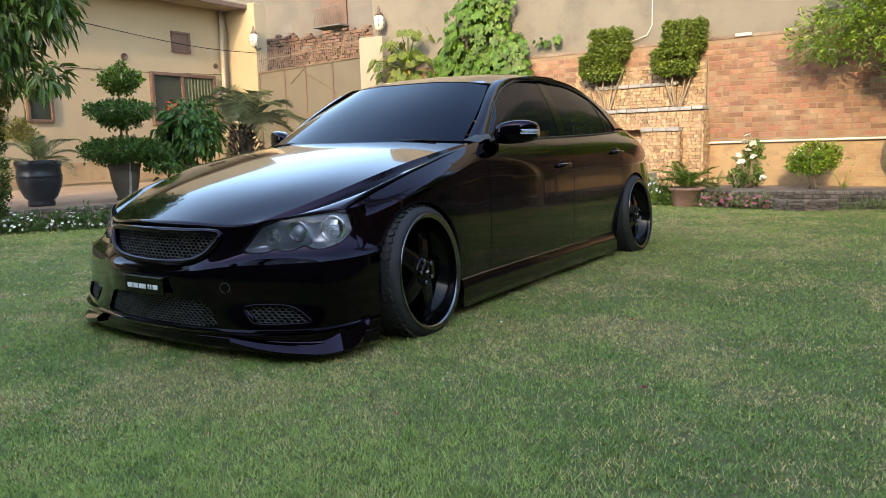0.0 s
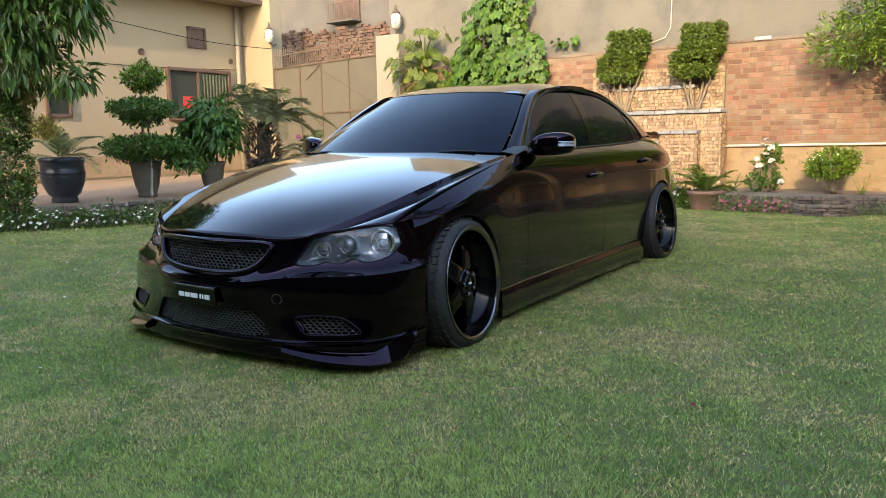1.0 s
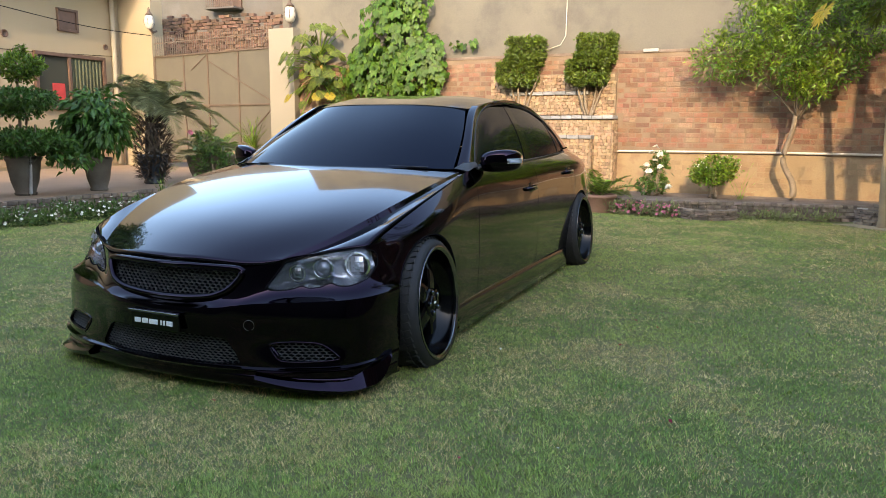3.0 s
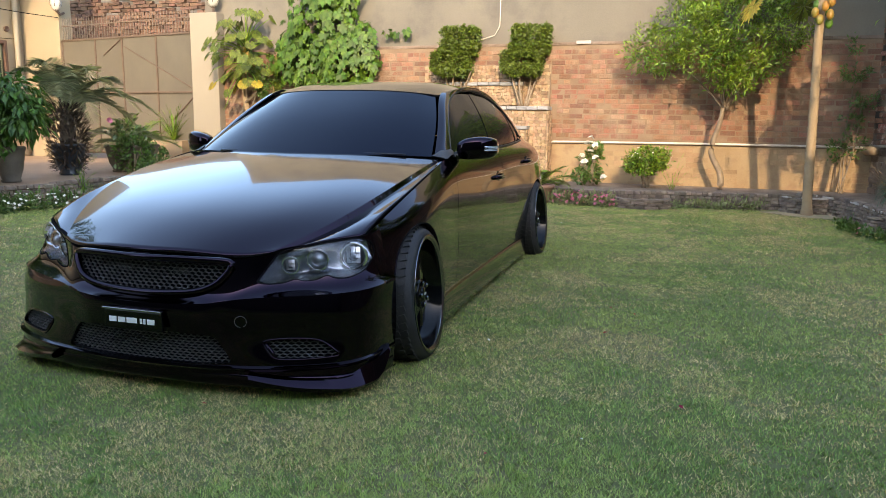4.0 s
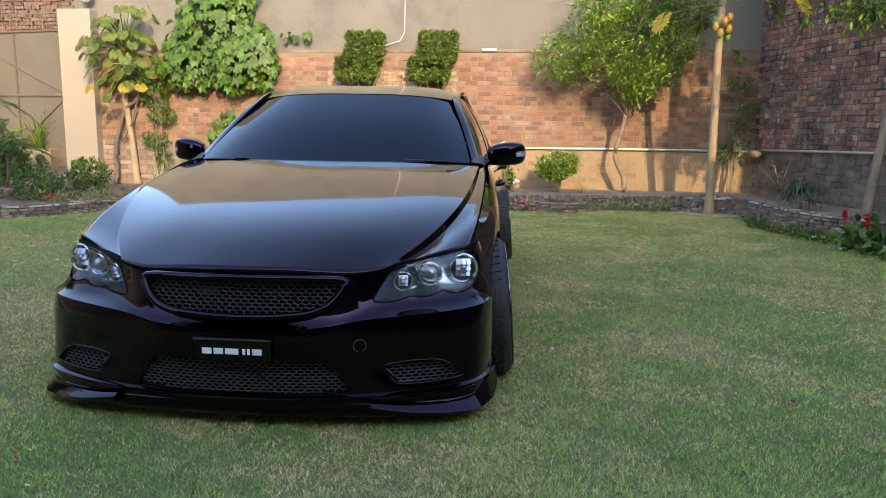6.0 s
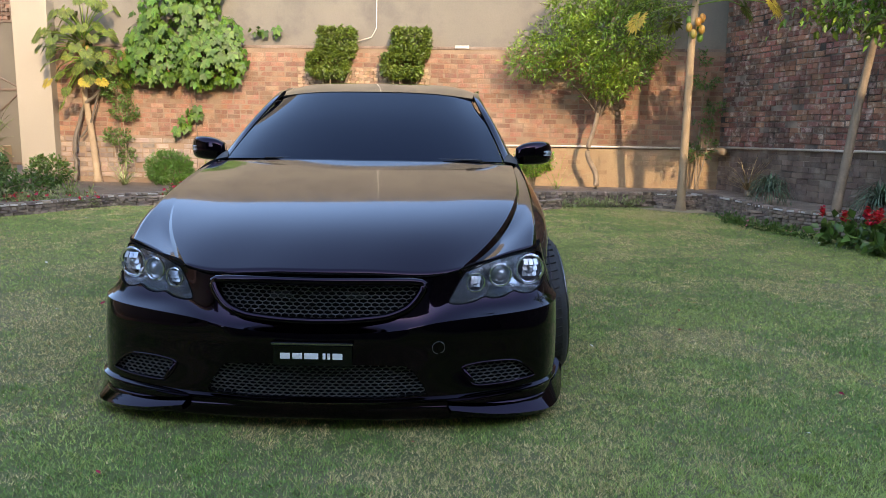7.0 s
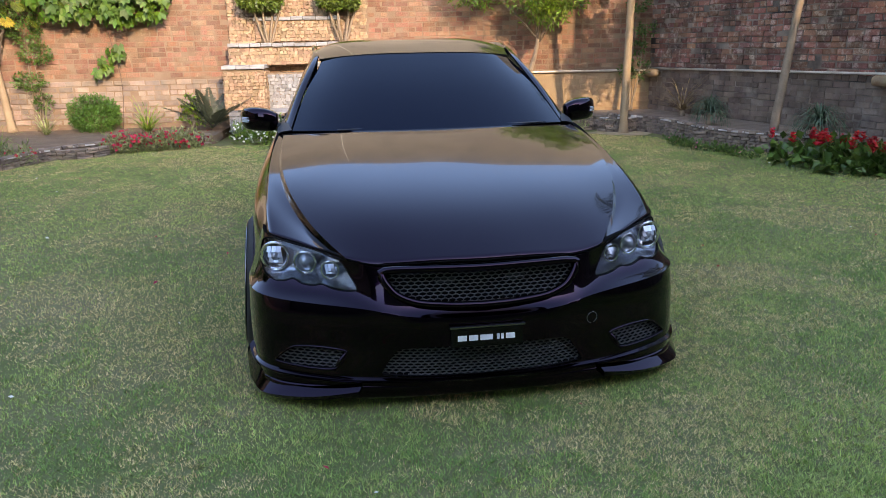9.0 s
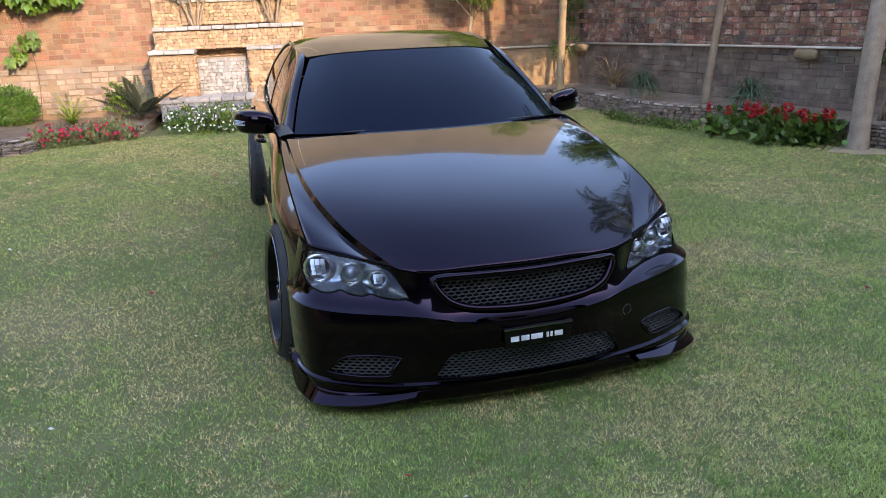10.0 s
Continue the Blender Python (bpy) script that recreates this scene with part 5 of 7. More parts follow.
# wheels
def wheel(s, yc, steer):
    w = new("wheel")
    w.parent = car
    w["label"] = "gloss black deep-dish wheel with a stretched tyre"
    w.matrix_basis = Matrix.Translation((s * (0.818 if yc < 2 else 0.826), yc, ARCH_Z)) @ Euler((0, radians(-4.5), radians(steer if s > 0 else 180 + steer))).to_matrix().to_4x4()
    R, H = 0.318, 0.120
    spin = Euler((0, radians(90), 0)).to_matrix().to_4x4()
    bm = bmesh.new()
    lathe(bm, [(.262, -H), (.285, -H - .006), (.302, -H + .006), (.312, -H + .028), (R, -H + .05), (R, H - .05), (.312, H - .026), (.303, H - .006), (.288, H + .008), (.276, H + .008), (.266, H)], 72, cap=False)
    bm.transform(spin)
    part("tyre", bm, M_RUBBER, w, smooth=True)
    bm = bmesh.new()
    for k in range(52):                                   # tread blocks at either shoulder
        a = 2 * math.pi * k / 52
        for zz in (-.082, -.045, .045, .082):
            m = Matrix.Rotation(a, 4, 'Z') @ Matrix.Translation((R - (0.004 if abs(zz) > .06 else 0), 0, zz)) @ Matrix.Rotation(0.25 if zz > 0 else -0.25, 4, 'X') @ Matrix.Diagonal((.014, .026, .031, 1))
            bmesh.ops.create_cube(bm, size=1.0, matrix=m)
    bm.transform(spin)
    part("tread", bm, M_RUBBER, w)["kind"] = "stuff"
    bm = bmesh.new()
    lathe(bm, [(.270, H + .006), (.279, H + .011), (.277, H + .016), (.262, H + .011), (.254, H + .002)], 72, cap=False)
    bm.transform(spin)
    part("rim_lip", bm, M_RIM_LIP, w, "polished rim lip", True)
    bm = bmesh.new()
    lathe(bm, [(.254, H + .004), (.250, H - .01), (.246, H - .075), (.225, H - .09), (.215, H - .15), (.235, -H), (.262, -H)], 64, cap=False)
    bm.transform(spin)
    part("rim_barrel", bm, M_RIM, w, "gloss black deep-dish barrel", True)
    for k in range(5):
        a = 2 * math.pi * k / 5 + 0.3
        bm = bmesh.new()
        prof = [(.045, .048, .052), (.10, .046, .050), (.16, .042, .040), (.205, .042, .020), (.228, .046, .008)]
        up = []
        for r, hw, z in prof:
            zz = H - .085 + z
            up.append([bm.verts.new((r, -hw, zz - .006)), bm.verts.new((r, -hw * .55, zz)), bm.verts.new((r, hw * .55, zz)), bm.verts.new((r, hw, zz - .006)), bm.verts.new((r, hw, zz - .05)), bm.verts.new((r, -hw, zz - .05))])
        for p_, q_ in zip(up, up[1:]):
            for i in range(6):
                bm.faces.new((p_[i], p_[(i + 1) % 6], q_[(i + 1) % 6], q_[i]))
        bm.faces.new(up[0])
        bm.faces.new(list(reversed(up[-1])))
        bmesh.ops.recalc_face_normals(bm, faces=bm.faces)
        bm.transform(spin @ Matrix.Rotation(a, 4, 'Z'))
        part("spoke", bm, M_RIM, w)
    bm = bmesh.new()
    lathe(bm, [(.074, H - .075), (.070, H - .030), (.055, H - .026), (.036, H - .026), (.034, H - .020), (.030, H - .017), (.001, H - .016)], 32)
    bm.transform(spin)
    hub = part("hub", bm, M_RIM, w, "gloss black hub with five nuts", True)
    bm = bmesh.new()
    box(bm, (0, 0, 0), (.026, .010, .002), 0.0005)
    bm.transform(spin @ Matrix.Translation((0, 0, H - .0145)) @ Matrix.Rotation(radians(90), 4, 'Z'))
    part("hub_badge", bm, M_PLATE_WHITE, hub)
    for k in range(5):
        a = 2 * math.pi * k / 5 + 0.3 + math.pi / 5
        bm = bmesh.new()
        lathe(bm, [(.0115, -.02), (.0115, .012), (.008, .016), (.001, .016)], 6)
        bm.transform(spin @ Matrix.Translation((.053 * math.cos(a), .053 * math.sin(a), H - .028)))
        part("wheel_nut", bm, M_RIM_LIP, hub)


for s in (1, -1):
    wheel(s, ARCH_F, 4.0)
    wheel(s, ARCH_R, 0.0)

# dark filler boxes for floor, arches and cabin, added to block light
bm = bmesh.new()
box(bm, (0, 2.55, .33), (1.10, 3.7, .42), 0.02)
box(bm, (0, 2.43, .50), (1.66, 2.15, .60), 0.02)
box(bm, (0, 4.42, .50), (1.30, .34, .50), 0.02)
part("inner_body", bm, M_VOID, car, "dark filler boxes added inside the body to block light")
bm = bmesh.new()
box(bm, (0, .42, .45), (.9, .42, .14), 0.02)
part("radiator", bm, M_VOID, car)
# wipers and washer jets
for x0, x1 in ((-.50, .10), (.05, .62)):
    bm = bmesh.new()
    tube(bm, spline([(x0, 1.40 + .15 * x0 * x0, .916), ((x0 + x1) / 2, 1.40 + .04 * abs(x0 + x1), .921), (x1, 1.40 + .22 * x1 * x1, .917)], 12), 0.0045, 6)
    part("wiper", bm, M_BLACK, car, smooth=True)


# ---------------------------------------------------------------- plants
def leaf_mesh(name, P, D, N, Ln, Wd, material, fold=0.25, droop=0.0):
    """Leaves as folded blades: P foot, D direction, N face normal, with length and width each."""
    P, D, N = (np.asarray(a, float) for a in (P, D, N))
    Ln, Wd = np.asarray(Ln, float)[:, None], np.asarray(Wd, float)[:, None]
    D = D / np.linalg.norm(D, axis=1, keepdims=True)
    S = np.cross(D, N)
    S = S / np.maximum(np.linalg.norm(S, axis=1, keepdims=True), 1e-6)
    N = np.cross(S, D)
    dz = np.array((0, 0, 1.0))
    mid = P + D * Ln * .5 - dz * droop * Ln * .15
    tip = P + D * Ln - dz * droop * Ln
    l, r = mid + S * Wd * .5 + N * Wd * fold, mid - S * Wd * .5 + N * Wd * fold
    n = len(P)
    V = np.stack((P, r, tip, l), axis=1).reshape(-1, 3)
    idx = np.arange(n)[:, None] * 4
    F = np.concatenate((idx + (0, 1, 2), idx + (0, 2, 3)), axis=1).reshape(-1, 3)
    me = bpy.data.meshes.new(name)
    me.vertices.add(len(V))
    me.vertices.foreach_set("co", V.ravel())
    me.loops.add(F.size)
    me.loops.foreach_set("vertex_index", F.ravel().astype(np.int32))
    me.polygons.add(len(F))
    me.polygons.foreach_set("loop_start", np.arange(len(F), dtype=np.int32) * 3)
    me.materials.append(material)
    me.update(calc_edges=True)
    return me


def unit(a):
    return a / np.maximum(np.linalg.norm(a, axis=1, keepdims=True), 1e-6)


def in_blobs(rng, blobs, n, shell=0.55):
    """Points in a set of ellipsoids (centre, radii), more of them near their skins; and the outward way."""
    vol = np.array([b[1][0] * b[1][1] * b[1][2] for b in blobs]) ** (2 / 3)
    pick = rng.choice(len(blobs), n, p=vol / vol.sum())
    d = unit(rng.normal(size=(n, 3)))
    r = shell + (1 - shell) * rng.random(n) ** .6
    C = np.array([b[0] for b in blobs], float)[pick]
    R = np.array([b[1] for b in blobs], float)[pick]
    return C + d * R * r[:, None], unit(d / R)


def in_boxes(rng, bl, n, shell=0.75):
    """Points near the faces of clipped blocks (centre, half sizes); and the outward way."""
    ar = np.array([b[1][0] * b[1][1] + b[1][1] * b[1][2] + b[1][0] * b[1][2] for b in bl])
    pick = rng.choice(len(bl), n, p=ar / ar.sum())
    q = rng.uniform(-1, 1, (n, 3))
    ax = rng.integers(0, 3, n)
    q[np.arange(n), ax] = np.where(rng.random(n) < .5, -1, 1) * (shell + (1 - shell) * rng.random(n))
    q = q / np.maximum(1, (np.abs(q) ** 6).sum(1, keepdims=True) ** (1 / 6))
    C, H = np.array([b[0] for b in bl], float)[pick], np.array([b[1] for b in bl], float)[pick]
    way = q ** 5 / H
    return C + q * H, unit(way + 1e-3)


def leaves_on(rng, pts, way, length, width, spread=.8, up=.2):
    """Directions, normals and sizes for leaves at points with an outward way."""
    n = len(pts)
    D = unit(way + rng.normal(size=(n, 3)) * spread + (0, 0, up))
    N = unit(way + rng.normal(size=(n, 3)) * .5 + (0, 0, .6))
    L = length * (.6 + .7 * rng.random(n))
    return pts, D, N, L, width * (.7 + .6 * rng.random(n)) * L / length


def crown(parent, rng, blobs, n, length, width, material, name="crown", boxes_=False, spread=.8, up=.2, droop=0., shell=.55, label="", fold=.25, tuft_of=7, loose=.45):
    """Leaves grow in small tufts, so that the crown has gaps and an uneven skin."""
    k = max(1, n // tuft_of)
    pts, way = (in_boxes if boxes_ else in_blobs)(rng, blobs, k, shell)
    rep = rng.integers(0, k, n)
    P = pts[rep] + rng.normal(size=(n, 3)) * length * loose
    a = leaves_on(rng, P, way[rep], length, width, spread, up)
    ob = part(name, leaf_mesh(name, *a, material, fold, droop), material, parent, label)
    ob["kind"] = "stuff"
    return ob


def limb(parent, pts, r0, r1, material=None, name="trunk", seg=9, label="", rough=0.0):
    p = spline(pts, 4 * len(pts))
    if rough:
        p = p + np.random.default_rng(len(pts)).normal(size=p.shape) * rough
    t = np.linspace(0, 1, len(p))
    return part(name, tube(bmesh.new(), p, list(r0 + (r1 - r0) * t), seg), material or M_TRUNK, parent, label, True)


def frond(rng, V, foot, way, length, leaflet, droop, pairs=26, width=.014, vee=.5, start=.15):
    """Adds one feathered palm leaf to the lists in V: rachis points and leaflets."""
    way = Vector(way).normalized()
    side = way.cross(Vector((0, 0, 1)))
    side = side.normalized() if side.length > .05 else Vector((1, 0, 0))
    pts = []
    for i in range(13):
        t = i / 12
        pts.append(Vector(foot) + way * (length * t) - Vector((0, 0, 1)) * (droop * length * t ** 2.2))
    V["rachis"].append(pts)
    for i in range(pairs):
        t = start + (1 - start) * i / (pairs - 1)
        k = min(int(t * 12), 11)
        p = pts[k].lerp(pts[k + 1], t * 12 - k)
        tan = (pts[k + 1] - pts[k]).normalized()
        up = side.cross(tan).normalized()
        ll = leaflet * (math.sin(math.pi * (.15 + .8 * t)) ** .7) * (.85 + .3 * rng.random())
        for s in (-1, 1):
            d = (side * s + tan * (.4 + .4 * t) + up * vee * (1 - .6 * t) + Vector(rng.normal(size=3) * .08)).normalized()
            V["P"].append(p)
            V["D"].append(d)
            V["N"].append(up + side * (.3 * s))
            V["L"].append(ll)
            V["W"].append(width)


def fronds(parent, rng, foot, n, length, leaflet, droop, rise, material, pairs=26, width=.014, name="frond", vee=.5, spread=(0, 360), ldroop=.12, label=""):
    """A head of feathered leaves, each a part with its rib."""
    for i in range(n):
        V = {"rachis": [], "P": [], "D": [], "N": [], "L": [], "W": []}
        a = radians(spread[0] + (spread[1] - spread[0]) * (i + .7 * rng.random()) / n)
        e = rise[0] + (rise[1] - rise[0]) * rng.random()
        way = (math.cos(a) * math.cos(e), math.sin(a) * math.cos(e), math.sin(e))
        ln = length * (.8 + .35 * rng.random())
        frond(rng, V, foot, way, ln, leaflet, droop * (.7 + .6 * rng.random()), pairs, width, vee)
        me = leaf_mesh(name, V["P"], V["D"], V["N"], V["L"], V["W"], material, .15, ldroop)
        bm = bmesh.new()
        bm.from_mesh(me)
        pts = V["rachis"][0]
        tube(bm, pts, [.0055 * (1 - .8 * k / 12) * (length ** .5) for k in range(13)], 5)
        bpy.data.meshes.remove(me)
        part(name, bm, material, parent, label if i == 0 else "")


def pot(name, label, at, r, h, material, prof=None, category="pot", group=""):
    ob = thing(name, label, category, at, group)
    prof = prof or [(.62, 0), (.68, .05), (.60, .08), (.82, .35), (.96, .7), (1.0, .86), (1.08, .90), (1.10, .97), (1.04, 1.0), (.92, 1.0), (.88, .9)]
    part("pot_body", lathe(bmesh.new(), [(a * r, b * h) for a, b in prof], 32), material, ob, smooth=True)
    part("pot_soil", lathe(bmesh.new(), [(.001, h * .9), (r * .89, h * .9)], 24, cap=False), M_SOIL, ob)
    return ob


def shrub(name, label, at, blobs, n, length, width, material, seed, stems=5, category="shrub", spread=.8, up=.2, droop=0., group="", shell=.55, stem_r=.012, trunk_mat=None):
    rng = np.random.default_rng(seed)
    ob = thing(name, label, category, at, group)
    for k in range(stems):
        b = blobs[k % len(blobs)]
        c, r = np.array(b[0]), np.array(b[1])
        top = c + (rng.random(3) - .5) * r
        mid = top * (.45, .45, .5) + rng.normal(size=3) * .03
        limb(ob, [(rng.normal() * .03, rng.normal() * .03, 0), tuple(mid), tuple(top)], stem_r, stem_r * .4, trunk_mat, "stem", 6)
    crown(ob, rng, blobs, n, length, width, material, spread=spread, up=up, droop=droop, shell=shell)
    return ob


def flowers_on(parent, rng, blobs, n, size, material, name="blossom", petals=5, shell=.95, up=.5, joined=True):
    """Open blossoms of several petals on the skin of a plant."""
    pts, way = in_blobs(rng, blobs, n, shell)
    keep = way[:, 2] > -.2
    pts, way = pts[keep], unit(way[keep] + (0, -.25, up))
    P, D, N = [], [], []
    for p, w in zip(pts, way):
        s = np.cross(w, (0.3, 1, .2))
        s = s / np.linalg.norm(s)
        t = np.cross(w, s)
        a0 = rng.random() * 6
        for k in range(petals):
            a = a0 + 2 * math.pi * k / petals
            P.append(p)
            D.append(s * math.cos(a) + t * math.sin(a) + w * .35)
            N.append(w)
    L = size * (.8 + .4 * rng.random(len(P)))
    ob = part(name, leaf_mesh(name, P, D, N, L, L * .75, material, .1), material, parent)
    ob["kind"] = "stuff"
    return ob


BEDZ = 0.2
# two clipped double-tier box topiaries on the ledge of the fountain
for seed, x, dx in ((1, -1.42, -.02), (2, -.30, .02)):
    rng = np.random.default_rng(seed)
    y = back_y(x) - .20
    t = thing("clipped_topiary", "two-tier clipped box topiary on several bare stems above the fountain", "topiary", (x, y, 1.36), group="wall topiaries")
    for k in range(4):
        limb(t, [(.03 * k - .05, .0, 0), (.10 * k - .16 + rng.normal() * .02, rng.normal() * .03, .3), (.16 * k - .22, 0, .62)], .022, .014, M_TRUNK, "stem", 7)
    low = [((-.07 + dx, 0, .68), (.315, .2, .15)), ((-.02 + dx, 0, .55), (.22, .18, .07))]
    top = [((.07 + dx, 0, 1.06), (.285, .2, .16)), ((.03 + dx, 0, .87), (.29, .19, .06))]
    crown(t, rng, low, 8500, .036, .024, M_HEDGE, "lower_tier", True, .9, .1, shell=.65)
    crown(t, rng, top, 9500, .036, .024, M_HEDGE, "upper_tier", True, .9, .1, shell=.6)

# the citrus-like tree in front of the brick wall
rng = np.random.default_rng(11)
tree = thing("garden_tree", "small bushy tree with narrow bright green leaves by the brick wall", "tree", (2.66, 8.98, BEDZ))
limb(tree, [(0, 0, 0), (-.02, 0, .25), (-.15, 0, .52), (-.09, -.02, .85), (-.04, -.05, 1.15)], .046, .03, M_TRUNK, label="thin bent pale brown trunk")
for q in ((-1.0, .05, 1.9), (-.5, -.25, 2.2), (.1, -.1, 2.4), (.6, -.2, 2.2), (.85, 0, 1.9), (-.2, -.4, 1.9)):
    limb(tree, [(-.02, -.05, 1.1), (q[0] * .45, q[1] * .5, 1.1 + (q[2] - 1.1) * .6), q], .016, .005, M_BARK_BROWN, name="limb", seg=6)
tb = [((-.95, 0, 1.9), (.52, .34, .28)), ((-.55, -.15, 2.25), (.5, .4, .32)), ((.05, -.2, 1.52), (.36, .34, .17)), ((.0, -.1, 2.45), (.62, .45, .38)), ((.30, -.2, 1.75), (.42, .38, .24)), ((.60, -.05, 2.15), (.42, .4, .34)), ((-.3, -.3, 1.9), (.55, .36, .3)), ((.3, 0, 2.85), (.6, .4, .3)), ((-.45, 0, 2.7), (.45, .35, .25)), ((-1.1, 0, 2.2), (.3, .25, .14)), ((.8, 0, 2.75), (.4, .35, .3)), ((.3, -.1, 3.4), (.7, .5, .4)), ((.75, -.1, 3.95), (.7, .5, .45)), ((1.0, -.1, 4.6), (.6, .5, .5)), ((.2, 0, 4.3), (.5, .4, .4))]
limb(tree, [(.05, -.05, 2.2), (.3, -.08, 3.2), (.7, -.1, 4.5)], .022, .008, name="limb", seg=6)
crown(tree, rng, tb, 21000, .078, .021, M_CITRUS, spread=1.0, up=.25, droop=.12, shell=.2, tuft_of=15, loose=.65)

# tall papaya with a bare ringed trunk and fruit
def ringed_trunk(parent, pts, r0, r1, step, material, swell=.04, flare=.45):
    p = spline(pts, max(8, int(np.linalg.norm(np.diff(np.array(pts), axis=0), axis=1).sum() / step * 2)))
    rad = []
    for i in range(len(p)):
        t = i / (len(p) - 1)
        r = r0 + (r1 - r0) * t
        if t < .08:
            r += r0 * flare * (1 - t / .08) ** 2
        rad.append(r * (1 + swell * (1 if i % 2 else -.4)))
    return part("trunk", tube(bmesh.new(), p, rad, 14), material, parent, "bare pale ringed trunk", True)


M_ROYAL = mat("royal_palm_bark", (0.35, 0.275, 0.21), 0.88, second=(0.24, 0.185, 0.14), scale=9, fine=70, bump=0.6, spread=0.22, stain=(0.17, 0.135, 0.105), stain_scale=5, stain_amount=.6)
M_PALMBARK = mat("palm_bark", (0.34, 0.25, 0.155), 0.9, second=(0.25, 0.18, 0.11), scale=5, fine=40, bump=0.4, spread=0.12, stain=(0.20, 0.14, 0.09), stain_scale=4, stain_amount=.5)


def papaya(at, pts, r0, r1, seed, fruit=True, leaves=9, rad=.75, yellow=3):
    rng = np.random.default_rng(seed)
    ob = thing("papaya_tree", "tall papaya tree with a pale bare trunk and lobed leaves", "tree", at)
    ringed_trunk(ob, pts, r0, r1, .07, M_PALMBARK, .05)
    top = np.array(pts[-1])
    if fruit:
        for k in range(9):
            a = k * 2.4
            bm = bmesh.new()
            bmesh.ops.create_uvsphere(bm, u_segments=12, v_segments=8, radius=1, matrix=Matrix.Translation((top[0] + .085 * math.cos(a), top[1] + .085 * math.sin(a), top[2] - (.42 if seed == 21 else .08) - .03 * k)) @ Matrix.Diagonal((.042, .042, .062, 1)))
            part("fruit", bm, M_BUSH if k % 5 in (1, 3) else M_FRUIT, ob, "unripe green fruit" if k % 5 in (1, 3) else "", smooth=True)
    for k in range(leaves):
        a = 3.3 + 2.39 * k
        q = k / max(1, leaves - 1)
        e = (-.75 if leaves > 20 else -.3) + 1.7 * q + .2 * rng.normal()
        foot = top - np.array((0, 0, (.28 if leaves < 20 else .5) * (1 - q)))
        ln = rad * ((.75 + .4 * rng.random()) if leaves < 20 else (.35 + .8 * rng.random()))
        tip = foot + np.array((math.cos(a) * math.cos(e), math.sin(a) * math.cos(e), math.sin(e))) * ln
        stalk = limb(ob, [tuple(foot), tuple((foot + tip) / 2 + (0, 0, .06)), tuple(tip)], .011, .006, M_CITRUS, "leaf_stalk", 5)
        face = unit(np.array([[math.cos(a) * .8, math.sin(a) * .8 - .35, .75]]))[0]
        hang = unit(np.array([[math.cos(a) * .5, math.sin(a) * .5, -.8]]))[0]
        side = np.cross(hang, face)
        P, D, N, L, W = [], [], [], [], []
        for j in range(9):
            b = (j - 4) * .58
            d = hang * math.cos(b) + side * math.sin(b)
            l_ = (.25 if leaves < 20 else .145) * (1 - .35 * abs(j - 4) / 4) * (.85 + .3 * rng.random())
            P.append(tip)
            D.append(d)
            L.append(l_)
            W.append(.052 if leaves < 20 else .036)
            for m_, sg in ((.42, 1), (.42, -1), (.66, 1), (.66, -1)):
                P.append(tip + d * l_ * m_ * .8)
                D.append(d + np.cross(d, face) * .75 * sg)
                L.append(l_ * .42)
                W.append(.030 if leaves < 20 else .021)
            N.extend([face] * 5)
        mt = M_YELLOW if k < yellow else M_PAPAYA
        part("leaf_blade", leaf_mesh("leaf_blade", P, D, N, L, W, mt, .1, .12), mt, stalk)
    return ob


papaya((3.65, 7.93, 0), [(0, 0, -.02), (-.03, -.08, .5), (-.07, -.22, 1.4), (-.11, -.35, 2.2), (-.10, -.42, 2.95)], .060, .041, 21, True, 16, .8, 2)
papaya((-5.38, 9.75, .12), [(0, 0, 0), (-.06, 0, .8), (-.14, 0, 1.6), (-.08, -.03, 2.35)], .055, .04, 22, True, 105, .68, 8)
# lemon tree leaning from the side bed, its crown above
rng = np.random.default_rng(31)
lem = thing("lemon_tree", "slender leaning tree with a pale trunk and yellow-green leaves", "tree", (4.80, 6.0, .2))
limb(lem, [(0, 0, -.02), (.03, .0, .3), (.10, .02, .8), (.17, .02, 1.4), (.24, .0, 2.0), (.22, -.05, 2.5)], .056, .036, label="leaning pale trunk")
for q in ((.1, -.9, 3.1), (.5, -1.5, 2.9), (.3, -2.3, 3.0), (.0, -.5, 3.2), (.6, -.8, 3.1)):
    limb(lem, [(.23, .0, 2.05), ((q[0] + .56) / 2, (q[1] + .62) / 2, 2.7), (q[0] + .33, q[1] + .62, q[2])], .022, .006, name="limb", seg=6)
crown(lem, rng, [((-0.17, -0.98, 2.60), (.4, .35, .14)), ((0.33, -0.58, 2.85), (.6, .6, .28)), ((0.83, -0.58, 2.90), (.6, .6, .3)), ((0.63, 0.02, 2.80), (.45, .5, .3)), ((0.63, -1.28, 2.90), (.6, .5, .3)), ((0.53, -1.98, 3.10), (.6, .5, .35)), ((0.43, -1.08, 2.80), (.5, .5, .3)), ((1.03, -0.68, 3.30), (.7, .7, .4)), ((1.03, -0.88, 4.00), (.7, .7, .4)), ((0.43, 0.32, 3.60), (.6, .6, .45)), ((0.13, 0.92, 3.70), (.55, .6, .45)), ((0.63, -0.08, 4.40), (.7, .7, .5)), ((0.03, 1.02, 4.50), (.6, .6, .5))], 9500, .095, .045, M_CITRUS, spread=.8, up=-.1, droop=.3, shell=.2)
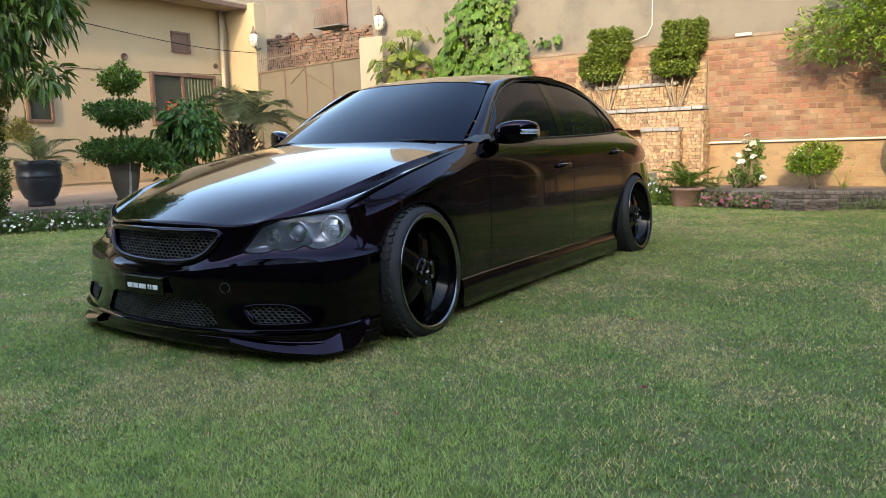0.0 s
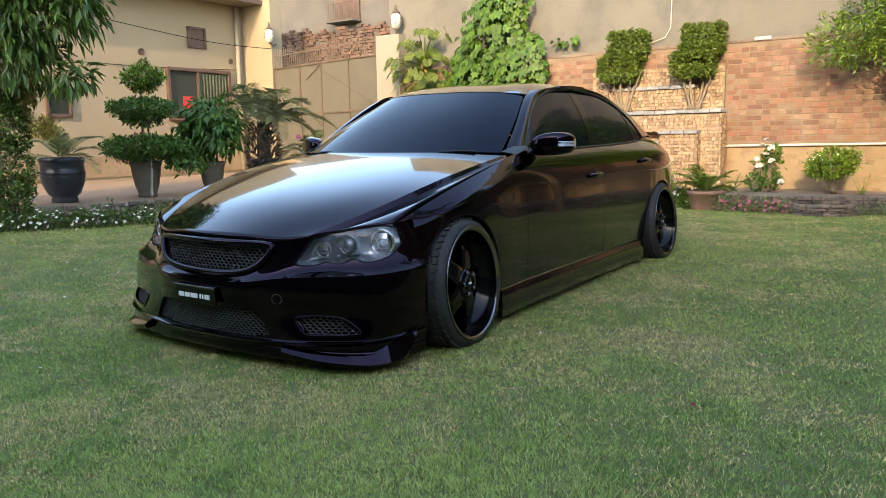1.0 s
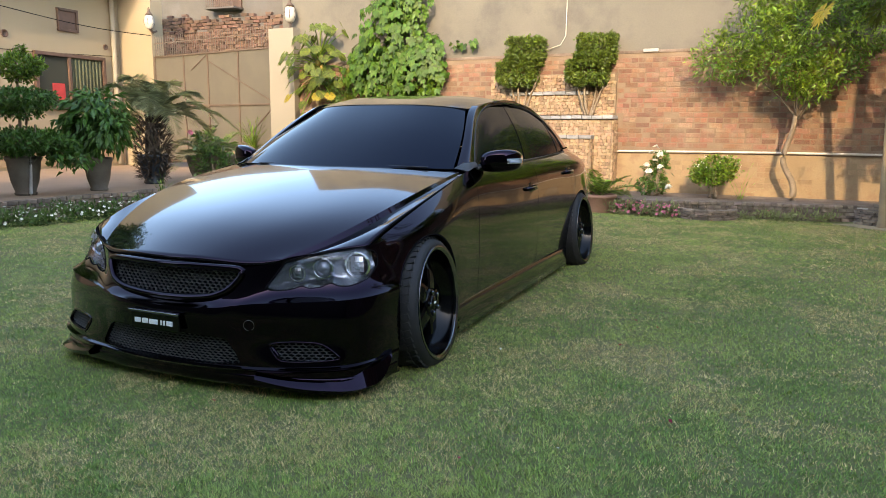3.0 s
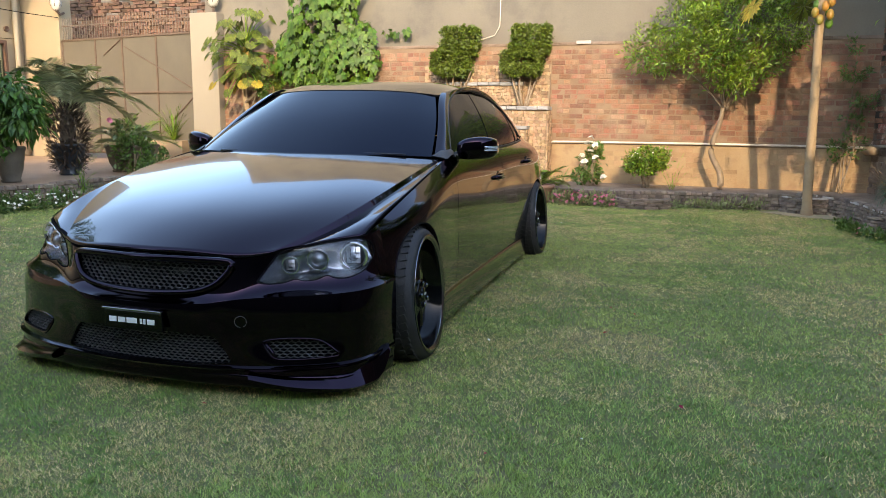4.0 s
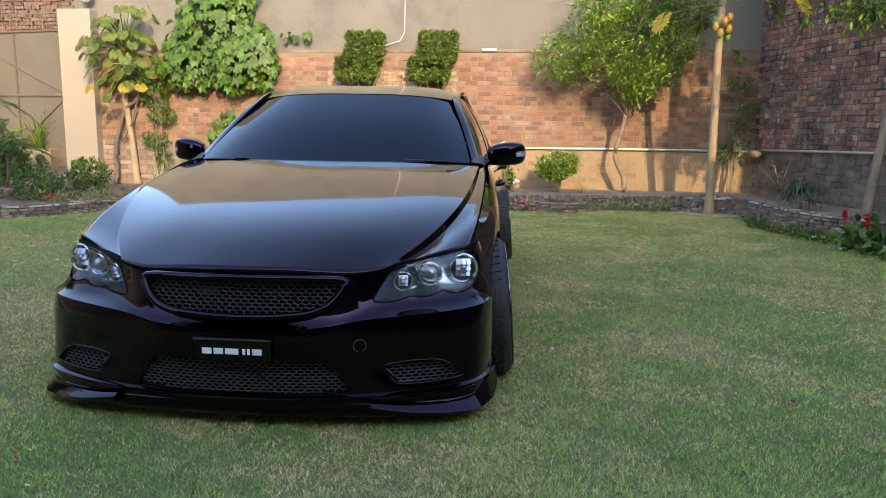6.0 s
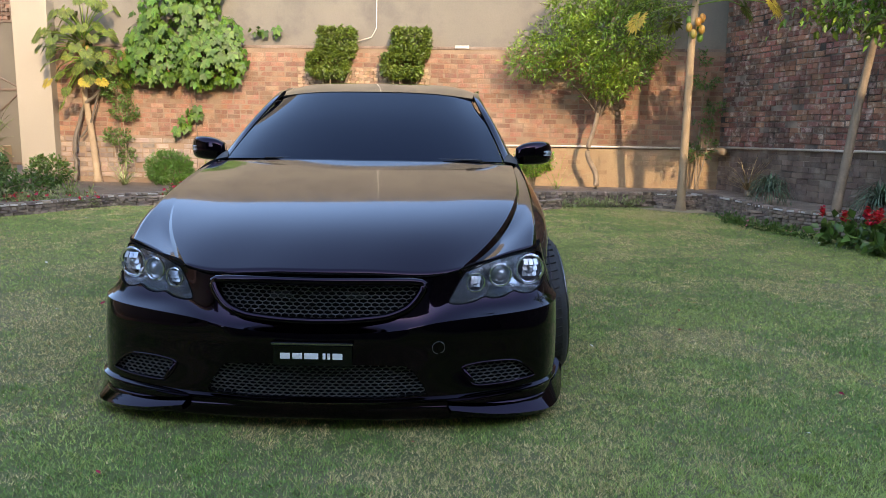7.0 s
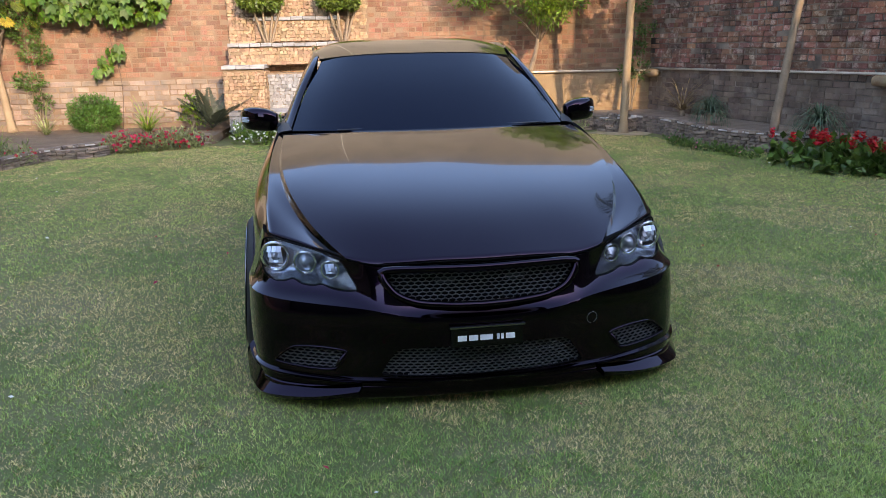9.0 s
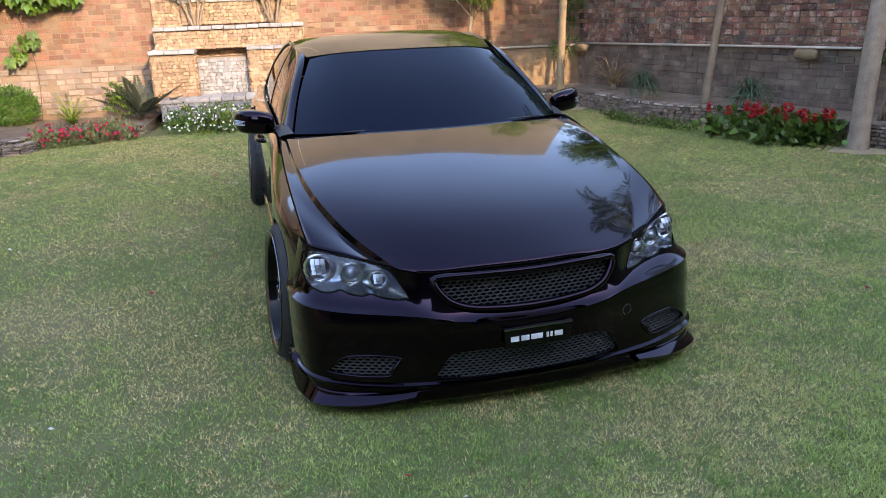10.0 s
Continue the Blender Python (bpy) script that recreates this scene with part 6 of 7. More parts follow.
crown(lem, rng, [((0.43, 0.42, 3.50), (.6, .6, .45)), ((0.18, 0.77, 3.90), (.6, .6, .45)), ((0.13, 1.02, 4.60), (.65, .6, .5)), ((0.63, 0.12, 4.40), (.6, .6, .45)), ((0.03, 1.52, 3.60), (.5, .5, .4))], 5200, .12, .055, M_CITRUS, "upper_crown", spread=.8, up=-.1, droop=.3, shell=.2)
crown(lem, rng, [((-.55, -.4, 2.06), (.42, .22, .08)), ((-.05, -.4, 2.10), (.35, .25, .13)), ((.15, -.4, 1.98), (.16, .14, .10)), ((-.1, -.2, 2.3), (.5, .3, .1))], 620, .085, .042, M_CITRUS, "hanging_leaves", spread=.8, up=-.3, droop=.3, shell=.2, tuft_of=9, loose=.8)
# royal palm trunk, its head out of sight above
rp = thing("royal_palm", "smooth pale grey palm trunk rising from the lawn edge", "palm", (4.95, 3.62, 0))
ringed_trunk(rp, [(0, 0, -.02), (.01, 0, .6), (.04, -.01, 1.6), (.09, -.02, 4.6)], .098, .078, .045, M_ROYAL, .012, .18)
fronds(rp, np.random.default_rng(41), (.09, -.02, 4.6), 15, 1.9, .42, .55, (.1, 1.3), M_PALM, 40, .024)
ring = [(4.97 + (.34 + .05 * math.sin(3 * a) + .03 * math.sin(7 * a)) * math.cos(a), 3.55 + (.24 + .03 * math.sin(4 * a + 1)) * math.sin(a)) for a in np.linspace(0, 2 * math.pi, 41)[:-1]]
tagged(part("bare_earth", prism(bmesh.new(), ring, -.05, .008), M_DUST), "bare trodden earth round the palm trunk", "soil", kind="structure")

# vine with broad leaves over the wall
rng = np.random.default_rng(51)
vine = thing("wall_vine", "dense climbing vine with broad bright green leaves on the wall", "vine", (-3.75, 9.68, .12))
limb(vine, [(.0, 0, 0), (.05, .06, .8), (-.05, .04, 1.6), (.1, 0, 2.4)], .005, .004, M_IRON, name="stem")
n = 1150
vb = [((-.1, -.15, 2.6), (.72, .26, .8)), ((.35, -.15, 2.0), (.6, .25, .5)), ((-.55, -.12, 2.0), (.55, .22, .45)), ((.1, -.15, 3.2), (.55, .22, .5)), ((.62, -.12, 2.25), (.25, .18, .45)), ((1.15, -.06, 2.45), (.45, .05, .06)), ((-.72, -.1, 2.3), (.28, .15, .3)), ((.05, -.04, 1.17), (.15, .05, .10)), ((-.1, -.04, 1.0), (.12, .05, .10)), ((-.24, -.04, .84), (.07, .04, .07))]
pts, way = in_blobs(rng, vb, n, .5)
way = unit(way + (0, -.8, .2))
P, D, N, L, W = [], [], [], [], []
for p, w in zip(pts, way):
    sz = .125 * (.55 + .75 * rng.random())
    d0 = np.array((rng.normal() * .5, -.25, -1.0))
    d0 /= np.linalg.norm(d0)
    sd = np.cross(d0, w)
    sd /= np.linalg.norm(sd)
    for b, l_ in ((0, 1.0), (.75, .85), (-.75, .85), (1.7, .6), (-1.7, .6)):
        P.append(p)
        D.append(d0 * math.cos(b) + sd * math.sin(b))
        N.append(w)
        L.append(sz * l_)
        W.append(sz * .52)
vc = part("vine_foliage", leaf_mesh("vine_foliage", P, D, N, L, W, M_VINE, .08, .05), M_VINE, vine)
vc["kind"] = "stuff"
stem = thing("bare_vine", "bare twisted grey vine stem climbing the wall", "vine", (-5.74, 9.72, .12))
limb(stem, [(0, 0, -.02), (.02, .02, .35), (.03, .0, .62), (.16, .02, 1.1), (.30, .0, 1.32), (.55, .0, 1.52), (.66, -.02, 1.95)], .038, .022, M_POT_GREY, "stem", 8, rough=.006)
limb(stem, [(.14, .0, .72), (.34, .0, 1.05), (.42, -.01, 1.3), (.62, .0, 1.75)], .02, .012, M_POT_GREY, "stem", 7, rough=.005)

# tiered pompon shrub beside the papaya, round bush, grasses below the wall
shrub("climbing_shrub", "narrow shrub grown in small round tufts against the wall", (-4.95, 9.68, .12), [((0, 0, 1.5), (.26, .18, .2)), ((.1, 0, 1.15), (.22, .16, .14)), ((-.05, 0, .75), (.22, .18, .14)), ((.1, 0, .45), (.14, .12, .14)), ((-.1, 0, 1.8), (.3, .18, .16))], 2600, .045, .024, M_DARKLEAF, 61, 4)
shrub("round_bush", "dense rounded dark green bush in the bed", (-4.08, 9.45, .12), [((0, 0, .28), (.37, .32, .25)), ((.02, 0, .18), (.34, .3, .2))], 6500, .042, .014, M_BUSH, 62, 5, "bush", .9, .3, shell=.75)
shrub("corner_shrub", "thin-stemmed shrub climbing in the wall corner", (4.22, 9.12, .2), [((.05, 0, 1.62), (.20, .1, .11)), ((.20, 0, 1.24), (.19, .1, .11)), ((.07, 0, .98), (.15, .1, .10)), ((.12, 0, .66), (.14, .1, .15)), ((-.08, 0, .58), (.12, .1, .12)), ((.03, 0, 2.0), (.07, .07, .12))], 900, .058, .024, M_DARKLEAF, 63, 4)
shrub("corner_shrub", "sparse dark shrub beside the palm", (5.55, 3.95, .2), [((0, 0, .75), (.3, .25, .16)), ((.1, 0, 1.15), (.2, .2, .2)), ((-.1, 0, 1.6), (.22, .2, .2))], 1300, .07, .03, M_DARKLEAF, 64, 4)
rose = shrub("white_rose", "white flowering rose bush in the bed", (.84, 8.85, .2), [((0, 0, .28), (.16, .14, .22)), ((.06, 0, .5), (.10, .1, .12)), ((-.05, 0, .15), (.2, .16, .12))], 700, .06, .034, M_DARKLEAF, 65, 5, "rose bush", spread=.9)
for k, (x, z) in enumerate(((-.05, .62), (.06, .60), (-.12, .44), (.08, .42), (-.08, .36), (.0, .50), (.2, .14), (.0, .70))):
    rng = np.random.default_rng(70 + k)
    flowers_on(rose, rng, [((x, -.15, z), (.014, .014, .014))], 9, .046, M_WHITEFL, "rose_blossom", 7)
lan = shrub("lantana_bush", "rounded green bush with tiny white flowers", (1.66, 8.75, .2), [((0, 0, .42), (.33, .28, .17)), ((-.05, 0, .32), (.3, .25, .14))], 3200, .042, .024, M_CITRUS, 66, 12, "bush", .9, .3, stem_r=.008)
flowers_on(lan, np.random.default_rng(67), [((0, 0, .46), (.33, .28, .16))], 45, .012, M_WHITEFL)


def tuft(name, label, at, n, length, width, material, seed, rise=(.3, 1.4), droop=.5, category="grass", stem=0.0):
    """A head of narrow arching blades."""
    rng = np.random.default_rng(seed)
    ob = thing(name, label, category, at)
    P, D, N, L, W = [], [], [], [], []
    for k in range(n):
        a, e = rng.random() * 2 * math.pi, rise[0] + (rise[1] - rise[0]) * rng.random()
        ln = length * (.6 + .6 * rng.random())
        p = np.array((rng.normal() * .015, rng.normal() * .015, stem))
        d = np.array((math.cos(a) * math.cos(e), math.sin(a) * math.cos(e), math.sin(e)))
        for j in range(4):
            q = p + d * ln * .30
            P.append(p)
            D.append(d)
            N.append((math.cos(a) * -.3, math.sin(a) * -.3, 1))
            L.append(ln * .34)
            W.append(width * (1.2 - .22 * j))
            p = q
            d = d + np.array((0, 0, -droop * (.4 + .3 * j)))
            d = d / np.linalg.norm(d)
    part("leaf_head", leaf_mesh("leaf_head", P, D, N, L, W, material, .15), material, ob)
    if stem:
        limb(ob, [(0, 0, 0), (0, 0, stem)], .05, .035, M_TRUNK, "stem")
    return ob


tuft("spider_plant", "tuft of arching strap leaves in the bed", (-3.25, 9.1, .12), 60, .42, .022, M_CITRUS, 71, (.5, 1.4), .35)
tuft("spider_plant", "tuft of arching strap leaves in the bed", (-4.7, 9.2, .12), 40, .4, .02, M_PALM, 72, (.5, 1.4), .4)
tuft("spider_plant", "small spiky tuft of leaves in the bed", (.42, 8.75, .2), 16, .26, .03, M_PALM, 73, (.4, 1.3), .2)
tuft("grass_tuft", "few long grass blades beside the bush", (2.0, 8.6, .2), 14, .42, .012, M_CITRUS, 74, (.5, 1.3), .3)
tuft("ponytail_plant", "grey-green arching tufted plant in a sunken pot", (4.40, 6.85, .2), 190, .34, .017, M_AGAVE, 75, (.2, 1.5), 1.5, "potted plant", .17)
tuft("ponytail_plant", "grey-green arching tufted plant by the wall", (4.78, 5.12, .2), 190, .38, .018, M_AGAVE, 76, (.2, 1.5), 1.5, "potted plant", .17)
tuft("dry_fern", "dry brown fern in a low pot in the corner", (4.62, 8.1, .2), 60, .55, .016, M_DRYLEAF, 77, (.3, 1.2), .35, "fern", .08)
shrub("bed_shrub", "leggy leafy shrub in the bed", (-2.62, 9.15, .12), [((0, 0, .4), (.12, .1, .12)), ((.1, 0, .2), (.25, .15, .12))], 420, .07, .03, M_CITRUS, 78, 4)

# cycads
cy = thing("cycad", "dark green cycad with stiff feathered leaves", "cycad", (-2.3, 8.95, .12))
fronds(cy, np.random.default_rng(81), (0, 0, .05), 15, .68, .13, .06, (.45, 1.45), M_CYCAD, 22, .028, vee=.7)
cp = pot("red_pot", "terracotta pot with a bright green cycad by the bed", (.2, 8.12, 0), .21, .25, M_TERRACOTTA, [(.80, 0), (.84, .05), (.97, .8), (1.06, .82), (1.08, .98), (1.0, 1.0), (.92, 1.0), (.9, .9)])
fronds(cp, np.random.default_rng(82), (0, 0, .22), 14, .62, .13, .35, (.25, 1.1), M_CITRUS, 30, .014, vee=.5)


def flower_row(name, label, curve, width, h, n_leaf, n_fl, size, fl_mat, seed, leaf_m=None, petals=5, ll=.06, lw=.018):
    """A low flowering border along a curve, as one strip of plants."""
    rng = np.random.default_rng(seed)
    ob = tagged(new(name), label, "flowers", kind="stuff")
    c = np.array(spline(curve, 60))
    bl = [((x, y, h * .35), (width * (.7 + .5 * rng.random()), width * (.7 + .4 * rng.random()), h * (.5 + .35 * rng.random()))) for x, y in c[::2]]
    crown(ob, rng, bl, n_leaf, ll, lw, leaf_m or M_PALM, "foliage", spread=.8, up=.9, shell=.2)
    flowers_on(ob, rng, bl, n_fl, size, fl_mat, "blossoms", petals, .97)
    return ob


flower_row("pink_flowers", "border of pink flowers along the bed edge", [(.35, 8.02), (.8, 7.88), (1.25, 7.82)], .13, .17, 1300, 170, .028, M_PINKFL, 91)
flower_row("daisies", "thick clump of small white daisies", [(-1.85, 8.25), (-1.3, 8.1), (-.6, 8.05), (.0, 8.1)], .2, .34, 4200, 620, .019, M_WHITEFL, 92, M_CITRUS, 6)
flower_row("crimson_flowers", "border of dark crimson flowers", [(-3.4, 7.75), (-2.9, 7.88), (-2.3, 8.05)], .14, .26, 2600, 230, .030, M_CRIMSON, 93)
flower_row("crimson_flowers", "low border of crimson and white flowers", [(-5.0, 6.6), (-4.6, 6.6), (-4.2, 7.2)], .16, .22, 1900, 110, .028, M_CRIMSON, 94)
flower_row("white_flowers", "border of small white flowers below the terrace", [(-6.6, 1.4), (-5.75, 2.7), (-5.35, 3.7), (-5.25, 4.5), (-4.9, 5.1)], .24, .22, 5200, 420, .022, M_WHITEFL, 95, M_DARKLEAF, 6)
flower_row("low_greens", "low green weeds at the foot of the bed", [(2.0, 8.05), (2.6, 8.15), (3.1, 8.2)], .09, .12, 700, 6, .02, M_PINKFL, 96, M_PALM)
flower_row("low_greens", "low green plants with few pink flowers by the stones", [(3.85, 6.8), (3.85, 6.3), (4.0, 5.8), (4.2, 5.3)], .10, .09, 1300, 16, .022, M_PINKFL, 97, M_DARKLEAF, ll=.045, lw=.018)
# red salvias
sal = thing("red_salvia", "bed of red salvia spikes over broad dark leaves", "flowers", (4.46, 4.46, 0))
rng = np.random.default_rng(101)
sb = [((x, y, .09), (.23, .23, .12)) for x, y in ((-.1, .32), (.05, .0), (.28, -.3), (.0, -.22), (.38, -.5), (.3, .08))]
crown(sal, rng, sb, 1300, .105, .075, M_DARKLEAF, "foliage", spread=.7, up=.5, shell=.4)
for k in range(24):
    b = sb[k % 6][0]
    x, y, z = b[0] + rng.normal() * .14, b[1] + rng.normal() * .14, .21 + .09 * rng.random()
    n = 26
    t = rng.random(n)
    ang = rng.random(n) * 6.3
    P = np.stack((x + .006 * np.cos(ang), y + .006 * np.sin(ang), z + t * .11), axis=1)
    D = np.stack((np.cos(ang), np.sin(ang), np.full(n, .6)), axis=1)
    part("flower_spike", leaf_mesh("flower_spike", P, D, np.tile((0, 0, 1.), (n, 1)), .050 * (1.2 - .6 * t), np.full(n, .032), M_REDFL, .2), M_REDFL, sal)

# ---------------------------------------------------------------- pots on the terrace
TZP = TZ - .05
bp = pot("black_pot", "large black glazed pot with a cycad on the terrace", (-6.62, 3.2, TZP), .27, .58, M_POT_BLACK, [(.58, 0), (.60, .06), (.56, .13), (.72, .20), (.92, .42), (1.0, .60), (.98, .63), (1.03, .65), (.98, .68), (.95, .85), (1.0, .88), (1.03, .97), (.96, 1.0), (.86, 1.0), (.84, .9)])
fronds(bp, np.random.default_rng(111), (0, 0, .52), 12, .85, .15, .55, (.3, 1.25), M_PALM, 30, .016)
tp = pot("cement_pot", "tall cement pot with a three-tier clipped topiary", (-6.45, 4.3, TZP), .20, .50, M_POT_GREY, group="terrace pots")
rng = np.random.default_rng(112)
for q in ((.0, 0, 1.75), (.2, .05, .9), (-.2, 0, .9), (.05, .05, 1.25)):
    limb(tp, [(rng.normal() * .05, 0, .4), (q[0] * .6, q[1], q[2] * .6), q], .025, .012, name="stem", seg=7)
crown(tp, rng, [((-.05, 0, .68), (.60, .5, .15)), ((.15, 0, .68), (.5, .4, .13))], 5200, .055, .028, M_BUSH, "bottom_tier", shell=.7)
crown(tp, rng, [((.0, 0, 1.22), (.52, .42, .10)), ((.02, 0, 1.09), (.28, .25, .08))], 3400, .055, .028, M_BUSH, "middle_tier", shell=.7)
crown(tp, rng, [((.06, 0, 1.64), (.27, .25, .12)), ((.05, 0, 1.52), (.15, .15, .08)), ((.12, 0, 1.80), (.06, .06, .07))], 1800, .055, .028, M_CITRUS, "top_tier", shell=.7)
fp = pot("cement_pot", "cement pot with a dense weeping fig", (-6.22, 5.25, TZP), .18, .46, M_POT_GREY, group="terrace pots")
limb(fp, [(0, 0, .3), (.03, 0, .6), (0, 0, 1.0)], .03, .02, name="stem")
crown(fp, np.random.default_rng(113), [((.05, 0, 1.08), (.40, .36, .28)), ((-.15, 0, .85), (.36, .34, .26)), ((.22, 0, .82), (.32, .30, .24)), ((-.38, 0, .62), (.2, .2, .18))], 2300, .12, .05, M_BUSH, spread=.5, up=-1.0, droop=.2, shell=.5)
pp = pot("palm_pot", "dark bulging pot with a pygmy date palm", (-6.55, 6.6, TZP), .22, .46, M_POT_BLACK, group="terrace pots")
limb(pp, [(0, 0, .45), (0, 0, .8), (0, 0, .95)], .12, .09, M_BARK_DARK, "trunk", 12, "rough dark trunk with old leaf stubs")
rng = np.random.default_rng(114)
n = 1100
a, zz = rng.random(n) * 6.283, rng.random(n)
bulge = .14 + .09 * np.sin(math.pi * zz)
P = np.stack((bulge * np.cos(a), bulge * np.sin(a), .08 + .92 * zz), axis=1)
D = np.stack((np.cos(a), np.sin(a), .5 + rng.normal(size=n) * .8), axis=1)
P[:, 2] *= 1.02
stubs = part("stub_fibre", leaf_mesh("stub_fibre", P, D, np.tile((0, 0, 1.), (n, 1)), .10 + .08 * rng.random(n), np.full(n, .03), M_BARK_DARK, .2), M_BARK_DARK, pp)
stubs["kind"] = "stuff"
fronds(pp, rng, (0, 0, .92), 26, 1.5, .30, .72, (.55, 1.45), M_PALM_LIGHT, 40, .0075, vee=.3, ldroop=.18)
for seed, x, y, r, h in ((121, -6.35, 7.5, .26, .42), (122, -6.9, 8.6, .28, .4)):
    q = pot("cement_pot", "worn cement pot with a small palm by the gate", (x, y, TZP), r, h, M_POT_GREY, group="terrace pots")
    fronds(q, np.random.default_rng(seed), (0, 0, h), 12, .75, .2, .5, (.3, 1.3), M_PALM if seed == 121 else M_CITRUS, 24, .014)
pl = thing("trough_planter", "long whitewashed trough with a grassy plant by the gate", "planter", (-7.25, 9.9, TZP))
part("trough", boxes(((0, 0, .22), (.7, .34, .44)), bevel=.015), M_MUD, pl)
tuft("dracaena", "grassy upright plant in the trough", (-7.2, 9.9, TZP + .43), 70, .55, .024, M_CITRUS, 123, (.6, 1.5), .3, "potted plant")
ro = shrub("hibiscus", "leafy shrub with a few magenta flowers", (-5.9, 7.2, .25), [((0, 0, .30), (.30, .28, .24)), ((.25, .2, .2), (.25, .22, .18)), ((-.1, 0, .62), (.18, .18, .2))], 1000, .075, .04, M_DARKLEAF, 124, 6)
flowers_on(ro, np.random.default_rng(125), [((-.25, -.2, .80), (.02, .02, .02)), ((.1, -.2, .52), (.02, .02, .02))], 6, .05, M_PINKFL)
shrub("edge_bush", "low dark bushy shrub at the terrace edge", (-5.2, 6.75, .12), [((0, 0, .2), (.26, .26, .2)), ((.3, .25, .16), (.25, .22, .15))], 1500, .05, .026, M_DARKLEAF, 126, 6, "bush")
shrub("edge_bush", "small rounded bush by the pillar", (-5.55, 8.6, .12), [((0, 0, .25), (.32, .28, .22))], 1500, .05, .026, M_DARKLEAF, 127, 6, "bush")
tuft("grass_tuft", "wild grass tuft at the terrace edge", (-4.6, 7.3, .12), 50, .4, .012, M_CITRUS, 128)
tuft("grass_tuft", "wild grass tuft at the terrace edge", (-5.4, 5.6, .12), 40, .35, .012, M_CITRUS, 129)

sap = thing("sapling", "thin pale sapling with broad leaves before the terrace", "sapling", (-6.28, 4.25, .02))
limb(sap, [(0, 0, -.02), (-.01, .0, .25), (.02, 0, .55), (.03, 0, .85)], .024, .014, M_WHITEWASH, "stem", 8)
crown(sap, np.random.default_rng(130), [((.2, .28, .80), (.2, .22, .13)), ((.32, .44, .70), (.16, .18, .14))], 330, .10, .055, M_BUSH, spread=.7, up=.1, droop=.2, shell=.3)
# mango-like tree and croton close by the terrace, at the side of the view
rng = np.random.default_rng(131)
mango = thing("mango_tree", "large tree with long drooping dark green leaves", "tree", (-6.35, 2.2, .2))
limb(mango, [(0, 0, 0), (.05, 0, .8), (-.05, 0, 1.8), (0, .1, 3.2)], .11, .07)
for q in ((1.4, .3, 2.8), (.9, -.2, 3.2), (.6, .6, 2.4), (1.7, .2, 3.0)):
    limb(mango, [(0, .05, 2.0), (q[0] * .5, q[1] * .5, 2.0 + (q[2] - 2.0) * .7), q], .04, .01, name="limb", seg=7)
crown(mango, rng, [((.7, .2, 2.9), (.9, .7, .5)), ((1.1, .35, 2.85), (.5, .5, .4)), ((.55, .3, 2.3), (.7, .6, .5)), ((1.15, .45, 2.35), (.35, .35, .3)), ((.2, .2, 1.8), (.7, .5, .5)), ((1.0, .5, 1.55), (.25, .25, .1)), ((.1, .1, 2.5), (.6, .5, .6))], 6400, .15, .042, M_DARKLEAF, spread=.5, up=-.9, droop=.25, shell=.25)
crown(mango, rng, [((.20, .35, 1.36), (.22, .2, .17)), ((.42, .45, .98), (.2, .18, .14)), ((.10, .35, 1.12), (.15, .15, .12)), ((-.05, .3, 1.5), (.14, .14, .1))], 5200, .036, .016, M_CROTON, "blossom_panicle", spread=1.1, up=.3, shell=.2, label="pale yellow-green blossom")
shrub("hanging_creeper", "dark creeper hanging in strands at the terrace edge", (-6.2, 2.35, .2), [((0, 0, .5), (.24, .25, .4)), ((.02, 0, .2), (.22, .22, .25)), ((-.02, .05, 1.0), (.2, .2, .35)), ((.02, .05, 1.35), (.16, .16, .2))], 4600, .05, .03, M_DARKLEAF, 133, 5)


# ---------------------------------------------------------------- lawn blades
# worn straw patches of the lawn: centre and size
PATCHES = ((-1.55, 1.82, .30), (-1.91, 1.44, .32), (-2.09, 1.27, .25), (-1.10, 1.73, .28), (-1.51, 1.11, .20), (-1.12, 1.06, .25), (1.23, .76, .15),
           (1.72, 1.46, .22), (1.50, 2.11, .25), (.86, -.09, .10), (1.01, -.20, .09), (3.42, 2.80, .45), (.32, -.23, .13), (-.03, .07, .16), (.97, -.33, .12),
           (.66, -.34, .09), (.84, .42, .22), (2.12, 4.11, .40), (2.88, 4.55, .50), (3.26, 3.06, .40), (-2.49, 5.21, .35), (-1.30, 5.81, .30))


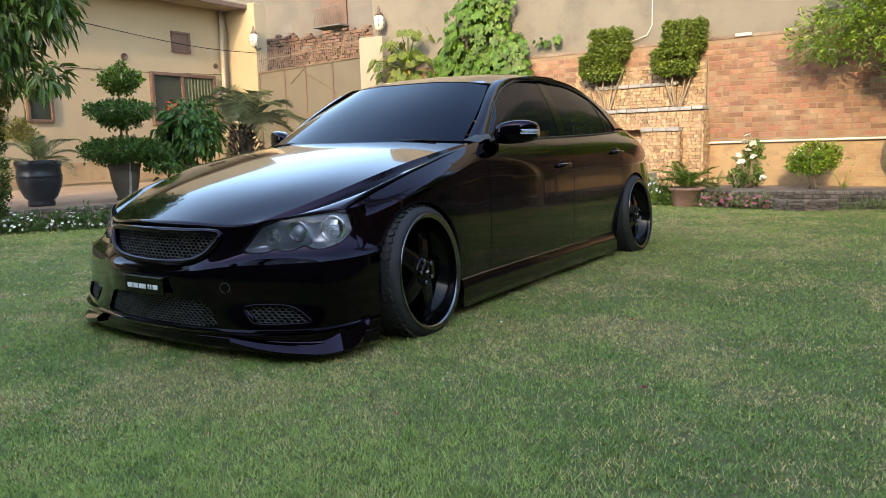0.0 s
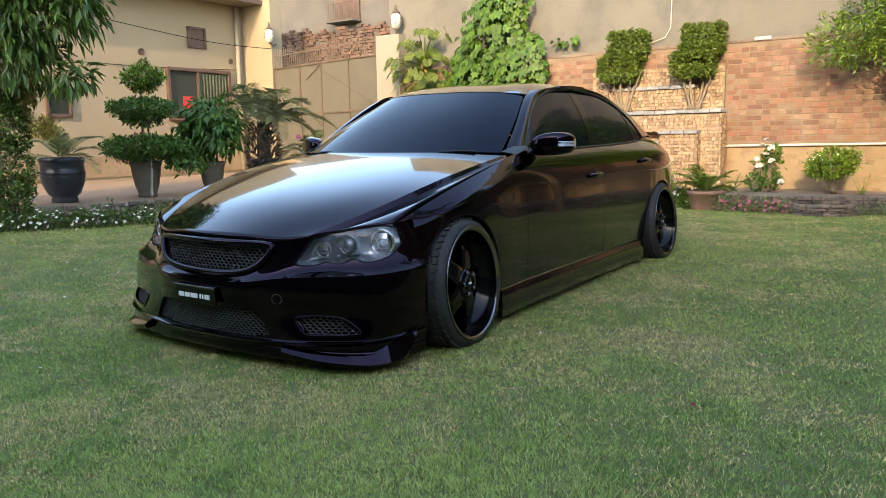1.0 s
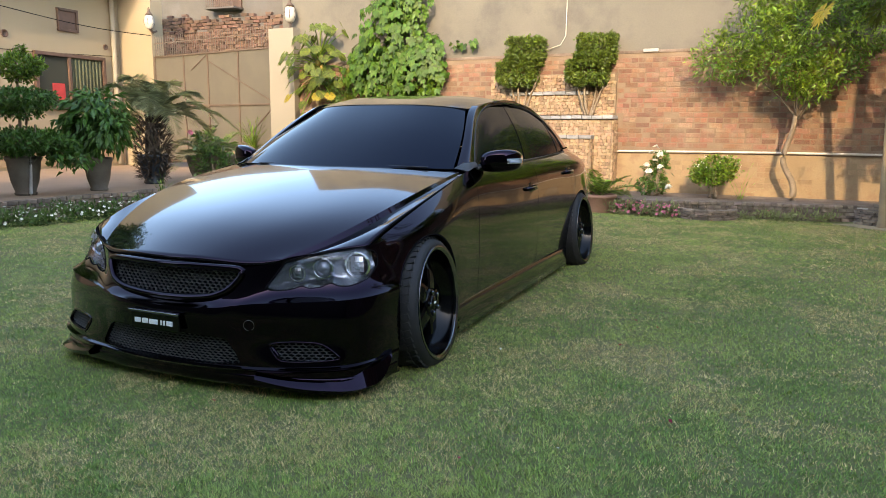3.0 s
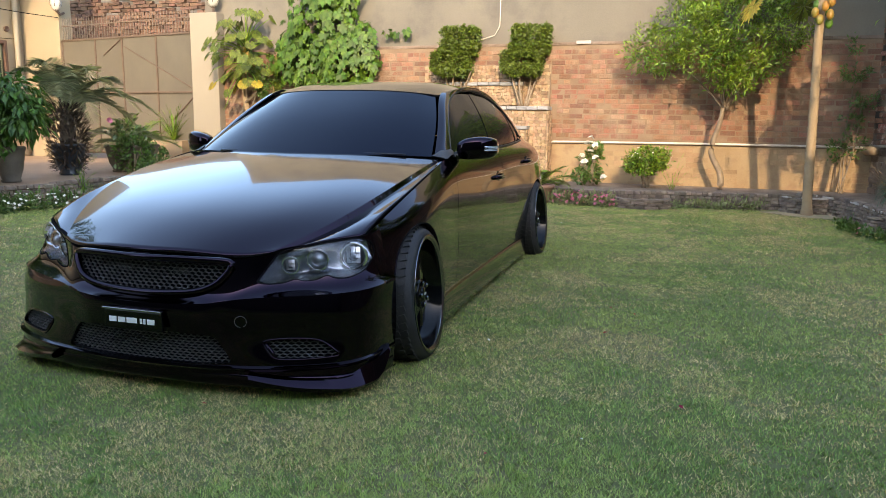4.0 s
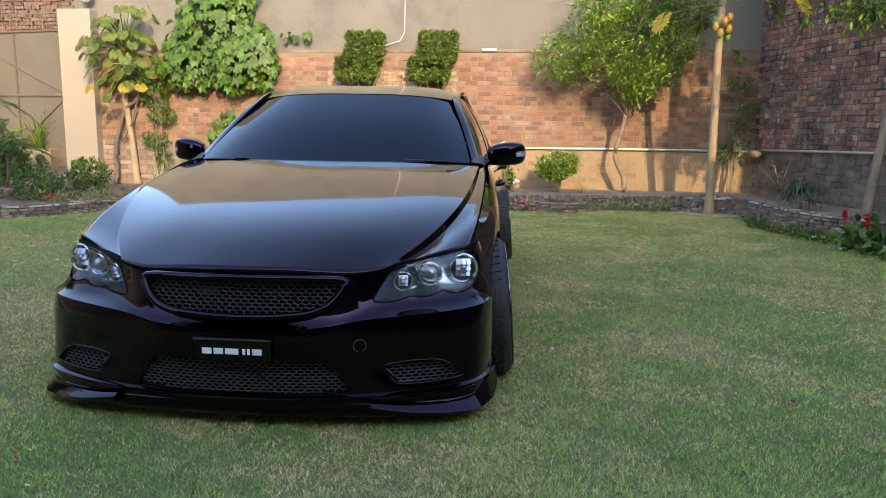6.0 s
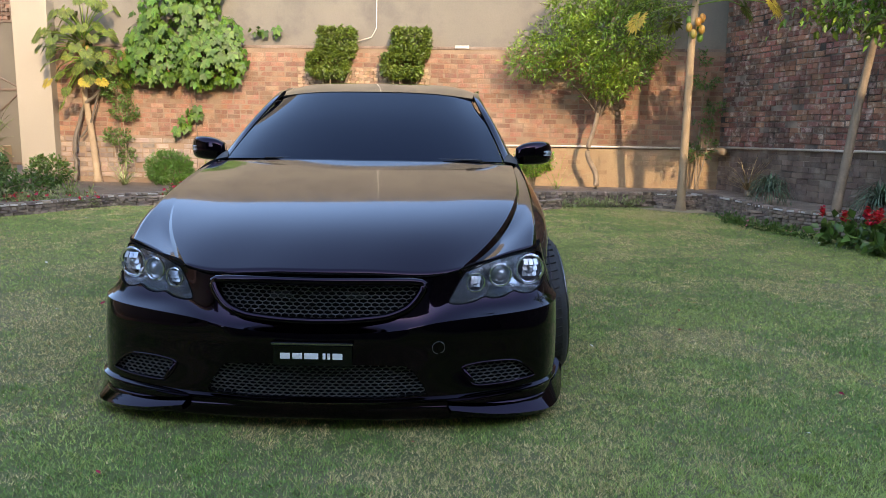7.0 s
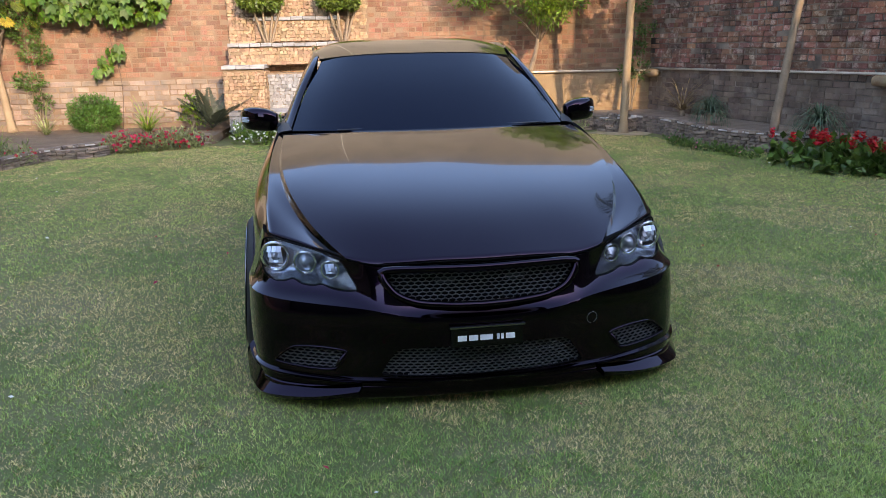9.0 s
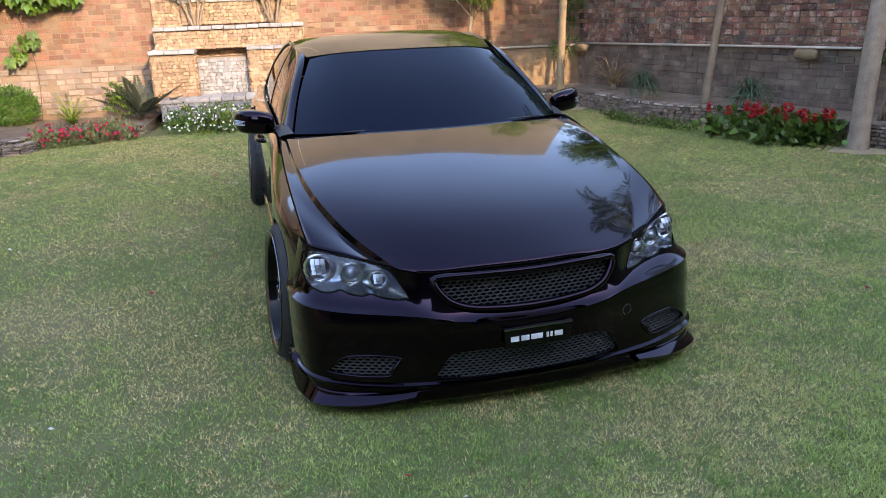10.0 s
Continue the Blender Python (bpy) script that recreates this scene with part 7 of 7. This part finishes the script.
def lawn(n, seed):
    """Short mown blades over the part of the lawn that is near, with drier patches."""
    rng = np.random.default_rng(seed)
    k = int(n * 1.25)
    x = np.concatenate((1.0 + rng.normal(size=k) * 2.1, rng.uniform(-7.0, 6.0, 2 * n - k)))
    y = np.concatenate((-2.3 + rng.exponential(1.7, k) - .9 * rng.random(k) ** 2, -3.4 + 12.0 * rng.random(2 * n - k) ** .97))
    mix_up = rng.permutation(2 * n)
    x, y = x[mix_up], y[mix_up]
    ex = np.interp(y, [0.5, 5.2, 6.3, 8.2], [6.0, 4.8, 4.15, 3.6])
    lx = np.interp(y, [0.5, 2.0, 3.2, 5.0, 6.1, 7.8, 8.3], [-7.3, -6.4, -5.8, -5.6, -4.6, -3.7, -2.6])
    top = np.interp(x, [-3.0, 0.0, 3.0, 5.0], [8.1, 8.15, 8.2, 7.0])
    keep = (y < 8.4) & (x < ex) & (x > lx) & (y < top) & (((x - 3.70) / .5) ** 2 + ((y - 7.97) / .34) ** 2 > .6 + .7 * rng.random(n * 2))
    x, y = x[keep][:n], y[keep][:n]
    n = len(x)
    wave = np.sin(x * 1.7 + 1.3 * np.sin(y * 1.1)) * np.sin(y * 2.1 + 1.7 * np.sin(x * .9)) + .6 * np.sin(x * 5.1 + y * 3.3) * np.sin(y * 6.0 - x * 2.2)
    spot, worn = np.zeros(n), np.zeros(n)
    for cx, cy, r in PATCHES:
        i = np.abs(x - cx) < 4 * r
        worn[i] = np.maximum(worn[i], np.exp(-((x[i] - cx) ** 2 / (r * 1.5) ** 2 + (y[i] - cy) ** 2 / r ** 2)))
    for cx, cy, r in zip(rng.uniform(-6, 5, 300), rng.uniform(-2.5, 8.3, 300), rng.uniform(.06, .34, 300)):
        i = np.abs(x - cx) < 2.5 * r
        spot[i] += np.exp(-((x[i] - cx) ** 2 / (r * 1.5) ** 2 + (y[i] - cy) ** 2 / r ** 2))
    def clump(cell):
        # smooth value noise, 0 to 1, on square cells
        g = rng.random((int(18 / cell) + 3, int(16 / cell) + 3))
        u, v = (x + 9) / cell, (y + 4) / cell
        i, j = u.astype(int), v.astype(int)
        u, v = u - i, v - j
        u, v = u * u * (3 - 2 * u), v * v * (3 - 2 * v)
        return (g[i, j] * (1 - u) + g[i + 1, j] * u) * (1 - v) + (g[i, j + 1] * (1 - u) + g[i + 1, j + 1] * u) * v

    fine, mid, wide, broad = clump(.022), clump(.075), clump(.26), clump(.85)
    tuft_ = .55 * clump(.030) + .45 * clump(.011)
    thin = rng.random(n) < np.clip(.45 + 1.3 * (tuft_ - .18), .4, 1)
    field = .16 * fine + .26 * mid + .32 * wide + .26 * broad + .07 * np.minimum(spot, 1.2) + .15 * worn + .02 * wave
    deep = rng.random(n) < .8 / (1 + np.exp(-(.4 * clump(1.3) + .35 * clump(.45) + .25 * clump(.14) - .5) * 26))
    dry = rng.random(n) < .07 + .75 / (1 + np.exp(-(field - .60) * 34))
    lush = 1 / (1 + np.exp(-(x - 1.3 - .6 * np.sin(y * 2)) * 2.5)) / (1 + np.exp((y - .3 - .5 * np.sin(x * 1.7)) * 2.5))
    dry &= rng.random(n) > .55 * lush
    h = (.0055 + .009 * rng.random(n)) * (1 + .35 * lush) * (.35 + 1.3 * tuft_) * np.where(dry, .75, 1.0)
    a, lean = rng.random(n) * 6.283, .4 + 1.3 * rng.random(n)
    w = .0010 + .0009 * rng.random(n)
    far = np.clip((np.hypot(x - 1, y + 2.3) - 2.5) / 4, 0, 1.6)
    w = w * (1 + far) * np.where(dry, 1.0 + .9 * (rng.random(n) < .12), 1.0)
    x, y, h, a, lean, w, dry, deep = (q[thin] for q in (x, y, h, a, lean, w, dry, deep))
    n = len(x)
    c, s = np.cos(a), np.sin(a)
    A = np.stack((x - s * w, y + c * w, np.zeros(n)), 1)
    B = np.stack((x + s * w, y - c * w, np.zeros(n)), 1)
    T = np.stack((x + c * h * lean, y + s * h * lean, h), 1)
    V = np.stack((A, B, T), 1).reshape(-1, 3)
    me = bpy.data.meshes.new("lawn_blades")
    me.vertices.add(3 * n)
    me.vertices.foreach_set("co", V.ravel())
    me.loops.add(3 * n)
    me.loops.foreach_set("vertex_index", np.arange(3 * n, dtype=np.int32))
    me.polygons.add(n)
    me.polygons.foreach_set("loop_start", np.arange(n, dtype=np.int32) * 3)
    me.materials.append(M_BLADE)
    me.materials.append(M_BLADE_DRY)
    me.materials.append(M_BLADE_DEEP)
    me.polygons.foreach_set("material_index", np.where(dry, 1, np.where(deep, 2, 0)).astype(np.int32))
    me.update(calc_edges=True)
    return tagged(new("lawn_grass", me), "short mown green grass mixed with dry straw", "grass", kind="stuff")


lawn(2000000, 7)


def fallen(n, seed):
    """Small dry leaves and petals dropped on the lawn."""
    rng = np.random.default_rng(seed)
    x, y = rng.uniform(-4.5, 4.2, n), rng.uniform(-2.0, 7.6, n)
    P = np.stack((x, y, .014 + .006 * rng.random(n)), 1)
    a = rng.random(n) * 6.283
    D = np.stack((np.cos(a), np.sin(a), .15 + .2 * rng.random(n)), 1)
    N = np.stack((rng.normal(size=n) * .3, rng.normal(size=n) * .3, np.ones(n)), 1)
    L = .016 + .022 * rng.random(n)
    for m_, label, k in ((M_DRYLEAF, "small dry brown leaves scattered on the lawn", 0), (M_WHITEFL, "pale petals scattered on the lawn", 1), (M_CRIMSON, "dark red petals scattered on the lawn", 2)):
        i = np.arange(n) % 4 == k
        tagged(part("fallen_litter", leaf_mesh("fallen_litter", P[i], D[i], N[i], L[i], L[i] * .5, m_, .15), m_), label, "fallen leaves", kind="stuff")


fallen(200, 8)


# ---------------------------------------------------------------- bricks of the garden walls, each proud of its joint
def brick_mesh(name, ln, ht, dp, material, seed):
    """One worn brick: a block whose face edges are rounded off unevenly."""
    r = np.random.default_rng(seed)
    v = []
    for f, y in ((1.0, 0.0), (.985, dp * .7), (.93, dp)):
        for sx, sz in ((-1, -1), (1, -1), (1, 1), (-1, 1)):
            v.append((sx * ln / 2 * (f - (1 - f) * .4 * r.random()) + (r.random() - .5) * .010, y, sz * ht / 2 * (f - (1 - f) * 1.2) + (r.random() - .5) * .008))
    fc = [(k + a, k + b, k + 4 + b, k + 4 + a) for k in (0, 4) for a, b in ((0, 1), (1, 2), (2, 3), (3, 0))]
    fc.append((8, 9, 10, 11))
    me = mesh_from(name, v, fc, material)
    bm = bmesh.new()
    bm.from_mesh(me)
    bmesh.ops.recalc_face_normals(bm, faces=bm.faces)
    bm.to_mesh(me)
    bm.free()
    return me


def brickwork(wall, m, u0, u1, z0, z1, skip, near, material, seed, gap_share=.1, ln=.222, ht=.068, pu=.236, pz=.0815, dep=.012):
    """Courses of stretchers, every third one of headers."""
    r = np.random.default_rng(seed)
    kinds = [brick_mesh("brick", ln * (1 - .1 * (k % 3 == 2)), ht, dep, material, seed + k) for k in range(9)]
    kinds += [brick_mesh("brick", ln - pu / 2, ht, dep, material, seed + 20 + k) for k in range(5)]
    tops = [np.array([v.co[:] for v in k.vertices]) for k in kinds]
    faces = [[tuple(p.vertices) for p in k.polygons] for k in kinds]
    single = 0
    V, F = [], []
    j, z = 0, z0 + pz / 2
    while z < z1 - pz * .4:
        head = j % 3 == 2
        step = pu / 2 if head else pu
        u = u0 + (pu / 2 if j % 2 else 0) + step * .5
        while u < u1 - pu * .45:
            q = r.random()
            uu, zz = u + (r.random() - .5) * .02, z + (r.random() - .5) * .010 + .006 * math.sin(u * 1.3 + j)
            if q > gap_share and not skip(uu, zz):
                k = int(r.integers(9, 14)) if head else int(r.integers(0, 9))
                off = (-.005 + .011 * r.random() - (.006 if r.random() < .12 else 0)) * dep / .012
                mm = m @ Matrix.Translation((uu, off, zz)) @ Euler(((r.random() - .5) * 4 * dep, (r.random() - .5) * .045, (r.random() - .5) * .03)).to_matrix().to_4x4()
                if near(uu, zz) and single < 300:
                    ob = new("brick", kinds[k])
                    ob.parent = wall
                    ob.matrix_basis = mm
                    single += 1
                else:
                    a = np.array(mm)
                    base = len(V)
                    V.extend((tops[k] @ a[:3, :3].T + a[:3, 3]).tolist())
                    F.extend([tuple(base + i for i in f) for f in faces[k]])
            u += step
        z += pz
        j += 1
    ob = part("brickwork", mesh_from("brickwork", V, F, material), material, wall)
    ob["kind"] = "stuff"


def back_skip(u, z):
    x = CORNER.x - u * .9988
    return (z < .86 and x > .02) or (z < .88 and x < -2.05) or (-2.05 < x < .12 and z < 2.03)


brickwork(wall_back, BACK_M, 0.02, 11.15, .2, 2.30, back_skip, lambda u, z: 1.0 < u < 4.6 and z > 1.05, M_BRICK, 301, .05, .200, .064, .212, .0755, .006)
patchy = lambda u, z: math.sin(u * 2.3 + 1.4 * math.sin(z * 5)) + math.sin(u * 5.1 - z * 7) * .8 < -.1
brickwork(wall_back, BACK_M @ Matrix.Translation((0, .0205, 0)), .04, 4.6, .17, .80, patchy, lambda u, z: False, M_BRICK_CLAY, 331, .12, .206, .066, .212, .0755, .004)
brickwork(wall_side, SIDE_M, 0.0, 9.2, .2, .87, lambda u, z: False, lambda u, z: False, M_BRICK_MUD, 411, .02, .209, .069, .214, .0745, .010)
brickwork(wall_side, SIDE_M, 0.0, 9.2, .8705, 3.48, lambda u, z: False, lambda u, z: 2.2 < u < 5.6 and z < 2.4, M_BRICK_DARK, 401, .04, .203, .063, .214, .0745)
brickwork(wall_back, BACK_M, U(-2.06), 11.15, .2, .88, lambda u, z: False, lambda u, z: False, M_BRICK_GREY, 501, .05)
